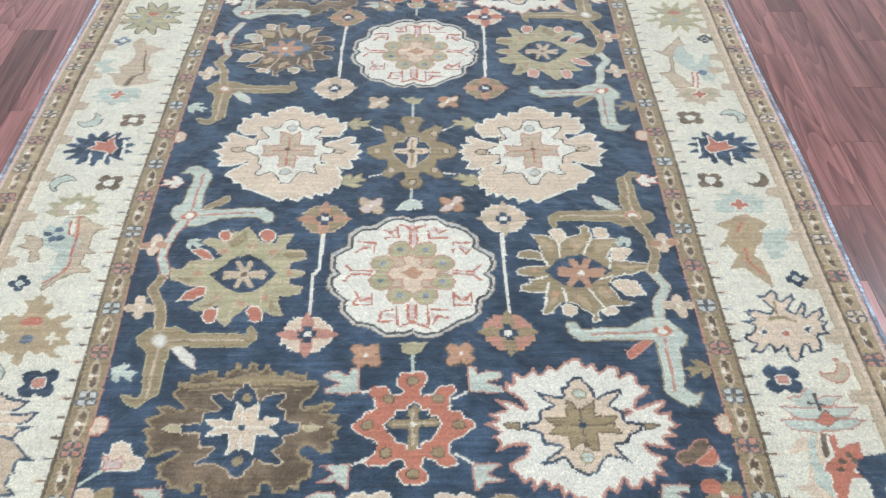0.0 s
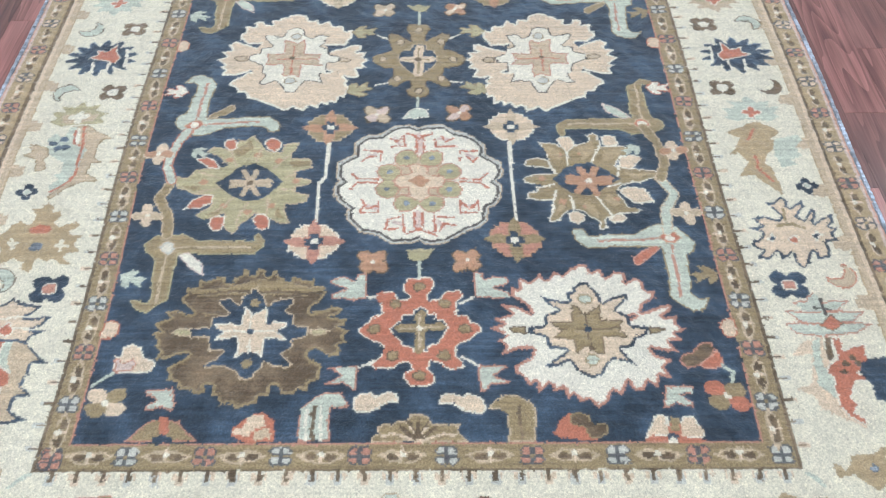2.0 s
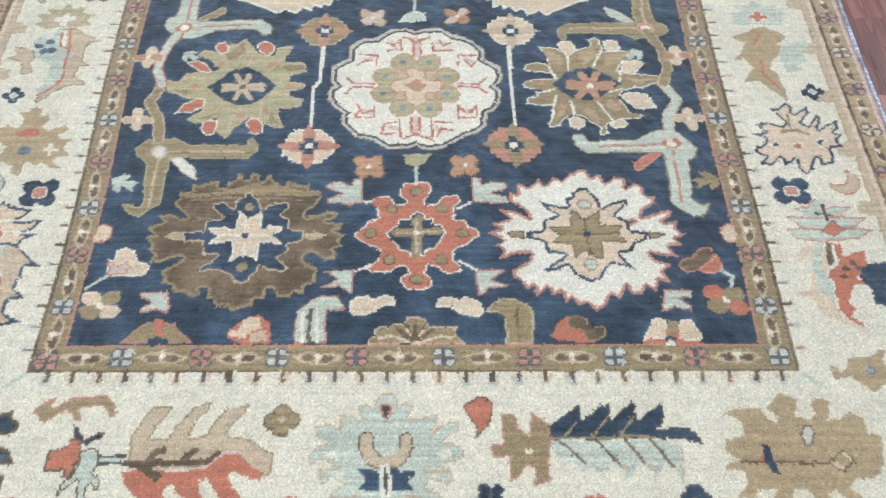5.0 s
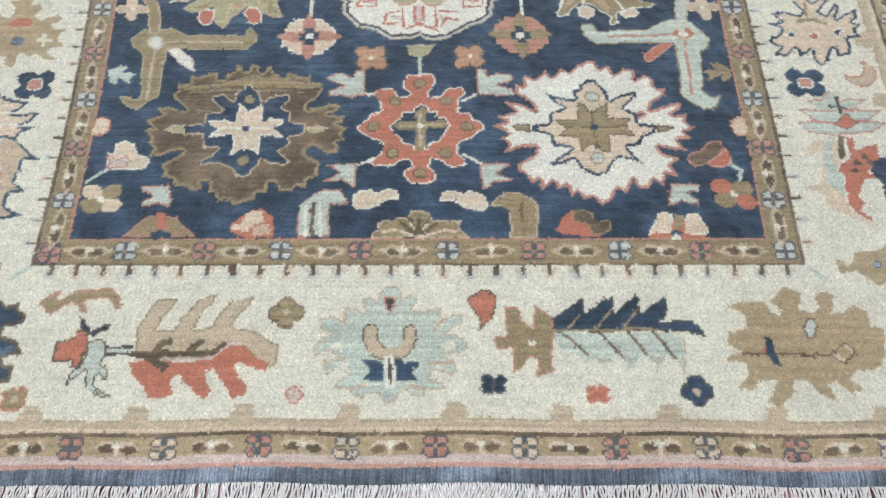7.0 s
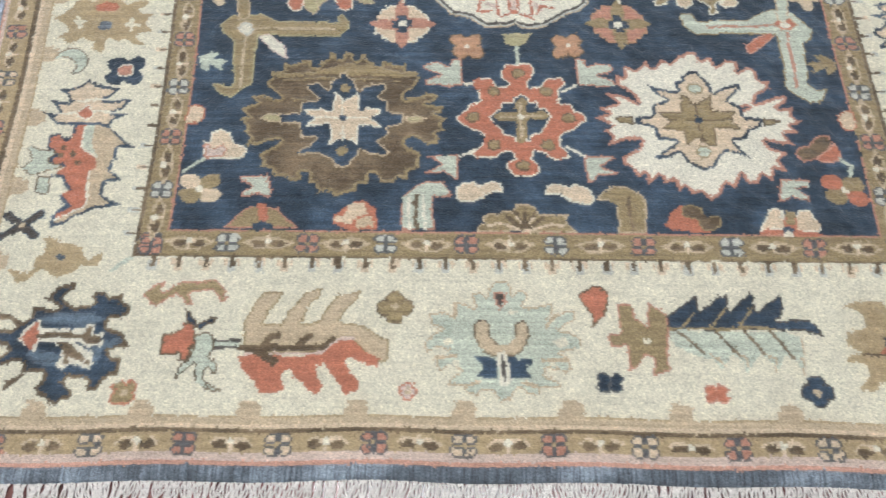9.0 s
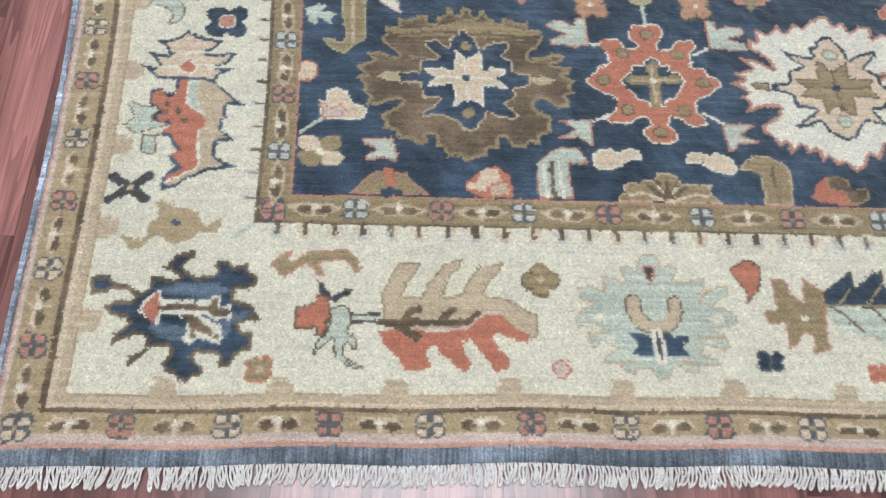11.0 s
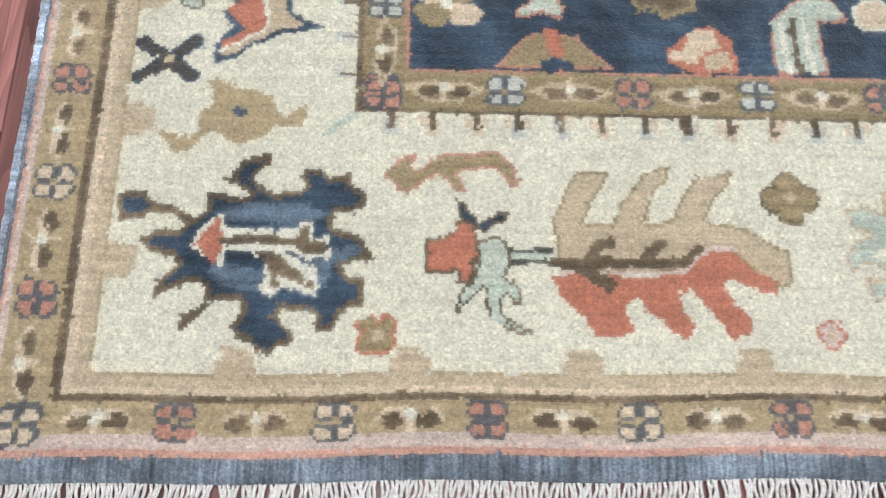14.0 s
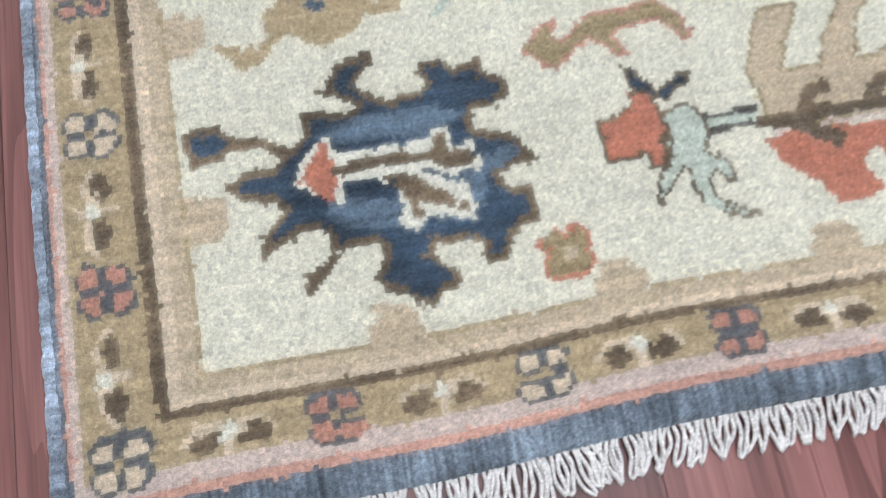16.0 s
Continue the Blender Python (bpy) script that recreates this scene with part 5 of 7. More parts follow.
for v0, v1, bv, sy, c in ((12.4, 16.6, 18.0, 1, "green"), (63.2, 60.0, 57.6, -1, "pale"), (91.0, 96, 97.8, 1, "green"), (140.4, 144, 146, 1, "green")):
    stem([(0.3, v0), (0.3, v1)], "pale", 0.6)
    bud(0.3, bv, sy, c)

olive_branch(-46.9, 19.9, fork="mist", twig="ivory")
pale_branch(47.6, 21.4, twig="rust", twig_edge="coral")
pale_branch(-46.6, 54.9, -1, -1)
olive_branch(47.4, 54.0, -1, -1)
olive_branch(-46.9, 103.1)
pale_branch(47.3, 101.3)
pale_branch(-47.3, 141.7, -1, -1)
olive_branch(47.6, 139.6, -1, -1, fork="mist", twig="tan")
for s, lo, hi in ((-1, "olive", "pale"), (1, "pale", "olive")):
    for d in (0.0, 82.4):
        vine(s * 48.6, [(s * 47.4, 23 + d), (s * 48.4, 29 + d), (s * 50.6, 33 + d), (s * 48.6, 37.5 + d)], lo, "")
        vine(s * 48.6, [(s * 48.6, 37.5 + d), (s * 50.4, 42 + d), (s * 49.4, 49 + d), (s * 47.6, 53 + d)], hi, "rust" if hi == "pale" else "")
        barb(s * 44.2, 46.0 + d, 30 if s > 0 else 150, "pale", "", 0.7)
        cross_bud(s * 52.4, 45.6 + d, "peach", "clay", 0)
        cross_bud(s * 52.2, 28.0 + d, "peach", "tan", 0)
        barb(s * 52.4, 12.4 + d, 20 if s > 0 else 160, "olive" if s > 0 else "pale", "", 0.9)
        barb(s * 52.4, 66.0 + d, 180 if s > 0 else 0, "ivory", "rust", 0.8)
        half = Motif("edge_bud", s * 54.2, 0.6 + d, 3)
        half.put("bud", "peach", oval(half.x, half.y, 0, 0, 1.4, 1.9) & (half.x * s < 1.0), "rust")

pale_heart(-48.7, -5.7)
dark_heart(48.5, -5.6)
stem([(-51.5, -8.0), (-54.6, -10.5)], "pale", 0.6)
stem([(51.5, -7.0), (53.0, -8.6), (52.6, -10.4)], "pale", 0.6)
quad_bud(-51.4, -13.6, "peach", "olive")
quad_bud(51.2, -13.0, "rust", "olive")
field_barb(-42.5, -13.3)
field_barb(43.1, -13.2, -1)
olive_half_palmette(-40.9, -19.1)
peach_half_palmette(41.5, -19)
rust_heart(-26.4, -18.6)
brown_heart(26.8, -18.5)
pale_hook(-16.1, -16.9)
olive_hook(16.9, -17.1)
s_leaf(-6.8, -14)
s_leaf(7.5, -14.2, -1)
crown_leaf(0.4, -18.7)


# ---- motifs of the border ----
def corner_blossom(u, v, sx=1, sy=1):
    m = Motif("corner_blossom", u, v, 17, "navy blossom with an arrow, outlined in brown", sx=sx, sy=sy, wobble=0.1)
    x, y = m.x, m.y
    m.cut("blossom", "navy", poly(x, y, [(-6.2, 5.4), (-5, 5.6), (-3.9, 5.1), (-2, 5.1), (-3.1, 6), (-4.9, 6.9), (-4, 7.2), (-3.3, 8.2), (-2.1, 9), (-0.1, 9.4), (-0.2, 8.5), (-1.3, 7.6), (-2, 6.9), (-1, 6), (-0, 5.6), (2.4, 5.8), (2.9, 6.3), (2.3, 7.2), (2.8, 7.9), (4.5, 7.9), (5.1, 7.1), (6.1, 7.3), (7.2, 7.4), (7.2, 6.3), (8, 6), (8.7, 5), (8.5, 4.1), (7, 3.6), (5.7, 3.6), (5.6, 2.9), (5.8, 2), (7.1, 1.8), (8.2, 1.4), (9, 0.3), (9.4, -0.7), (7.9, -0.8), (7, -1.3), (-1.8, -1.3), (-8.1, -0.2), (-7.6, 2.3), (-8.2, 3.1), (-6.6, 3.2), (-6, 3.8)]) | poly(x, y, [(6.6, -0.6), (6.7, -1.9), (7.3, -2.4), (8.4, -2.2), (8.8, -4.9), (7.5, -5.1), (6.6, -5.7), (6.6, -6.3), (5.8, -7.3), (4.6, -7.2), (4.4, -6.3), (4.7, -5.6), (3.5, -5.1), (1.6, -5), (1.4, -5.6), (2.1, -6.4), (2.7, -7.2), (2.5, -8), (1.3, -8.1), (0.4, -9.1), (-0.7, -8.8), (-0.9, -8.1), (-2.1, -7.8), (-2.8, -6.9), (-2.3, -6), (-1.8, -5.4), (-2.1, -4.5), (-4.5, -4.5), (-5.6, -5.8), (-6.7, -6.7), (-7.5, -7.2), (-7.5, -5.8), (-6, -5.1), (-5.2, -4.2), (-5.7, -2.7), (-7.2, -2.7), (-8.3, -3.4), (-9.8, -4.4), (-9.9, -3.4), (-9.4, -2.4), (-8.3, -1.4), (-8.4, -0.6), (-7.1, 2.4)]) | poly(x, y, [(-6.3, 0.5), (-8.4, -0.6), (-10.6, -0.3), (-11.7, 0.7), (-10.8, 1.4), (-9.9, 1.9), (-8.3, 1.8), (-7.6, 2.3)]) | poly(x, y, [(-6.5, 2.1), (-8.1, 2.9), (-8.8, 3.6), (-10.4, 3.3), (-11.3, 3.5), (-11.4, 2.6), (-13.8, 2.6), (-14.2, 5.3), (-11.7, 5.4), (-11.2, 4.4), (-8.6, 4.1), (-6.9, 3.2)]), "brown", 2)
    m.put("fade", "slate", poly(x, y, [(-5.4, 3.5), (-2.3, 4.5), (2.8, 4.6), (5.4, 3.6), (2.9, 2.6), (-2.1, 2.6), (-4, 2.8)]) | poly(x, y, [(8.1, 0.7), (8.5, -0.3), (5.7, -1.3), (5.2, -3.2), (2.7, -2.2), (3.2, -0.9), (7.5, 0.7)]) | poly(x, y, [(-4.9, -0.7), (-0.5, -1.9), (-0.9, -3.8), (-4.1, -3.2), (-5.4, -1.7)]))
    m.put("arrow", "ivory", poly(x, y, [(-7.2, 0.7), (-6.2, 2.1), (-4.4, 3.7), (-3.6, 1.1), (-3.9, -0.2), (-4.1, -1.6), (-5.2, -0.9)]) | line(x, y, [(-4.2, 1), (2.4, 1.3)], 1.9) | poly(x, y, [(1.3, 1), (2.4, 2), (2.9, 2.9), (4, 3), (4.2, 1.4), (5.4, 1.5), (5.7, -0.5), (3.2, -0.7)]) | poly(x, y, [(-1.8, 0.1), (1.2, 0.3), (3.3, -1.1), (4.5, -1.3), (4.5, -4.1), (3.4, -3.7), (2.2, -3), (1.5, -3), (0.9, -3.9), (-0.8, -3.7), (-0.2, -2.2), (-0.5, -1)]))
    m.put("arrow_head", "rust", poly(x, y, [(-6.8, 0.7), (-5.7, 2), (-4.6, 3), (-4.1, 1.1), (-4.6, -1.1), (-5.4, -0.5)]))
    m.put("arrow_shaft", "brown", line(x, y, [(-4.2, 1), (2.4, 1.2)], .7) | poly(x, y, [(1.9, 1), (2.6, 1.7), (3.1, 2.4), (3.6, 2.6), (3.7, 1.1), (5.1, 1.1), (5.2, -0.1), (3.3, -0.2)]) | poly(x, y, [(-1.2, -0), (0.6, 0.1), (2.6, -1.6), (4.1, -2.7), (4.1, -3.4), (2.2, -2.5), (0.9, -1.9), (1.1, -3.3), (0.1, -3.3), (0.3, -2)]))


def wing_leaf(u, v, sx=1, sy=1):
    m = Motif("wing_leaf", u, v, 10, "", sx=sx, sy=sy, wobble=0.1)
    x, y = m.x, m.y
    m.cut("wing", "olive", poly(x, y, [(-6.6, -0.5), (-5.4, 0.7), (-4.8, 1.4), (-3.5, 1.4), (-3.7, 0.6), (-3.6, -0.1), (-2.8, 0.2), (-1.8, 1.2), (-0.9, 1.9), (0.6, 2.1), (4.1, 2.2), (5.2, 1.3), (5.9, 0.4), (6.4, -1.5), (5.8, -1.6), (5, -0.7), (4.1, 0.2), (2.6, 0.3), (0.6, 0), (0.9, -0.9), (1.7, -1.8), (0.6, -2), (-0.3, -0.9), (-1.2, -0.2), (-2.6, -1.1), (-3.9, -2.4), (-4.8, -2), (-5.4, -1.1)]), "rose", 1)


def trumpet_blossom(u, v, sx=1, sy=1):
    m = Motif("trumpet_blossom", u, v, 12, "", sx=sx, sy=sy, wobble=0.1)
    x, y = m.x, m.y
    m.cut("cup", "rust", poly(x, y, [(-4.2, 1.9), (-1.4, 2.4), (-1.2, 3.3), (-0.8, 3.9), (0.5, 3.4), (0.8, 1.3), (0.1, -1.6), (-0.5, -2.6), (-1.2, -2), (-1.1, -1.2), (-4.3, -1.4)]), "brown", 1)
    m.cut("petal", "pale", poly(x, y, [(0.5, 1.3), (2, 2.2), (3.2, 1.9), (3.7, 1), (3.5, -0.6), (3, -1.6), (4.1, -2), (4.5, -2.5), (4.7, -3.9), (3.9, -3.9), (3.3, -3.2), (2.8, -3.5), (2.7, -4.8), (3.8, -5.6), (5, -6.2), (6.1, -6.4), (5, -6.8), (3.1, -6.5), (2, -5.5), (1.5, -4.6), (1.4, -2.6), (0.3, -3.6), (-0.6, -4.5), (-1.1, -5.3), (-1.2, -4.2), (-0.8, -2.9), (0.1, -2), (0.6, -0.6)]), "brown", 1)
    m.cut("horn", "navy", poly(x, y, [(-1.2, 5.4), (-0.6, 5.4), (0.1, 4.4), (1, 3.4), (2, 3.9), (3, 4.8), (3.7, 4.7), (3.4, 3.8), (2.3, 3.1), (1.5, 2.3), (0.7, 2.7), (-0.2, 3.3), (-0.9, 3.9)]), "brown", 1)
    m.put("stalk", "dark", line(x, y, [(3.8, 0.9), (7.5, 1.1)], .55) | line(x, y, [(3.8, -0.1), (7.5, 0.1)], .55))
    m.put("stalk_core", "pale", line(x, y, [(3.8, 0.4), (7.5, 0.5)], .7))


def great_leaf(u, v, sx=1, sy=1):
    m = Motif("great_leaf", u, v, 17, "tan and rust fingered leaf", sx=sx, sy=sy, wobble=0.1)
    x, y = m.x, m.y
    m.cut("upper_leaf", "tan", poly(x, y, [(-9.8, -1.8), (-9.9, 0.9), (-10, 3.1), (-9.2, 5), (-8.6, 6.3), (-7.6, 8.1), (-4.6, 8.1), (-5.1, 6.8), (-5.5, 5.9), (-6.2, 5), (-7.1, 2.9), (-4.2, 3), (-3.5, 5), (-2.2, 6.8), (-1.2, 8.3), (1.3, 8.8), (0.8, 7.3), (-0.3, 6.3), (-1, 4.1), (-1.5, 2.9), (1.2, 3.3), (1.9, 5), (3.3, 7.3), (4.5, 8.1), (6.9, 8.4), (6.6, 6.9), (5.2, 5.4), (4.2, 3.1), (6.8, 2.9), (8.1, 2.7), (9.5, 1.4), (11.4, 0.2), (11.6, -2.8), (10.7, -3.4), (9.4, -2.3), (8, -1.2), (6.2, 0.4), (4.5, 0.4), (3.3, -0), (2.2, -1.2), (-0.2, -1.5)]), "olive", 1)
    m.put("lower_leaf", "rust", poly(x, y, [(-10.3, -2), (-7.6, -1.8), (-5.1, -2), (1.9, -1.8), (3, -0.5), (4.5, 0.3), (6.2, 0.3), (8, -1.2), (10.5, -2.7), (9.9, -3.7), (8.7, -3.5), (7.4, -2.9), (6.1, -2.3), (5.3, -2.8), (6.3, -4.5), (7.4, -5.8), (7.1, -7.2), (5.5, -7.8), (4.7, -6.6), (3.6, -5.3), (2.5, -3.3), (1.3, -3.8), (1.5, -5.3), (2.3, -6.6), (1.9, -7.9), (1, -7.6), (-0.8, -6.2), (-2.4, -3.9), (-3.3, -4.1), (-3.8, -5.2), (-3.2, -6.9), (-4.3, -7.5), (-6.7, -7.4), (-7.8, -5.6), (-9.4, -3.9)]))
    m.put("lower_edge", "pink", line(x, y, [(-9.3, -1.7), (1.9, -1.5), (3.1, -0.3), (4.5, 0.6), (6.2, 0.6)], .4))
    m.put("rib", "brown", line(x, y, [(-10.2, -0.7), (-4.5, -0.7), (2.2, -0.7), (3.2, 0.5)], .9) | line(x, y, [(-6.8, -0.6), (-6, 0.8), (-4.8, 1.1)], 1.1) | line(x, y, [(-1.8, -0.6), (-0.9, 0.7), (-0.2, 1.2)], 1.1) | line(x, y, [(-7.6, -1.1), (-6.1, -2.2), (-4.9, -2.9)], 1.3))


def pale_blossom(u, v, sx=1, sy=1):
    m = Motif("pale_blossom", u, v, 17, "pale blue blossom with tan edges", sx=sx, sy=sy, wobble=0.1)
    x, y = m.x, m.y
    m.cut("blossom", "pale", poly(x, y, [(-1.8, 9.6), (-1, 10.9), (0.7, 11), (1.6, 9.6), (1.5, 8.1), (2.5, 9.3), (4.1, 9.1), (3.9, 7.8), (3, 6.7), (5.1, 6.8), (7.5, 7.4), (7.6, 5.9), (6.8, 4.9), (9, 6), (10.7, 6.2), (10.6, 4.4), (9, 3.8), (8.1, 3.1), (9.8, 2.7), (11.4, 1.4), (11.3, 0.1), (9.8, -0.1), (8.1, -0.5), (9.4, -1.4), (9.8, -3.2), (8.5, -3.4), (6.1, -2.7), (5.7, -4), (7.8, -4.9), (8.2, -5.8), (5.3, -5.8)]) | poly(x, y, [(5.3, -5.8), (4.9, -7.1), (3.3, -7), (2.6, -5.8), (1.6, -6.1), (0.9, -7.8), (-0.6, -7.8), (-1.6, -6.1), (-3.2, -6.1), (-3.6, -7.2), (-5.3, -6.6), (-5.8, -5.6), (-8.3, -5.6), (-7.4, -4.4), (-5.8, -3.5), (-7.9, -2.3), (-9.5, -3.8), (-9.5, -1.4), (-7.6, -0.5), (-9.3, 0.3), (-11, -0.8), (-11.5, 0.7), (-10.3, 2.1), (-8.7, 3.1), (-10.4, 3.8), (-11, 5.4), (-8.8, 5.9), (-7.1, 4.9), (-6.9, 7.3), (-5.1, 6.8), (-3.8, 6.2), (-4.4, 8.7), (-3.1, 9.2), (-2.1, 8.1), (-1.8, 9.6), (6.4, 2.2)]), "tan", 1)
    m.put("faded_patch", "cream", poly(x, y, [(-8.9, 1.1), (-7.7, 1.7), (-6.9, 0.8), (-8.1, 0.4)]) | poly(x, y, [(7.3, 1.3), (9, 2), (9.8, 0.9), (8.5, 0.2)]) | poly(x, y, [(5.6, -1.8), (7.7, -1.6), (7.3, -2.6)]) | poly(x, y, [(-8.2, -2.4), (-6.3, -1.8), (-6.2, -2.9)]) | poly(x, y, [(0.5, 5.9), (1.3, 6.3), (2.3, 5.9), (1.3, 5.3)]))
    m.put("fold", "tan", line(x, y, [(-7.1, 4.9), (-7, 6.9)], .5) | line(x, y, [(-9.6, -1.4), (-6.7, -1.2)], .5) | line(x, y, [(7.7, 5.4), (6.4, 3.6)], .5) | line(x, y, [(5.6, -1.8), (9.4, -1.6)], .5) | line(x, y, [(-3.3, -4.8), (-5.5, -5.7)], .5) | line(x, y, [(2.6, -5.2), (4.9, -5.7)], .5))
    m.cut("horseshoe", "tan", line(x, y, [(-3.1, 3.5), (-2.9, 1.8), (-1.8, 0.4), (0, -0.3), (1.9, 0.2), (2.9, 1.8), (2.8, 3.2)], 2.3), "brown", 1)
    m.put("leaf", "navy", poly(x, y, [(-4.5, -1.2), (-1.1, -1.2), (-1, -4.4), (-4, -4.2), (-3.3, -3.2), (-2.9, -2.6), (-3.4, -1.9)]) | poly(x, y, [(0.7, -1.2), (4.5, -1.7), (3.7, -2.7), (3.2, -3.1), (4, -4.5), (1.6, -4.5), (0.8, -4.8)]))
    m.put("stalk", "ivory", line(x, y, [(-0.1, -1.1), (0.1, -4.8)], 1.6))
    m.put("stalk_line", "dark", line(x, y, [(-0.1, -1.1), (0.1, -4.9)], .5))
    m.cut("bud", "dark", poly(x, y, [(-1.1, 9.2), (0.5, 9.3), (0.8, 7.3), (0, 6.5), (-0.9, 7.2)]), "rose", 1)


def heart_bud(u, v, sx=1, sy=1):
    m = Motif("border_flower", u, v, 5, "", sx=sx, sy=sy, wobble=0.1)
    x, y = m.x, m.y
    m.cut("petal", "rust", poly(x, y, [(-2.3, 1.7), (-0.8, 2.5), (0, 3.2), (1.3, 3.2), (2.2, 2.2), (2.2, 0.8), (1.5, -1.6), (0.5, -2.5), (-0.1, -3.6), (-0.7, -3.6), (-0.7, -1.6), (-1.5, -0.2)]), "brown", 1)


def feather_leaf(u, v, sx=1, sy=1):
    m = Motif("feather_leaf", u, v, 20, "feathered leaf, navy above and pale blue below", sx=sx, sy=sy, wobble=0.1)
    x, y = m.x, m.y
    m.put("lower_leaf", "pale", poly(x, y, [(-7.2, 0.5), (10.1, 0.6), (11.6, -0.1), (11.3, -5.8), (10.7, -4.1), (9.2, -2.8), (7.4, -5.7), (7, -4.2), (5.5, -2.9), (3.3, -5.7), (2.9, -4.2), (1.4, -2.9), (-0.3, -5.2), (-1.5, -3.7), (-2.8, -3.7), (-5.2, -2.7), (-6, -2), (-7.1, -1.1)]))
    m.put("fringe", "tan", line(x, y, [(-0.3, -5.2), (-0.2, -4.2), (-1.9, -2.8)], .3) | line(x, y, [(3.3, -5.7), (3.5, -3.7), (1.8, -2.7)], .3) | line(x, y, [(7.4, -5.7), (7.6, -3.7), (6, -2.7)], .3) | line(x, y, [(11.3, -5.8), (11.8, -0.6)], .3))
    m.cut("upper_leaf", "navy", poly(x, y, [(-7.2, 2.9), (-5.6, 4), (-3.6, 5.5), (-2.4, 6.4), (-2.5, 3.8), (-0.9, 4.8), (0.9, 6.3), (2.1, 6.5), (2, 3.8), (3.8, 5.3), (5.8, 6.9), (6.1, 6.3), (5.8, 3.4), (8.1, 5.4), (9.9, 6.7), (10.3, 5.8), (9.7, 2.9), (8.6, 2.5), (13.6, 2.5), (14.8, 1.3), (15.4, -0.3), (13.8, 0.4), (11.8, 0.9), (-7.1, 0.6)]), "dark", 1)
    m.put("barb", "olive", line(x, y, [(-4.9, 1.2), (-3.1, 3.4)], .35) | line(x, y, [(-0.7, 1.2), (1.4, 4.2)], .35) | line(x, y, [(3.4, 1.2), (5.4, 4.2)], .35) | line(x, y, [(-7, 0.9), (8.4, 1.1)], .35))
    m.put("spine", "brown", line(x, y, [(-6.2, 0.7), (-2.6, -2.9)], .5) | line(x, y, [(-0.4, 0.7), (2.4, -3)], .5) | line(x, y, [(3.9, 0.7), (6, -3)], .5) | line(x, y, [(7.7, 0.7), (10.2, -3.4)], .5))
    m.cut("calyx", "olive", poly(x, y, [(-14.4, 4.5), (-12.3, 4.6), (-11.9, 2.4), (-10.2, 1.1), (-10, 5.1), (-7.1, 3), (-7.3, -0.2), (-8, -2.9), (-7.6, -5.4), (-10, -6.4), (-10, -3.8), (-11, -3.4), (-12.3, -5.2), (-13.6, -6), (-13.5, -2.1), (-16, -2.1), (-16.1, -0.3), (-14.2, 0.1)]), "rose", 1)
    m.put("spot", "cream", oval(x, y, -10.7, -1.2, .6, .5))


def cloud_blossom(u, v, sx=1, sy=1):
    m = Motif("cloud_blossom", u, v, 19, "tan blossom with a ragged outline", sx=sx, sy=sy, wobble=0.1)
    x, y = m.x, m.y
    m.put("blossom", "khaki", poly(x, y, [(-11, 6), (-8.4, 7), (-5.4, 6.8), (-4.5, 4.9), (-3.1, 4), (-3.2, 5.4), (-4.4, 6.7), (-1.6, 9.2), (0.7, 8.2), (0.2, 6.8), (-0.6, 5.4), (1.8, 4.9), (2.8, 5.8), (2.4, 7.2), (3.7, 8.3), (5.3, 7.7), (5, 5.9), (4.2, 4.5), (6.4, 4.9), (7.9, 6.2), (9.8, 5.1), (10.1, 2.7), (11.8, 2.3), (11, -1.3), (9.1, -3.9), (6, -4.4), (4.8, -5.6), (6.7, -6.9), (4.9, -8.1), (3.9, -6.9), (2.9, -5.6), (1.5, -6.4), (2.4, -8.8), (0.1, -7.4), (-1.1, -5.6), (-3.1, -5.6), (-3.9, -8.1), (-6.3, -9.5), (-7.5, -8.6), (-5.2, -5.6), (-7.5, -5.2), (-9.4, -7.1), (-11.4, -6.8), (-7.7, -3.9), (-4.1, -2.2), (-3.3, 2.2)]) | poly(x, y, [(-11.4, -6.8), (-9.5, -4.8), (-9.9, -2.7), (-12.6, -3), (-11.8, -1.9), (-9.7, -1.4), (-11.6, -0.6), (-11.4, 1.6), (-8.2, 2.6), (-8.7, 4.9), (-11, 6), (-2.1, 4), (-1.5, 3.1), (-3, -4.7), (-7.6, -5.6)]))
    m.put("line", "brown", line(x, y, [(-9.9, -1.5), (3.3, -1.8)], .35))
    m.put("bead", "navy", poly(x, y, [(-6.2, 1.1), (-5.1, 0.8), (-5.1, -1.3), (-4.7, -3.6), (-5.6, -3.2), (-6.2, -1.9)]))
    m.put("bead", "rust", poly(x, y, [(-7.7, -1.4), (-6.3, -0.5), (-6.4, -1.5)]))
    m.cut("bead", "mist", poly(x, y, [(0.4, 4), (1.7, 4.2), (2.1, 2.7), (1.3, 1.1), (0.2, 0.8), (-0.1, 2.4)]), "brown", 1)
    m.cut("diamond", "peach", poly(x, y, [(5.4, 0.1), (6.8, -1.5), (4.5, -3.2), (2.7, -1.8)]), "brown", 1)
    m.put("diamond_ring", "khaki", oval(x, y, 4.9, -1.6, .9, .9))


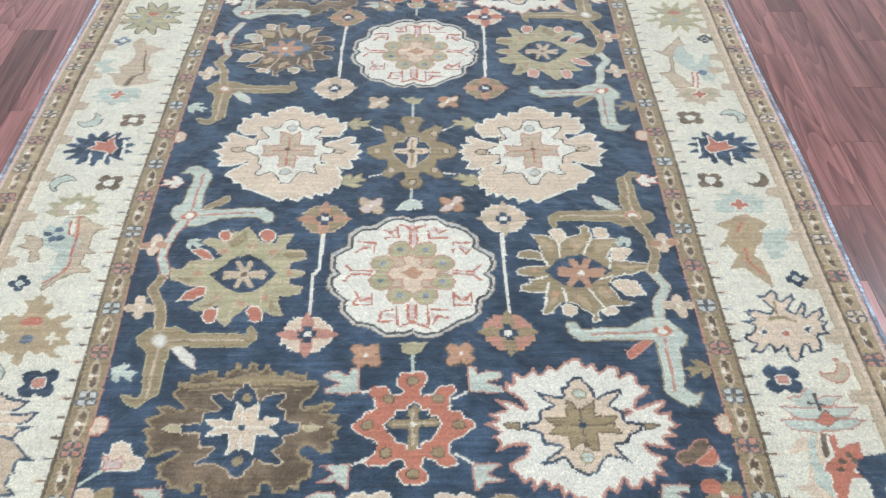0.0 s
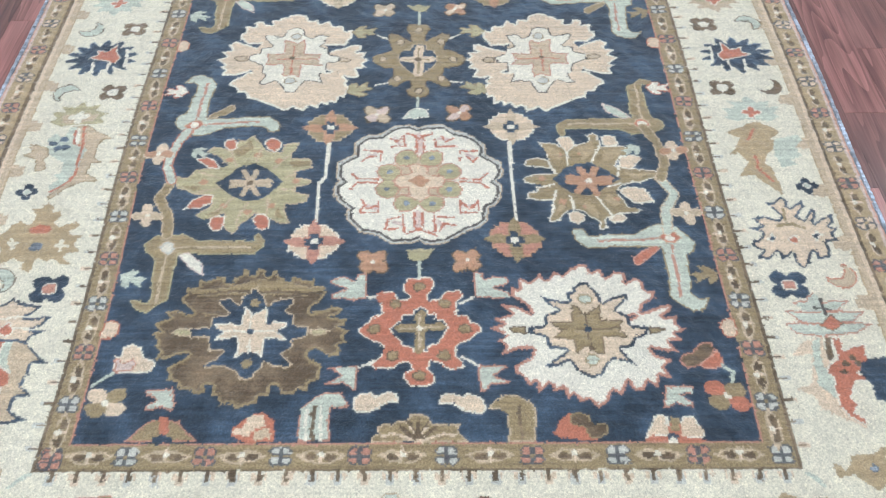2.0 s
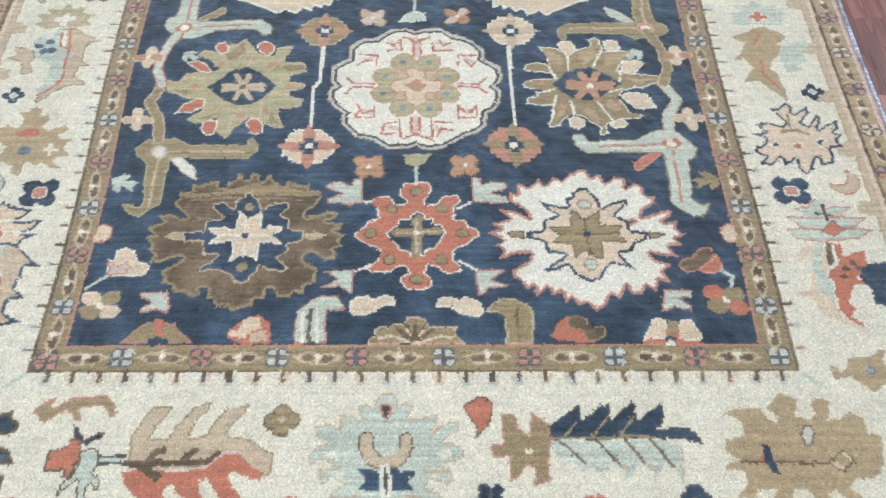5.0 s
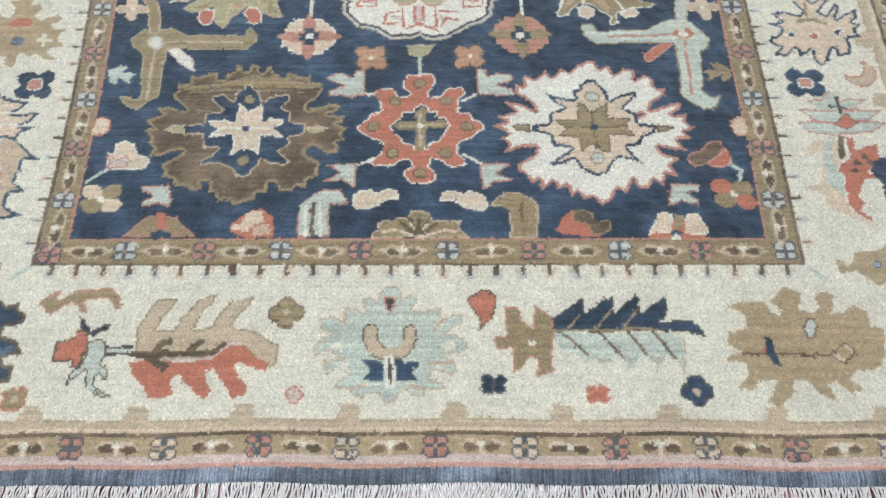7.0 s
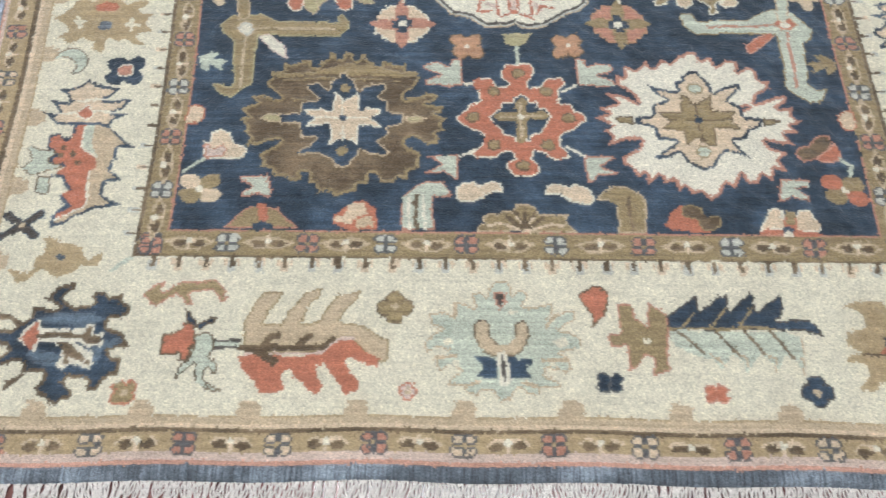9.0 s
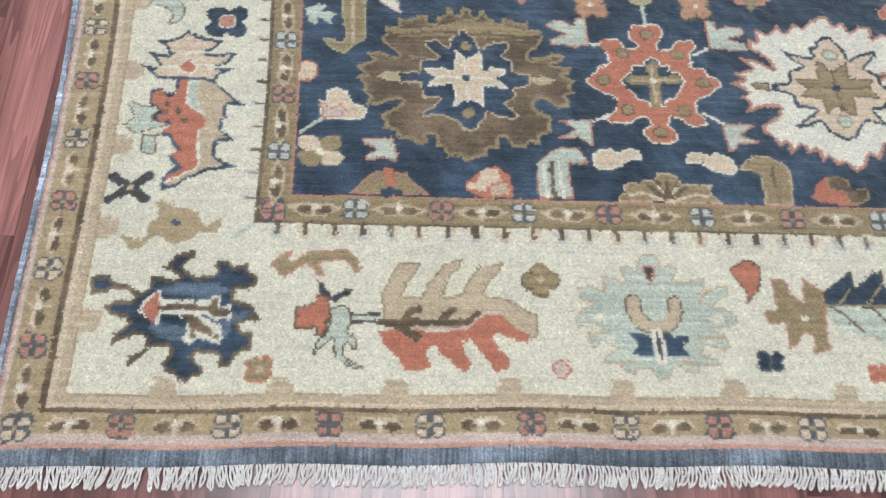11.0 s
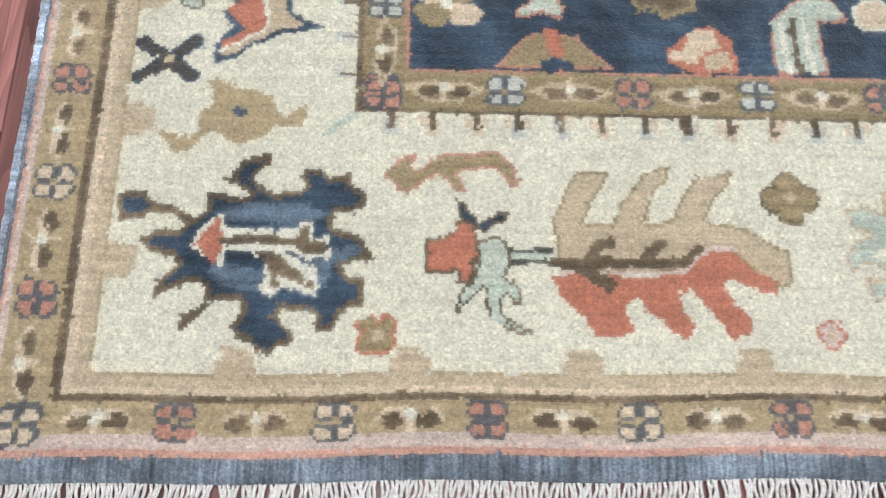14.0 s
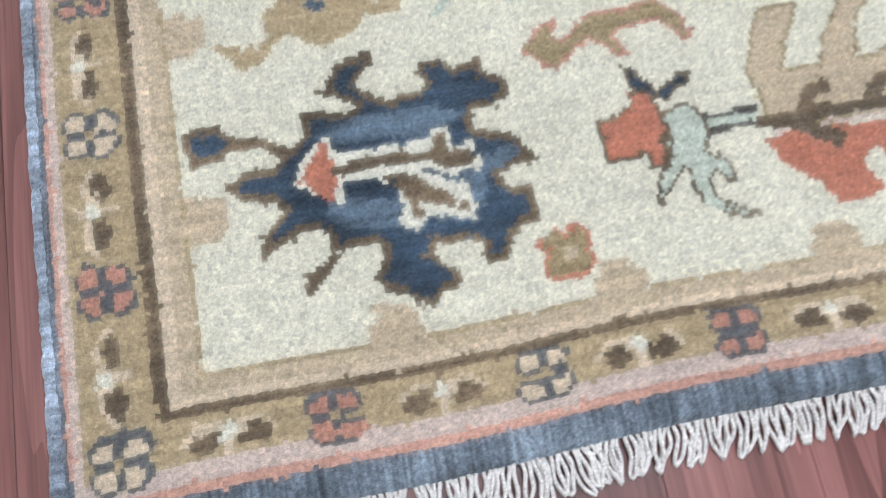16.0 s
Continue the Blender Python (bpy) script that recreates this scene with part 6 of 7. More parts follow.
def stag_leaf(u, v, sx=1, sy=1):
    m = Motif("notched_leaf", u, v, 15, "notched leaf in two colours", sx=sx, sy=sy, wobble=0.1)
    x, y = m.x, m.y
    m.cut("notched_half", "tan", poly(x, y, [(-1.4, 9.9), (1.4, 10), (3.4, 8.4), (5, 6.7), (7.2, 5.3), (4, 5.4), (3.7, 2.8), (3.6, 0.8), (4.6, 0.2), (6.2, -1), (3.1, -1), (3.1, -3.6), (4.2, -4.6), (6.4, -5.6), (4.3, -5.8), (2, -6.4), (-0, -7.8), (-1.9, -9.2), (-3.9, -9.9), (-4, -7.2), (-1.1, -4.4), (-0.1, 0.9)]), "navy", 2)
    m.put("toothed_half", "rust", poly(x, y, [(-3.8, 9.8), (-2.1, 9.9), (-1.8, 5.2), (0.6, 3.3), (0.9, 1.3), (0.1, 0.5), (0.5, -5.9), (-1.8, -7.5), (-3.6, -8.2), (-3.6, -7.1), (-1.8, -5.8), (-3.1, -5), (-3.5, -4.1), (-2.3, -2.9), (-3.5, -1.4), (-3.7, -0.3), (-5.5, -0.2), (-4, 1.7), (-6.7, 2.5), (-5.8, 4.1), (-7.3, 5.5), (-7.3, 7.5), (-6.1, 8), (-5, 6.9), (-4, 7.5)]))
    m.put("tooth_edge", "navy", line(x, y, [(-3.8, 9.8), (-3.9, 7.5), (-4.9, 6.7), (-6.1, 8), (-7.4, 7.4), (-7.4, 5.5), (-5.8, 4), (-6.8, 2.6), (-6, 2.1), (-4.1, 1.8)], .5) | line(x, y, [(-5.7, -0.2), (-3.7, -0.3), (-3.3, -1.5), (-2.3, -2.9)], .5) | line(x, y, [(-3.5, -4.1), (-2.9, -5), (-1.8, -6), (-3.6, -7.2), (-3.8, -9.7)], .5))
    m.put("strip", "pale", poly(x, y, [(-2.1, 9.7), (-0.4, 9.7), (-0.2, 5.8), (0.8, 3.6), (-0.3, 3.8), (-1.8, 5.2)]))
    m.put("seam", "ivory", line(x, y, [(-2.3, 9.3), (-1.9, 5.2), (0.8, 3.3)], .4) | line(x, y, [(0.3, 0.5), (0.7, -5.9), (-1.8, -7.5), (-3.6, -8.6)], .4))
    m.put("spot", "brown", oval(x, y, -4.8, 5.3, .6, .5) | oval(x, y, -5.2, 3.9, .6, .5) | oval(x, y, -3.2, 3.9, .6, .5) | oval(x, y, -2.1, 2.3, .6, .5))
    m.cut("blossom", "pale", poly(x, y, [(-10.9, 5.1), (-10.2, 5.6), (-9.2, 5.1), (-8.3, 4.6), (-6.9, 5), (-5.7, 4.3), (-6.8, 3.2), (-6.8, 2.5), (-4.7, 2), (-4.3, 1.5), (-5.9, 0.7), (-7.5, 0.3), (-8.9, -0.5), (-10.4, 0.5), (-11.5, 1.2), (-10.4, 1.8), (-9.7, 2.7)]), "brown", 1)
    m.cut("stub", "pale", poly(x, y, [(-8, -0.3), (-5.8, -0.2), (-5.6, -3.3), (-6.4, -3.9), (-8.1, -3.3)]), "brown", 1)


def navy_lotus(u, v, sx=1, sy=1):
    m = Motif("star_palmette", u, v, 13, "stacked lotus palmette edged in navy", sx=sx, sy=sy, wobble=0.1)
    x, y = m.x, m.y
    m.cut("leaf", "peach", poly(x, y, [(-7.7, -1.5), (-5.5, -2), (-4.8, -1.4), (-7, 1.2), (-3.6, 0.6), (-4, 2.2), (-5.5, 3.3), (-2.8, 3.8), (-0.9, 5.3), (0.9, 4.2), (5.1, 3.6), (3.7, 2.3), (2.7, 1.3), (1.9, 0.9), (7.1, 1.5), (5.6, -0.8), (3.6, -1.6), (6.9, -1.5), (4.9, -2.9), (3.9, -4.3), (-2.4, -4.1), (-4.8, -3.9), (-6.2, -2.8)]), "navy", 2)
    m.put("tier", "ivory", line(x, y, [(-5.7, -1.8), (-0.9, -1.4)], .4) | line(x, y, [(0.9, -1.3), (4.4, -1.4)], .4) | line(x, y, [(-3.2, 0.9), (2.1, 1.1)], .4))
    m.cut("cross", "rust", poly(x, y, [(-1.1, -0.8), (-0.7, -0), (0.1, 0), (0.4, -1), (1.3, -1.5), (1, -2.5), (0.1, -3.3), (-0.6, -3.1), (-1.6, -2.4), (-1.9, -1.4)]), "ivory", 1)


def pale_lotus(u, v, sx=1, sy=1):
    m = Motif("star_palmette", u, v, 13, "stacked pale lotus palmette edged in rust", sx=sx, sy=sy, wobble=0.1)
    x, y = m.x, m.y
    m.cut("leaf", "pale", poly(x, y, [(-1.9, 5), (-0.5, 5.8), (0.3, 5), (0.2, 3.7), (5.1, 3.7), (2.5, 1.5), (7.1, 1.6), (4.5, -0.9), (7.8, -1), (4.4, -3.5), (-3.4, -3.7), (-5.9, -3.4), (-7.5, -0.9), (-4.6, -0.9), (-6.9, 1.7), (-3.1, 1.5), (-5.1, 3.5), (-2.2, 4)]), "rose", 1)
    m.put("tier_line", "rose", line(x, y, [(-4.1, 1.5), (3.3, 1.5)], .4) | line(x, y, [(-5.1, -0.9), (5.1, -1)], .4))
    m.put("stalk", "dark", line(x, y, [(0.3, 4.2), (0.1, 1)], .7) | line(x, y, [(-1.3, 2.5), (1.5, 2)], .4))
    m.cut("cross", "rust", poly(x, y, [(1, 1), (2.8, -1.2), (0.6, -2.9), (-1.5, -1.2)]), "brown", 1)


def red_stag(u, v, sx=1, sy=1):
    m = Motif("notched_leaf", u, v, 17, "faded notched leaf with a rust half", sx=sx, sy=sy, wobble=0.1)
    x, y = m.x, m.y
    m.put("notched_half", "peach", poly(x, y, [(-0.1, 8.4), (-3.4, 7.5), (-6.5, 4.5), (-2.9, 4.7), (-4.3, -1.2), (-7.5, -1.8), (-4.4, -3.3), (-3.8, -5.9), (2.4, -9.3), (2.9, -8.3), (-1.1, -6), (-0.5, 0)]))
    m.put("strip", "pale", poly(x, y, [(-1.9, 7.7), (-0.5, 8.2), (-1.7, 2.8), (-0.5, 0), (-1, -3.8), (-3.2, -1.6), (-3, 2.8)]))
    m.cut("toothed_half", "rust", poly(x, y, [(1.3, 8.6), (3.2, 8.5), (2.9, 5.7), (4.5, 6.4), (6.9, 6.7), (6.5, 4.5), (7.2, 2.8), (6.1, 1.5), (3.6, 1.1), (6.2, -0.5), (3, -0.4), (2.1, -2.8), (1.3, -3.8), (2.5, -4.9), (1.1, -6.3), (2.8, -7.6), (2.5, -8.8), (0, -7.1), (-1, -4.9), (-0.5, 0), (-1.4, 1.1), (-1, 2.4), (1, 3.7)]), "ivory", 1)
    m.put("stub", "brown", poly(x, y, [(0.3, 8.4), (1.3, 8.4), (0.7, 4), (-0.3, 3.5)]))
    m.put("blossom", "navy", poly(x, y, [(5.1, 3.2), (7.7, 4), (10.3, 4.7), (12.5, 2.7), (11.5, -0.6), (8.4, -1.7), (7.2, -4.6), (5.3, -4.1), (5.8, -1.3), (4.7, -0), (3.9, 1.1)]))
    m.put("spot", "brown", oval(x, y, 1.6, 1.4, .7, .6) | oval(x, y, 2.4, 3, .7, .6) | oval(x, y, 3.9, 4.2, .7, .6) | oval(x, y, 4.5, 3, .7, .6))


def navy_edged_star(u, v, sx=1, sy=1):
    m = Motif("star_blossom", u, v, 13, "peach star blossom with a dashed navy edge", sx=sx, sy=sy, wobble=0.1)
    x, y = m.x, m.y
    m.cut("star", "peach", poly(x, y, [(-0.1, 9.9), (0.9, 8.8), (0.7, 6.6), (3.6, 9), (3.9, 7.3), (1.7, 4.5), (2.8, 3.7), (5.3, 7.1), (5.9, 5.8), (4.2, 2.7), (8.7, 5.3), (8.1, 2.8), (6.6, 1.7), (8.5, 1.4), (7.2, -0.1), (8.1, -1.9), (5.8, -2.2), (5.6, -4), (5, -5.8), (2.7, -6.2), (2.4, -4.1), (1, -6.3), (1.2, -7.1), (-0.3, -8.6), (-1.5, -7.4), (-1.6, -4.9), (-4.1, -6.5), (-4.1, -4.3), (-6.4, -6.2), (-8.4, -5.8), (-6.7, -4), (-8.7, -2.8), (-7.8, -1.2), (-6.9, -1.6), (-5.8, 0.6), (-8.7, 1.8), (-5.5, 2.2), (-7.1, 4.1), (-4.7, 4.8), (-2, 3.6), (-1.2, 4.7), (-3.4, 8.3), (-1.7, 8.4)]), "navy", 2)
    m.cut("cross", "navy", line(x, y, [(-5.2, -1), (-3.7, -1)], .7) | line(x, y, [(-4.2, -0.1), (-4.6, -1.8)], .7) | line(x, y, [(3.4, -0.3), (5.1, -0.3)], .7) | line(x, y, [(4.3, 0.5), (3.9, -1.3)], .7), "ivory", 1)
    m.put("patch", "olive", line(x, y, [(-0.2, 6.6), (-0.9, 2.6)], .6) | line(x, y, [(-2.6, 2), (-0.1, 2.6), (2.2, 1.7)], .8))
    m.cut("diamond", "rust", poly(x, y, [(0, -0.3), (1, -1.4), (-0.6, -2.8), (-1.6, -1.5)]), "ivory", 1)


def tan_star(u, v, sx=1, sy=1):
    m = Motif("star_blossom", u, v, 14, "tan ragged star blossom", sx=sx, sy=sy, wobble=0.1)
    x, y = m.x, m.y
    m.put("star", "khaki", poly(x, y, [(-4.1, 8.9), (-2.2, 8.6), (-1, 10.1), (0.4, 8.9), (0.3, 7.4), (1.7, 7.9), (2.2, 6.6), (1.3, 4.9), (2.5, 3.5), (3.6, 4.3), (5.6, 5.2), (6.5, 4), (4.6, 2.5), (5.2, 1.7), (7.8, 1.4), (6.4, 0.2), (6, -0.8), (7.6, -2.6), (6.7, -3.2), (5.1, -2.9), (5, -4), (6.6, -5.7), (5.4, -5.9), (3.2, -4.5), (1.8, -4.9), (0.1, -4.2), (-0.3, -5.9), (-0.6, -8), (-2.6, -6.9), (-2.1, -5.3), (-4.3, -4.2), (-6.5, -5.8), (-8.6, -4.1), (-7, -2.8), (-8, -1.3), (-10.1, 0.1), (-8.4, 1.5), (-7.3, 2.7), (-6.7, 4.4), (-5.7, 4.7), (-5.5, 5.6), (-3.9, 4.4), (-2.9, 5), (-2.6, 6.5)]))
    m.put("cross", "cream", line(x, y, [(-6.3, -0.5), (-4.8, -0.5)], .8) | line(x, y, [(-5.8, 0.3), (-5.4, -1.6)], .9) | line(x, y, [(2.8, -1.2), (4.8, -1.2)], .8) | line(x, y, [(3.6, -0), (3.9, -2.3)], .9))
    m.put("heart", "rust", oval(x, y, -0.9, 3, 2.2, 1.2))
    m.put("bead", "blue", oval(x, y, -0.9, -1.6, 1.2, 1.1))


def tailed_leaf(u, v, sx=1, sy=1):
    m = Motif("tailed_leaf", u, v, 16, "tan and pale blue tailed leaf", sx=sx, sy=sy, wobble=0.1)
    x, y = m.x, m.y
    m.cut("tail", "tan", poly(x, y, [(-2.4, 10.9), (0.8, 11.6), (4.5, 9), (7.8, 7.2), (5.5, 6.9), (4.7, 5.1), (5, 1), (7.3, -0.4), (4.7, -0.4), (4, -3.4), (7.2, -5.7), (4.7, -5.7), (1.8, -6.9), (-2.1, -10.7), (-2.5, -9.7), (1.4, -5)]), "olive", 1)
    m.put("body", "pale", poly(x, y, [(-2.4, 10.9), (-1, 10.9), (-0.3, 6.2), (2.6, 3.7), (1.6, -5), (-2.2, -8.2), (-2.7, -6.9), (-1.1, -5), (-2.6, -3.6), (-1.2, -2.7), (-1.2, 0), (-5.2, 2.5), (-6.7, 3.5), (-5.5, 5.2), (-6.3, 6.7), (-4.7, 8.8), (-2.5, 6.6)]))
    m.put("edge", "rust", line(x, y, [(0.7, 10.9), (1.4, 5.1), (1.7, -3.4), (1.2, -5.3), (-2.1, -8.5)], .5) | line(x, y, [(-1.1, 10.5), (-0.5, 5.9), (1.2, 4.8)], .4))
    m.put("seam", "ivory", line(x, y, [(-0.3, 10.2), (0.3, 5.9)], .8))
    m.cut("head", "tan", poly(x, y, [(-9.9, 6), (-8.1, 5.3), (-5.7, 4.2), (-4.7, 2.1), (-5.3, 0.7), (-4.4, -2), (-6.7, -2.9), (-7.1, 0.8), (-10.3, 2.2), (-8.7, 3.2)]), "olive", 1)
    m.put("spot", "slate", oval(x, y, -4.9, 5.6, .9, .8) | oval(x, y, -3.6, 4.2, .9, .8) | oval(x, y, -2, 4.5, .9, .8) | oval(x, y, -2.8, 7, .9, .8))


def spear_leaf(u, v, sx=1, sy=1):
    m = Motif("spear_leaf", u, v, 17, "ragged tapering leaf", sx=sx, sy=sy, wobble=0.1)
    x, y = m.x, m.y
    m.put("leaf", "khaki", poly(x, y, [(-4.5, 5.3), (-1, 7), (0.1, 7.7), (3.3, 9.2), (4.4, 7.7), (6.3, 6.6), (6.9, 5.2), (4.6, 3.4), (6.6, 2), (4.5, 0.3), (2.6, -1.7), (1.9, -3.7), (3.5, -5.4), (3.4, -8.3), (3.7, -13), (1.8, -10.8), (-0.9, -7.3), (-4.2, -7.9), (-2.7, -6.3), (-1.3, -3.4), (-2.6, -1), (-4.7, -1.3), (-2.6, 1), (-1.5, 3.8)]))
    m.put("rib", "rust", line(x, y, [(0.5, -1.7), (0.5, -5.3), (2.4, -8.9)], .6) | line(x, y, [(1.8, 6.6), (0.3, 3.5)], .5))
    m.put("frond", "pale", poly(x, y, [(5.4, 3.1), (10.6, 4.8), (11.3, 3), (9.4, 1), (9.8, -1.8), (7.4, -2.8), (8.4, -4.4), (5.2, -5.1), (4.5, -1.7)]))


def faded_tail(u, v, sx=1, sy=1):
    m = Motif("tailed_leaf", u, v, 16, "faded tan and pale blue leaf", sx=sx, sy=sy, wobble=0.1)
    x, y = m.x, m.y
    m.cut("tail", "tan", poly(x, y, [(-9, 9), (-6.2, 7.8), (-0.1, 15.3), (0.7, 11.2), (-0.9, 7.8), (-3.4, 5.5), (-4.2, -2.1), (-0.7, -8.9), (-5.6, -9.4), (-7.2, -4.2), (-8.6, -2.6), (-5.3, -1.6), (-4.5, 5.5)]), "olive", 1)
    m.put("body", "pale", poly(x, y, [(-0.1, 11.8), (0.5, 8.3), (1.8, 6.1), (1.7, 1.1), (4.9, 6.6), (6.3, 6), (5.5, 1), (7.2, -0.6), (4.7, -6.4), (1.9, -5.9), (1.7, -1.6), (-0.2, -1.1), (-3.3, 2.8), (-2.9, 7.8)]))
    m.put("head", "tan", poly(x, y, [(4.2, 0.5), (9.8, -0.6), (8, -2.2), (5.1, -3.3)]))
    m.put("spot", "slate", oval(x, y, 2.7, -2.2, 1.2, 1.1))
    m.put("edge", "rust", line(x, y, [(0.1, -2.2), (-1, -8.9)], .4) | line(x, y, [(1.3, -2.2), (0.1, -9)], .4))


def faded_spear(u, v, sx=1, sy=1):
    m = Motif("spear_leaf", u, v, 17, "faded ragged leaf", sx=sx, sy=sy, wobble=0.1)
    x, y = m.x, m.y
    m.put("leaf", "tan", poly(x, y, [(-3.4, 8.3), (-1.7, 11.2), (0.8, 7.1), (6.3, 5.3), (2.8, 2.5), (3, -2), (4.7, -4.2), (4.3, -9), (8.3, -10), (5.2, -11.6), (2.2, -12.1), (-0.2, -13.1), (-3, -12), (-4.3, -8.9), (-6.6, -6.8), (-3, -6.3), (-4.3, -3.5), (-2.3, -1.9), (-1.1, 1.4)]))
    m.put("rib", "brown", line(x, y, [(-0.4, -12.1), (0.7, -8.4)], 1.2) | line(x, y, [(0.7, -8.4), (3.4, -6.3)], .5) | line(x, y, [(0.9, 4.2), (2.8, -6.3)], .4))
    m.put("frond", "pale", poly(x, y, [(-11.6, -2.4), (-9.4, -0.8), (-5.3, 0.3), (-7.3, -3), (-4.4, -5.2), (-8.7, -7.8), (-8.1, -4.6)]))


def blue_blossom(u, v, sx=1, sy=1):
    m = Motif("blue_blossom", u, v, 10, "navy blossom with a rust centre", sx=sx, sy=sy, wobble=0.1)
    x, y = m.x, m.y
    m.cut("blossom", "navy", spiky(x, y, 8.4, 6.8, 14, 0.36, 0.5, 1.3) | oval(x, y, 0, 0, 5.4, 4.2), "slate", 1)
    m.cut("leaf", "rust", poly(x, y, [(-3.4, 0.1), (-1.1, 1.3), (-1.8, 3.1), (1, 2.2), (2.7, 5.2), (3.2, 1.7), (4.4, -0.1), (3.4, -2.2), (1.1, -1.3), (-0.6, -0.9)]), "ivory", 1)
    m.put("line", "ivory", line(x, y, [(-0.9, -5.5), (-1.4, -1.7)], .6) | line(x, y, [(2.1, -5.5), (2.3, -2.2)], .6) | line(x, y, [(5.9, -3.1), (5.3, 3)], .7))


def corner_leaf(u, v, sx=1, sy=1):
    m = Motif("quatrefoil", u, v, 13, "tan hooked corner leaf", sx=sx, sy=sy, wobble=0.1)
    x, y = m.x, m.y
    m.put("leaf", "khaki", poly(x, y, [(-3.4, 3.3), (-2.3, 3.6), (-0.5, 2.4), (1.6, 2.4), (3.1, 1.8), (3.5, 0.5), (4.5, -0.5), (5.1, 0.4), (6.3, 1), (6.2, -0.4), (5.8, -1.5), (4.3, -1.4), (3.2, -1), (2.7, -2.1), (1.3, -3), (0.3, -3.6), (-1, -2.9), (-2.4, -1.9), (-3.4, -2.9), (-4.2, -3.8), (-5.4, -4.4), (-6.8, -3.2), (-7.9, -2), (-6, -2.1), (-4.7, -2.5), (-3.7, -1.9), (-4, -0.6), (-3.6, 0.4), (-2.5, 0.9), (-2.3, 2.1)]))
    m.cut("eye", "blue", poly(x, y, [(-0.2, 0.7), (0.8, 0.1), (0.1, -0.8), (-0.9, -0)]), "slate", 1)


def tiny(u, v, kind, a, b="", r=2.0, turn=0):
    m = Motif("border_flower", u, v, r * 2 + 1, turn=turn, wobble=0.1)
    x, y = m.x, m.y
    if kind == "clover":
        m.put("petal", a, lobed(x, y, r, r, 4, 0.5), b, "outline", 2 if b == "rust" and r > 2 else 1)
        m.put("eye", "tan", oval(x, y, 0, 0, 0.5))
    elif kind == "cross":
        m.put("petal", a, line(x, y, [(-r, -r * 0.75), (r, r * 0.75)], 1.0) | line(x, y, [(-r, r * 0.75), (r, -r * 0.75)], 1.0), b)
        m.put("eye", "brown" if a == "navy" else "tan", oval(x, y, 0, 0, 0.45))
    elif kind == "block":
        m.put("petal", a, (oval(np.abs(x), np.abs(y), r * 0.75, r * 0.5, r * 0.62, r * 0.5)) | (np.abs(x) < r * 0.5) & (np.abs(y) < r * 0.4), b)
        m.put("eye", b, (np.abs(x) < 0.2) & (np.abs(y) < r * 0.5))
    elif kind == "square":
        m.put("petal", a, (oval(np.abs(x), np.abs(y), r * 0.6, r * 0.55, r * 0.62, r * 0.58) | ((np.abs(x) < r * 0.9) & (np.abs(y) < r * 0.8))))
        m.put("eye", b, (np.abs(x) < r * 0.36) & (np.abs(y) < r * 0.34), "ivory")
    elif kind == "moon":
        m.put("moon", a, oval(x, y, 0, 0, r) & ~oval(x, y, -r * 0.45, r * 0.45, r * 0.85), b)


def star_palm(u, v, a, b, c, edge, sx=1.0, sy=1.0):
    """A wide star of stacked leaves with a small cross."""
    m = Motif("star_palmette", u, v, 9, sx=sx, sy=sy)
    x, y = np.abs(m.x), m.y
    m.put("leaf", a, poly(x, y, [(0, 5.4), (1.4, 3.2), (4.4, 4.0), (3.2, 2.0), (6.2, 1.6), (4.6, -0.2), (6.0, -1.6), (3.0, -2.8), (0, -2.4)]), edge)
    m.put("leaf", b, poly(x, y, [(0.8, 1.0), (4.2, 0.8), (3.0, -1.6), (0.8, -1.8)]))
    if edge == "rust":
        m.put("tier_line", edge, line(x, y, [(0, 2.6), (4.6, 1.6)], 0.35) | line(x, y, [(0, -0.2), (5.0, -0.6)], 0.35))
        m.put("stalk", "dark", line(x, y, [(0, 4.6), (0, 1.6)], 0.7))
    m.put("cross", c, line(x, y, [(0, 1.3), (0, -1.3)], 1.0) | line(x, y, [(0, 0), (1.4, 0)], 1.0), "ivory")


def sun_star(u, v, body, edge, spots):
    m = Motif("star_blossom", u, v, 11.5, "star blossom of wool loops")
    x, y = m.x, m.y
    m.put("star", body, spiky(x, y, 8.8, 9.2, 12, 0.5, 0.5, 1.0) | oval(x, y, 0, 0, 5.6, 5.0), edge, n=2 if edge == "navy" else 1)
    m.put("patch", "olive" if edge == "navy" else "tan", poly(x, y, [(-2.2, 1.6), (2.4, 1.6), (0.2, 3.6)]))
    m.put("cross", spots, line(x, y, [(-5, 0.6), (-3.6, 0.6)], 0.6) | line(x, y, [(-4.3, 1.3), (-4.3, -0.1)], 0.6) | line(x, y, [(3.6, 0.6), (5, 0.6)], 0.6) | line(x, y, [(4.3, 1.3), (4.3, -0.1)], 0.6), "ivory")
    m.put("diamond", "rust", spiky(x, y, 1.6, 1.4, 4, 0.3, 0.5) if edge == "navy" else oval(x, y, 0, 2.4, 1.6, 1.0))
    if edge != "navy":
        m.put("bead", "blue", oval(x, y, -0.6, -1.8, 0.8, 0.7))


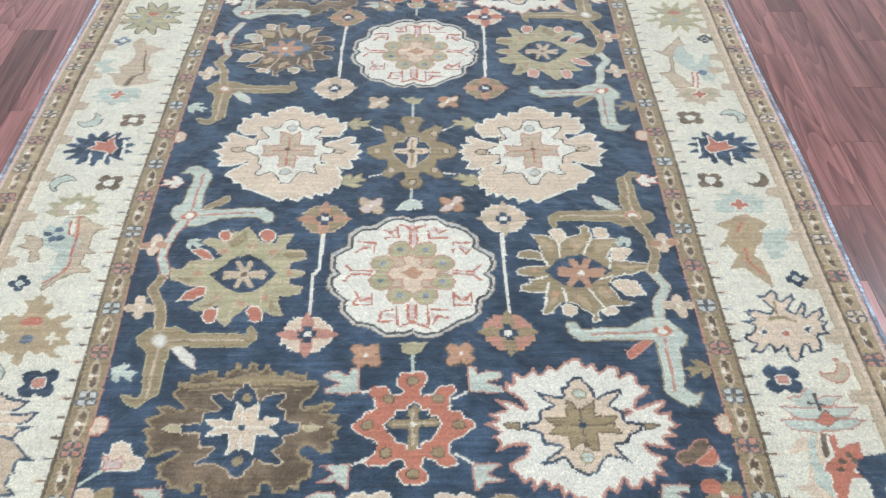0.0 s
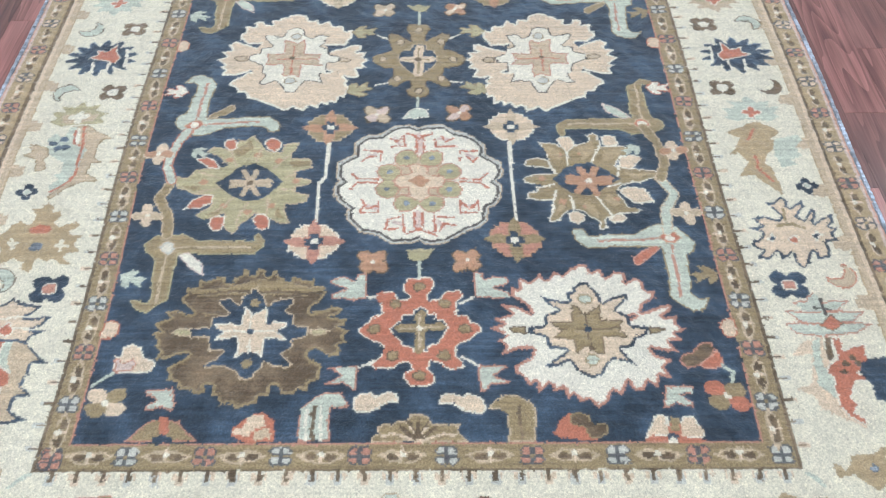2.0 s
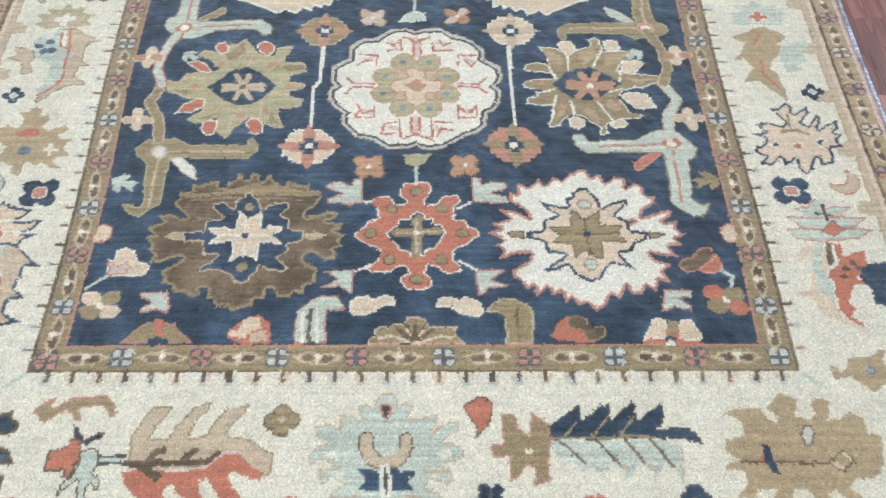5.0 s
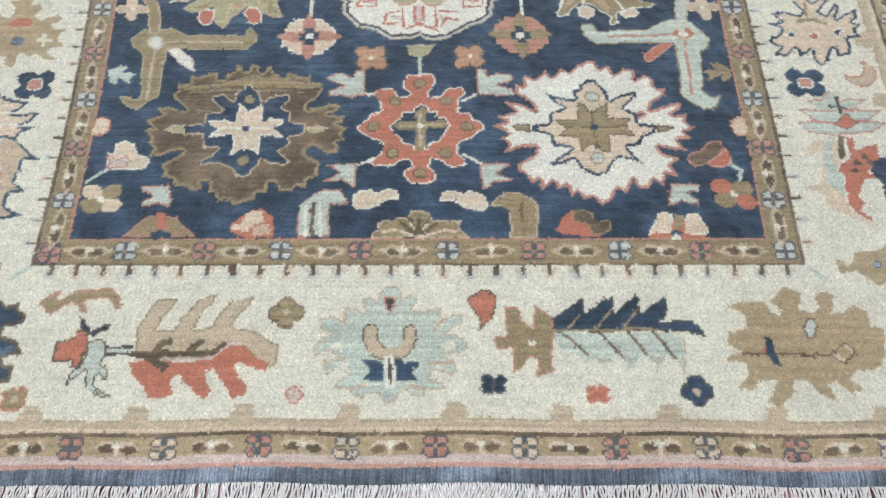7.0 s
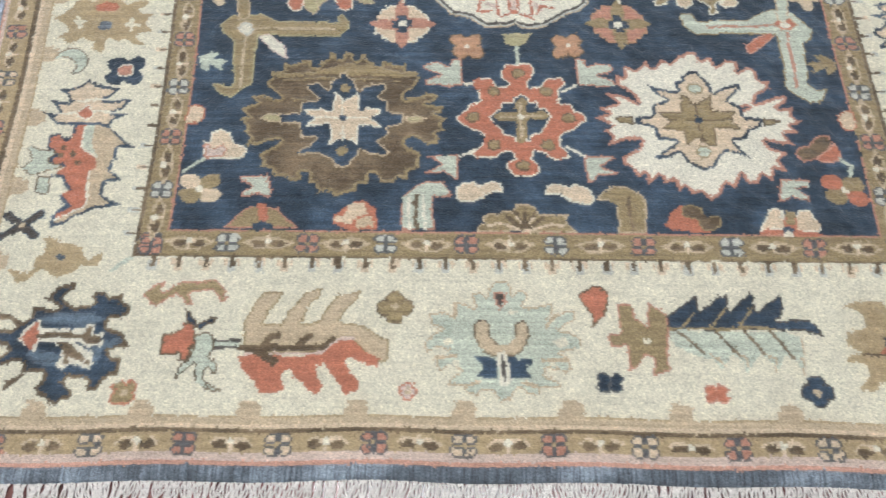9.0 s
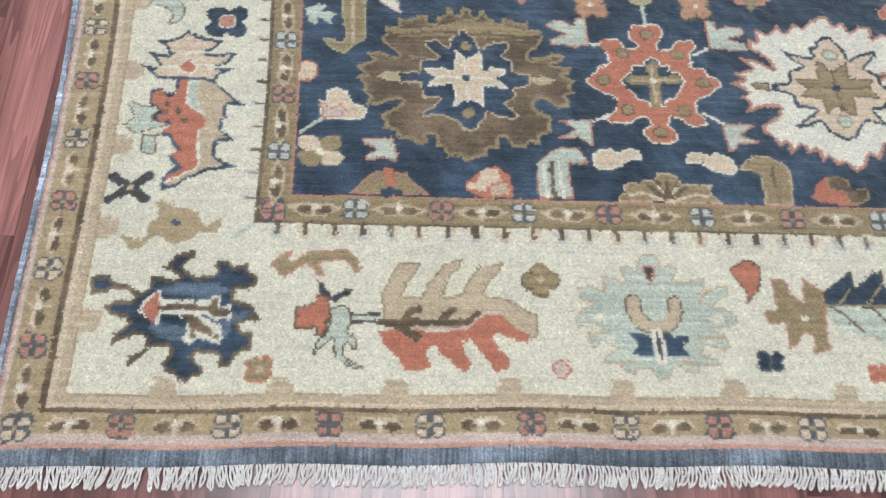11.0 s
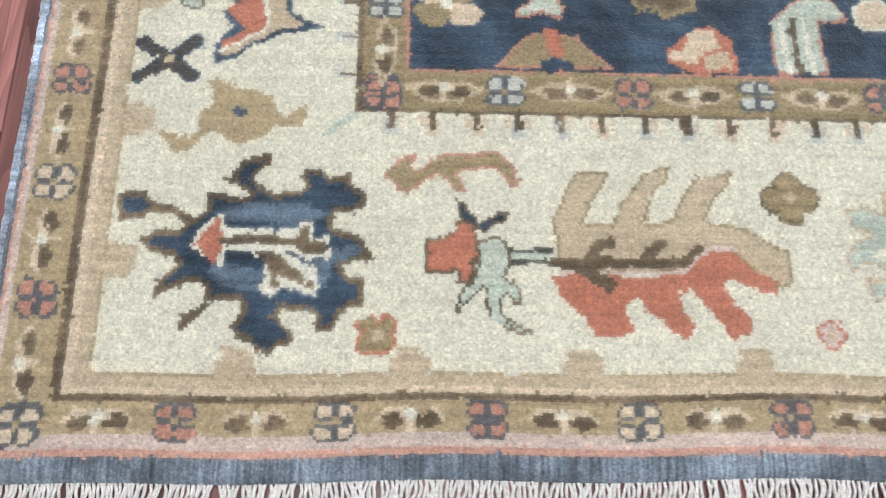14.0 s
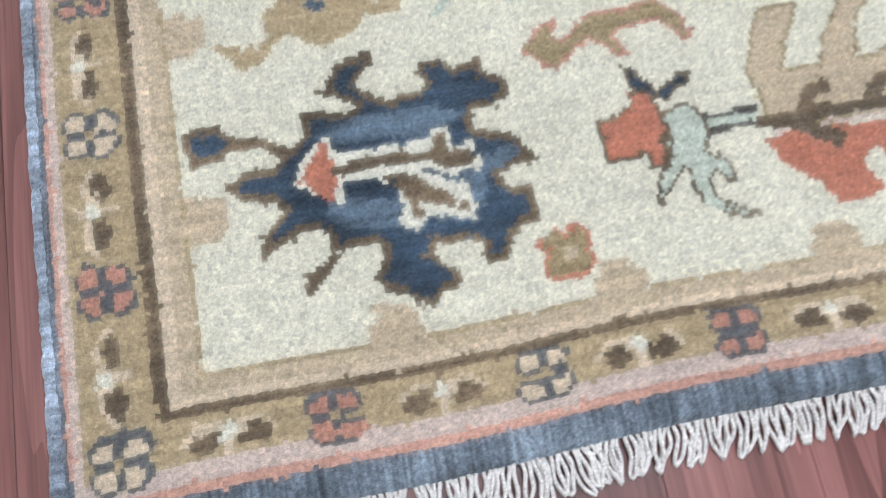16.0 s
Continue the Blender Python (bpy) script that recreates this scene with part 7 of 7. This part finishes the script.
corner_blossom(-67.5, -40)
wing_leaf(-51, -32.2)
trumpet_blossom(-49.3, -40.6)
great_leaf(-31.7, -39.9)
tiny(-19.5, -34.3, "clover", "olive", "brown", 2.5, 0)
pale_blossom(-3.6, -40.6)
heart_bud(10.1, -33.6)
feather_leaf(27.9, -38)
cloud_blossom(57.9, -39.1)
tiny(-57.6, -47.4, "clover", "olive", "rust", 1.8, 45)
tiny(-17.3, -47.1, "clover", "pink", "rust", 1.1)
tiny(11.4, -45.6, "block", "navy", "ink", 1.2)
tiny(26.3, -47.0, "block", "rust", "rose", 1.1)
tiny(40.6, -46.6, "clover", "navy", "dark", 2.2)
tiny(-78.6, -20.9, "cross", "dark", "navy", 2.6)
corner_leaf(-71.2, -26.5)
corner_leaf(71.2, -26.0, -1)

stag_leaf(-70, -11.4)
navy_lotus(-72.2, 2.6)
red_stag(69.9, -9.9)
pale_lotus(71.5, 2.4)
for s in (-1, 1):
    tiny(s * 67.0, 10.0, "square", "navy", "rose", 2.7)
    tiny(s * 76.8, 12.0, "moon", "tan" if s > 0 else "pale", "rust" if s > 0 else "brown", 2.7, 0 if s > 0 else 90)
    tiny(s * 77.1, 35.0, "square", "navy", "pale", 1.6, 45)
    tiny(s * 66.5, 66.0, "square", "brown", "ivory", 2.3)
    tiny(s * 66.9, 89.8, "square", "brown", "ivory", 2.3)
    tiny(s * 76.8, 66.0, "moon", "brown" if s > 0 else "pale", "" if s > 0 else "brown", 2.7, 0 if s > 0 else 180)
    tiny(s * 77.2, 90.0, "moon", "pale", "brown", 2.8, 90 if s > 0 else 0)
    tiny(s * 78.4, 126.4, "square", "blue" if s < 0 else "dark", "ivory" if s < 0 else "dark", 1.6, 45)
blue_blossom(-72, 78.6)
blue_blossom(72.0, 77.7, -1)
tan_star(-71.1, 21.7)
navy_edged_star(71.2, 22.2)
tailed_leaf(-70.5, 43.5)
faded_tail(71.7, 112.1)
spear_leaf(68.4, 45.5)
faded_spear(-71.9, 117.4)
star_palm(-72.0, 57.6, "green", "tan", "ivory", "")
star_palm(71.0, 57.4, "pale", "pale", "rust", "")
star_palm(-73.2, 101.0, "pale", "pale", "rust", "", 1, -1)
star_palm(71.3, 100.0, "tan", "green", "rust", "", 1, -1)
sun_star(-73.4, 139.0, "green", "dark", "blue")
sun_star(72.6, 138.4, "green", "", "ivory")


# ---- the rug as meshes ----
# no row is tied quite true
sway = np.random.default_rng(11)
jj, ii = np.meshgrid(np.arange(NV), np.arange(NU), indexing="ij")
move = sway.random(CHART.shape) < 0.1
jj = np.clip(jj + move * sway.integers(-1, 2, CHART.shape), 0, NV - 1)
ii = np.clip(ii + move * sway.integers(-1, 2, CHART.shape), 0, NU - 1)
CHART = CHART[jj, ii]

def pieces(cells):
    """The cells in groups that hang together."""
    left, out = set(cells.tolist()), []
    while left:
        todo = [left.pop()]
        group = []
        while todo:
            c = todo.pop()
            group.append(c)
            for d in (1, -1, NU, -NU, NU + 1, NU - 1, -NU + 1, -NU - 1):
                if c + d in left:
                    left.remove(c + d)
                    todo.append(c + d)
        out.append(np.array(group))
    return out


# a stray knot or two belongs to what lies round it
for _ in range(2):
    flat = CHART.ravel()
    by_layer = np.argsort(flat, kind="stable")
    first = np.searchsorted(flat[by_layer], np.arange(len(LAYERS) + 1))
    for k in range(len(LAYERS)):
        for g in pieces(by_layer[first[k]:first[k + 1]]):
            if len(g) < 4:
                c = int(g[0])
                round_it = [int(flat[c + d]) for d in (1, -1, NU, -NU) if 0 <= c + d < len(flat) and flat[c + d] != k]
                if round_it:
                    flat[g] = max(sorted(set(round_it)), key=round_it.count)
    CHART = flat.reshape(NV, NU)

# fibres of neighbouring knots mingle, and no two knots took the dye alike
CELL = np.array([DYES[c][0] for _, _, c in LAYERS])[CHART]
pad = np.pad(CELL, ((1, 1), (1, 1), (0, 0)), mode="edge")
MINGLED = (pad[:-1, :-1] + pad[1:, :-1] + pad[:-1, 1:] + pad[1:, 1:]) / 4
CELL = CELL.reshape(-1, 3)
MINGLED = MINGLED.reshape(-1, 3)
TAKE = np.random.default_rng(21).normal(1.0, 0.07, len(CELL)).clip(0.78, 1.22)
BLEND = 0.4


def warp(u, v):
    """Where a place of the chart lies on the floor: the weave pulls a little out of square."""
    s = np.clip((v + 0.3) / 1.1, 0, 1)
    s = s * s * (3 - 2 * s)
    x = u - 0.02 * s * (1 - u / 0.6) + 0.0016 * np.sin(v * 9 + 1)
    low = np.clip((-0.30 - v) / 0.25, 0, 1)
    y = v - 0.013 * low * np.clip((-u - 0.2) / 0.67, 0, 1) ** 1.3 - 0.005 * low * np.clip((u - 0.2) / 0.6, 0, 1) + 0.0018 * low * np.sin(u * 21)
    return x, y


RUG_Z = 0.011
gu, gv = np.meshgrid(np.arange(NU + 1), np.arange(NV + 1))
px, py = warp((U0 + gu * KNOT) / 100, (V0 + gv * KNOT) / 100)
rng = np.random.default_rng(5)
edge_fall = np.clip(np.minimum.reduce([gv, NV - gv, gu + 1, NU - gu + 1]) * KNOT / 100 / 0.008, 0, 1)
edge_fall = np.sqrt(edge_fall * (2 - edge_fall))
pz = 0.0045 + (RUG_Z - 0.0045) * edge_fall + 0.0011 * np.sin(px * 17 + 2 * np.sin(py * 5)) * np.sin(py * 13)
inner = (gv > 0) & (gv < NV) & (gu > 0) & (gu < NU)
px = px + inner * rng.uniform(-0.0007, 0.0007, px.shape)
py = py + inner * rng.uniform(-0.0007, 0.0007, px.shape)
pz = pz + inner * rng.uniform(-0.0005, 0.0005, px.shape)
sunk = np.array([{"brown": -0.0011, "dark": -0.0009, "navy": -0.0004, "rust": -0.0003}.get(c, 0.0003) for _, _, c in LAYERS])[CHART]
drop = np.zeros(pz.shape)
drop[:-1, :-1] += sunk
drop[1:, :-1] += sunk
drop[:-1, 1:] += sunk
drop[1:, 1:] += sunk
pz = pz + inner * edge_fall * drop / 4
for k in range(9):
    a, f = rng.uniform(0, 6.28), rng.uniform(70, 260)
    pz = pz + inner * edge_fall * 0.00022 * np.sin(f * (px * math.cos(a) + py * math.sin(a)) + rng.uniform(0, 6) + 2 * np.sin(11 * px + 7 * py))
POINTS = np.stack([px, py, pz], -1).reshape(-1, 3)

rug = tagged(new("area_rug"), "hand-knotted wool rug, navy flowered field, cream border, fringed, on wood", "rug")


def knot_mesh(name, cells, material, parent, label):
    """One mesh of knots: a quad for every cell of the chart."""
    j, i = np.divmod(cells, NU)
    a = j * (NU + 1) + i
    quads = np.stack([a, a + 1, a + NU + 2, a + NU + 1], -1)
    used, flat = np.unique(quads, return_inverse=True)
    me = bpy.data.meshes.new(name)
    me.vertices.add(len(used))
    me.vertices.foreach_set("co", POINTS[used].astype(np.float32).ravel())
    me.loops.add(quads.size)
    me.loops.foreach_set("vertex_index", flat.astype(np.int32).ravel())
    me.polygons.add(len(quads))
    me.polygons.foreach_set("loop_start", np.arange(0, quads.size, 4, dtype=np.int32))
    me.polygons.foreach_set("use_smooth", np.ones(len(quads), bool))
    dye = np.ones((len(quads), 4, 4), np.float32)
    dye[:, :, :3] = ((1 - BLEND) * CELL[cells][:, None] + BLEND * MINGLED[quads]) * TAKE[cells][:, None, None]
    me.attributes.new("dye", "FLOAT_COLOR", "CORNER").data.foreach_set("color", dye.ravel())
    me.update(calc_edges=True)
    me.materials.append(material)
    ob = new(name, me)
    ob.parent = parent
    if label:
        tagged(ob, label)
    return ob


flat_chart = CHART.ravel()
order = np.argsort(flat_chart, kind="stable")
starts = np.searchsorted(flat_chart[order], np.arange(len(LAYERS) + 1))
by_motif = {}
for k, (mid, pname, colour) in enumerate(LAYERS):
    for g in pieces(order[starts[k]:starts[k + 1]]):
        by_motif.setdefault(mid, []).append((len(g), pname, colour, g))
for mid, rows in by_motif.items():
    name, label = MOTIFS[mid]
    rows.sort(key=lambda r: -r[0])
    top = knot_mesh(name, rows[0][3], WOOL[rows[0][2]], rug, label)
    for _, pname, colour, cells in rows[1:]:
        knot_mesh(pname if pname != name else "patch", cells, WOOL[colour], top, "")

# foundation under the pile
part("backing", box(-0.90, 0.87, V0 / 100 + 0.03, V1 / 100 - 0.03, 0.0, 0.006), COTTON, rug, "cotton backing of the rug")


def tube(bm, pts, radius, sides=6):
    rings = []
    for k, p in enumerate(pts):
        d = (pts[min(k + 1, len(pts) - 1)] - pts[max(k - 1, 0)]).normalized()
        a = d.cross(Vector((0, 0, 1)))
        a = a.normalized() if a.length > 1e-4 else Vector((1, 0, 0))
        b = d.cross(a)
        r = radius[k] if isinstance(radius, list) else radius
        rings.append([bm.verts.new(p + r * (math.cos(q * math.tau / sides) * a + math.sin(q * math.tau / sides) * b)) for q in range(sides)])
    for r0, r1 in zip(rings, rings[1:]):
        for q in range(sides):
            f = bm.faces.new((r0[q], r0[(q + 1) % sides], r1[(q + 1) % sides], r1[q]))
            f.smooth = True
    bm.faces.new(rings[0][::-1])
    bm.faces.new(rings[-1])


for u in (U0 / 100 - 0.001, U1 / 100 + 0.001):
    bm = bmesh.new()
    pts, rad = [], []
    n = 900
    for k in range(n + 1):
        v = (V0 + (V1 - V0) * k / n) / 100
        x, y = warp(np.array([u]), np.array([v]))
        pts.append(Vector((float(x[0]), float(y[0]), 0.0062)))
        rad.append(0.0052 + 0.0012 * random.random() + 0.0011 * noise.noise(Vector((u * 3, v * 55, 0))))
    tube(bm, pts, rad, 8)
    part("selvedge", bm, SELVEDGE, rug, "overcast blue wool selvedge")

# ---- fringe: hairpin loops of cotton ----
loops = []
for k in range(18):
    bm = bmesh.new()
    lean, length, gap = -0.011 + 0.018 * k / 17, random.uniform(0.027, 0.032), random.uniform(0.0018, 0.0026)
    bow_out, lift = random.uniform(-0.003, 0.003), random.uniform(0.001, 0.006)
    pts = []
    for q in range(23):
        side = -1 if q < 11 else 1
        t = (q / 10 if q < 11 else (22 - q) / 10) if q != 11 else 1.04
        near = gap * side * (0.55 + 0.45 * math.sin(math.pi * t)) * (1 if t < 0.95 else 0.75) if q != 11 else 0
        wave = 0.0007 * math.sin(t * 9 + k + side)
        pts.append(Vector((near + wave + lean * t * t + bow_out * math.sin(math.pi * t), 0.004 - length * t, 0.0020 + 0.0012 * (1 - t) ** 2 + lift * math.sin(math.pi * t) * (0.7 + 0.2 * side))))
    tube(bm, pts, 0.0015, 5)
    me = bpy.data.meshes.new("tassel")
    bm.to_mesh(me)
    bm.free()
    me.materials.append(COTTON)
    loops.append(me)
for end, v in ((1, V0 / 100), (-1, V1 / 100)):
    n = 290 if end > 0 else 10
    for k in range(n):
        u = U0 / 100 + 0.004 + (U1 - U0) / 100 * (k + random.uniform(-0.3, 0.3)) / n
        x, y = warp(np.array([u]), np.array([v]))
        ob = new("tassel", loops[int(np.clip(8 + 7 * noise.noise(Vector((u * 14, 0, 0))) * 1.6 + random.gauss(0, 2.2), 0, 17))])
        ob.parent = rug
        ob.matrix_local = pose(float(x[0]), float(y[0]), 0, 0, 0, (0 if end > 0 else 180) + random.uniform(-5, 5))

# ---- floor boards ----
WIDE, LONG = 0.098, 0.62
boards = []
for k in range(5):
    bm = box(-WIDE / 2 + 0.0002, WIDE / 2 - 0.0002, -LONG / 2 + 0.0002, LONG / 2 - 0.0002, -0.008, 0.0, 0.0004)
    me = bpy.data.meshes.new("floor_board")
    bm.to_mesh(me)
    bm.free()
    me.materials.append(WOOD)
    boards.append(me)
near, rest = [], []
for c in range(-32, 33):
    x = 0.971 + (c - 10) * WIDE
    off = (((c - 10) * 0.37) % 1) * LONG - LONG / 2
    for r in range(-7, 8):
        y = 0.583 + off + r * LONG
        if not (RX0 - 0.04 < x < RX1 + 0.04 and RY0 - 0.3 < y < RY1 + 0.3):
            continue
        seen = (0.7 < abs(x) < 1.7 and y < 2.4 and y > -1.3) or (abs(x) <= 0.8 and -1.4 < y < -0.2)
        (near if seen else rest).append((x, y))
for k, (x, y) in enumerate(near):
    ob = new("floor_board", boards[k % 5])
    ob.parent = floor
    ob.location = (x, y, 0)
bm = bmesh.new()
for x, y in rest:
    vs = [bm.verts.new((min(max(x + a * (WIDE / 2 - 0.0002), RX0), RX1), min(max(y + b * (LONG / 2 - 0.0002), RY0), RY1), 0)) for a, b in ((-1, -1), (1, -1), (1, 1), (-1, 1))]
    bm.faces.new(vs)
tagged(part("floor_boards", bm, WOOD, floor, "further boards of the same floor"), kind="stuff")
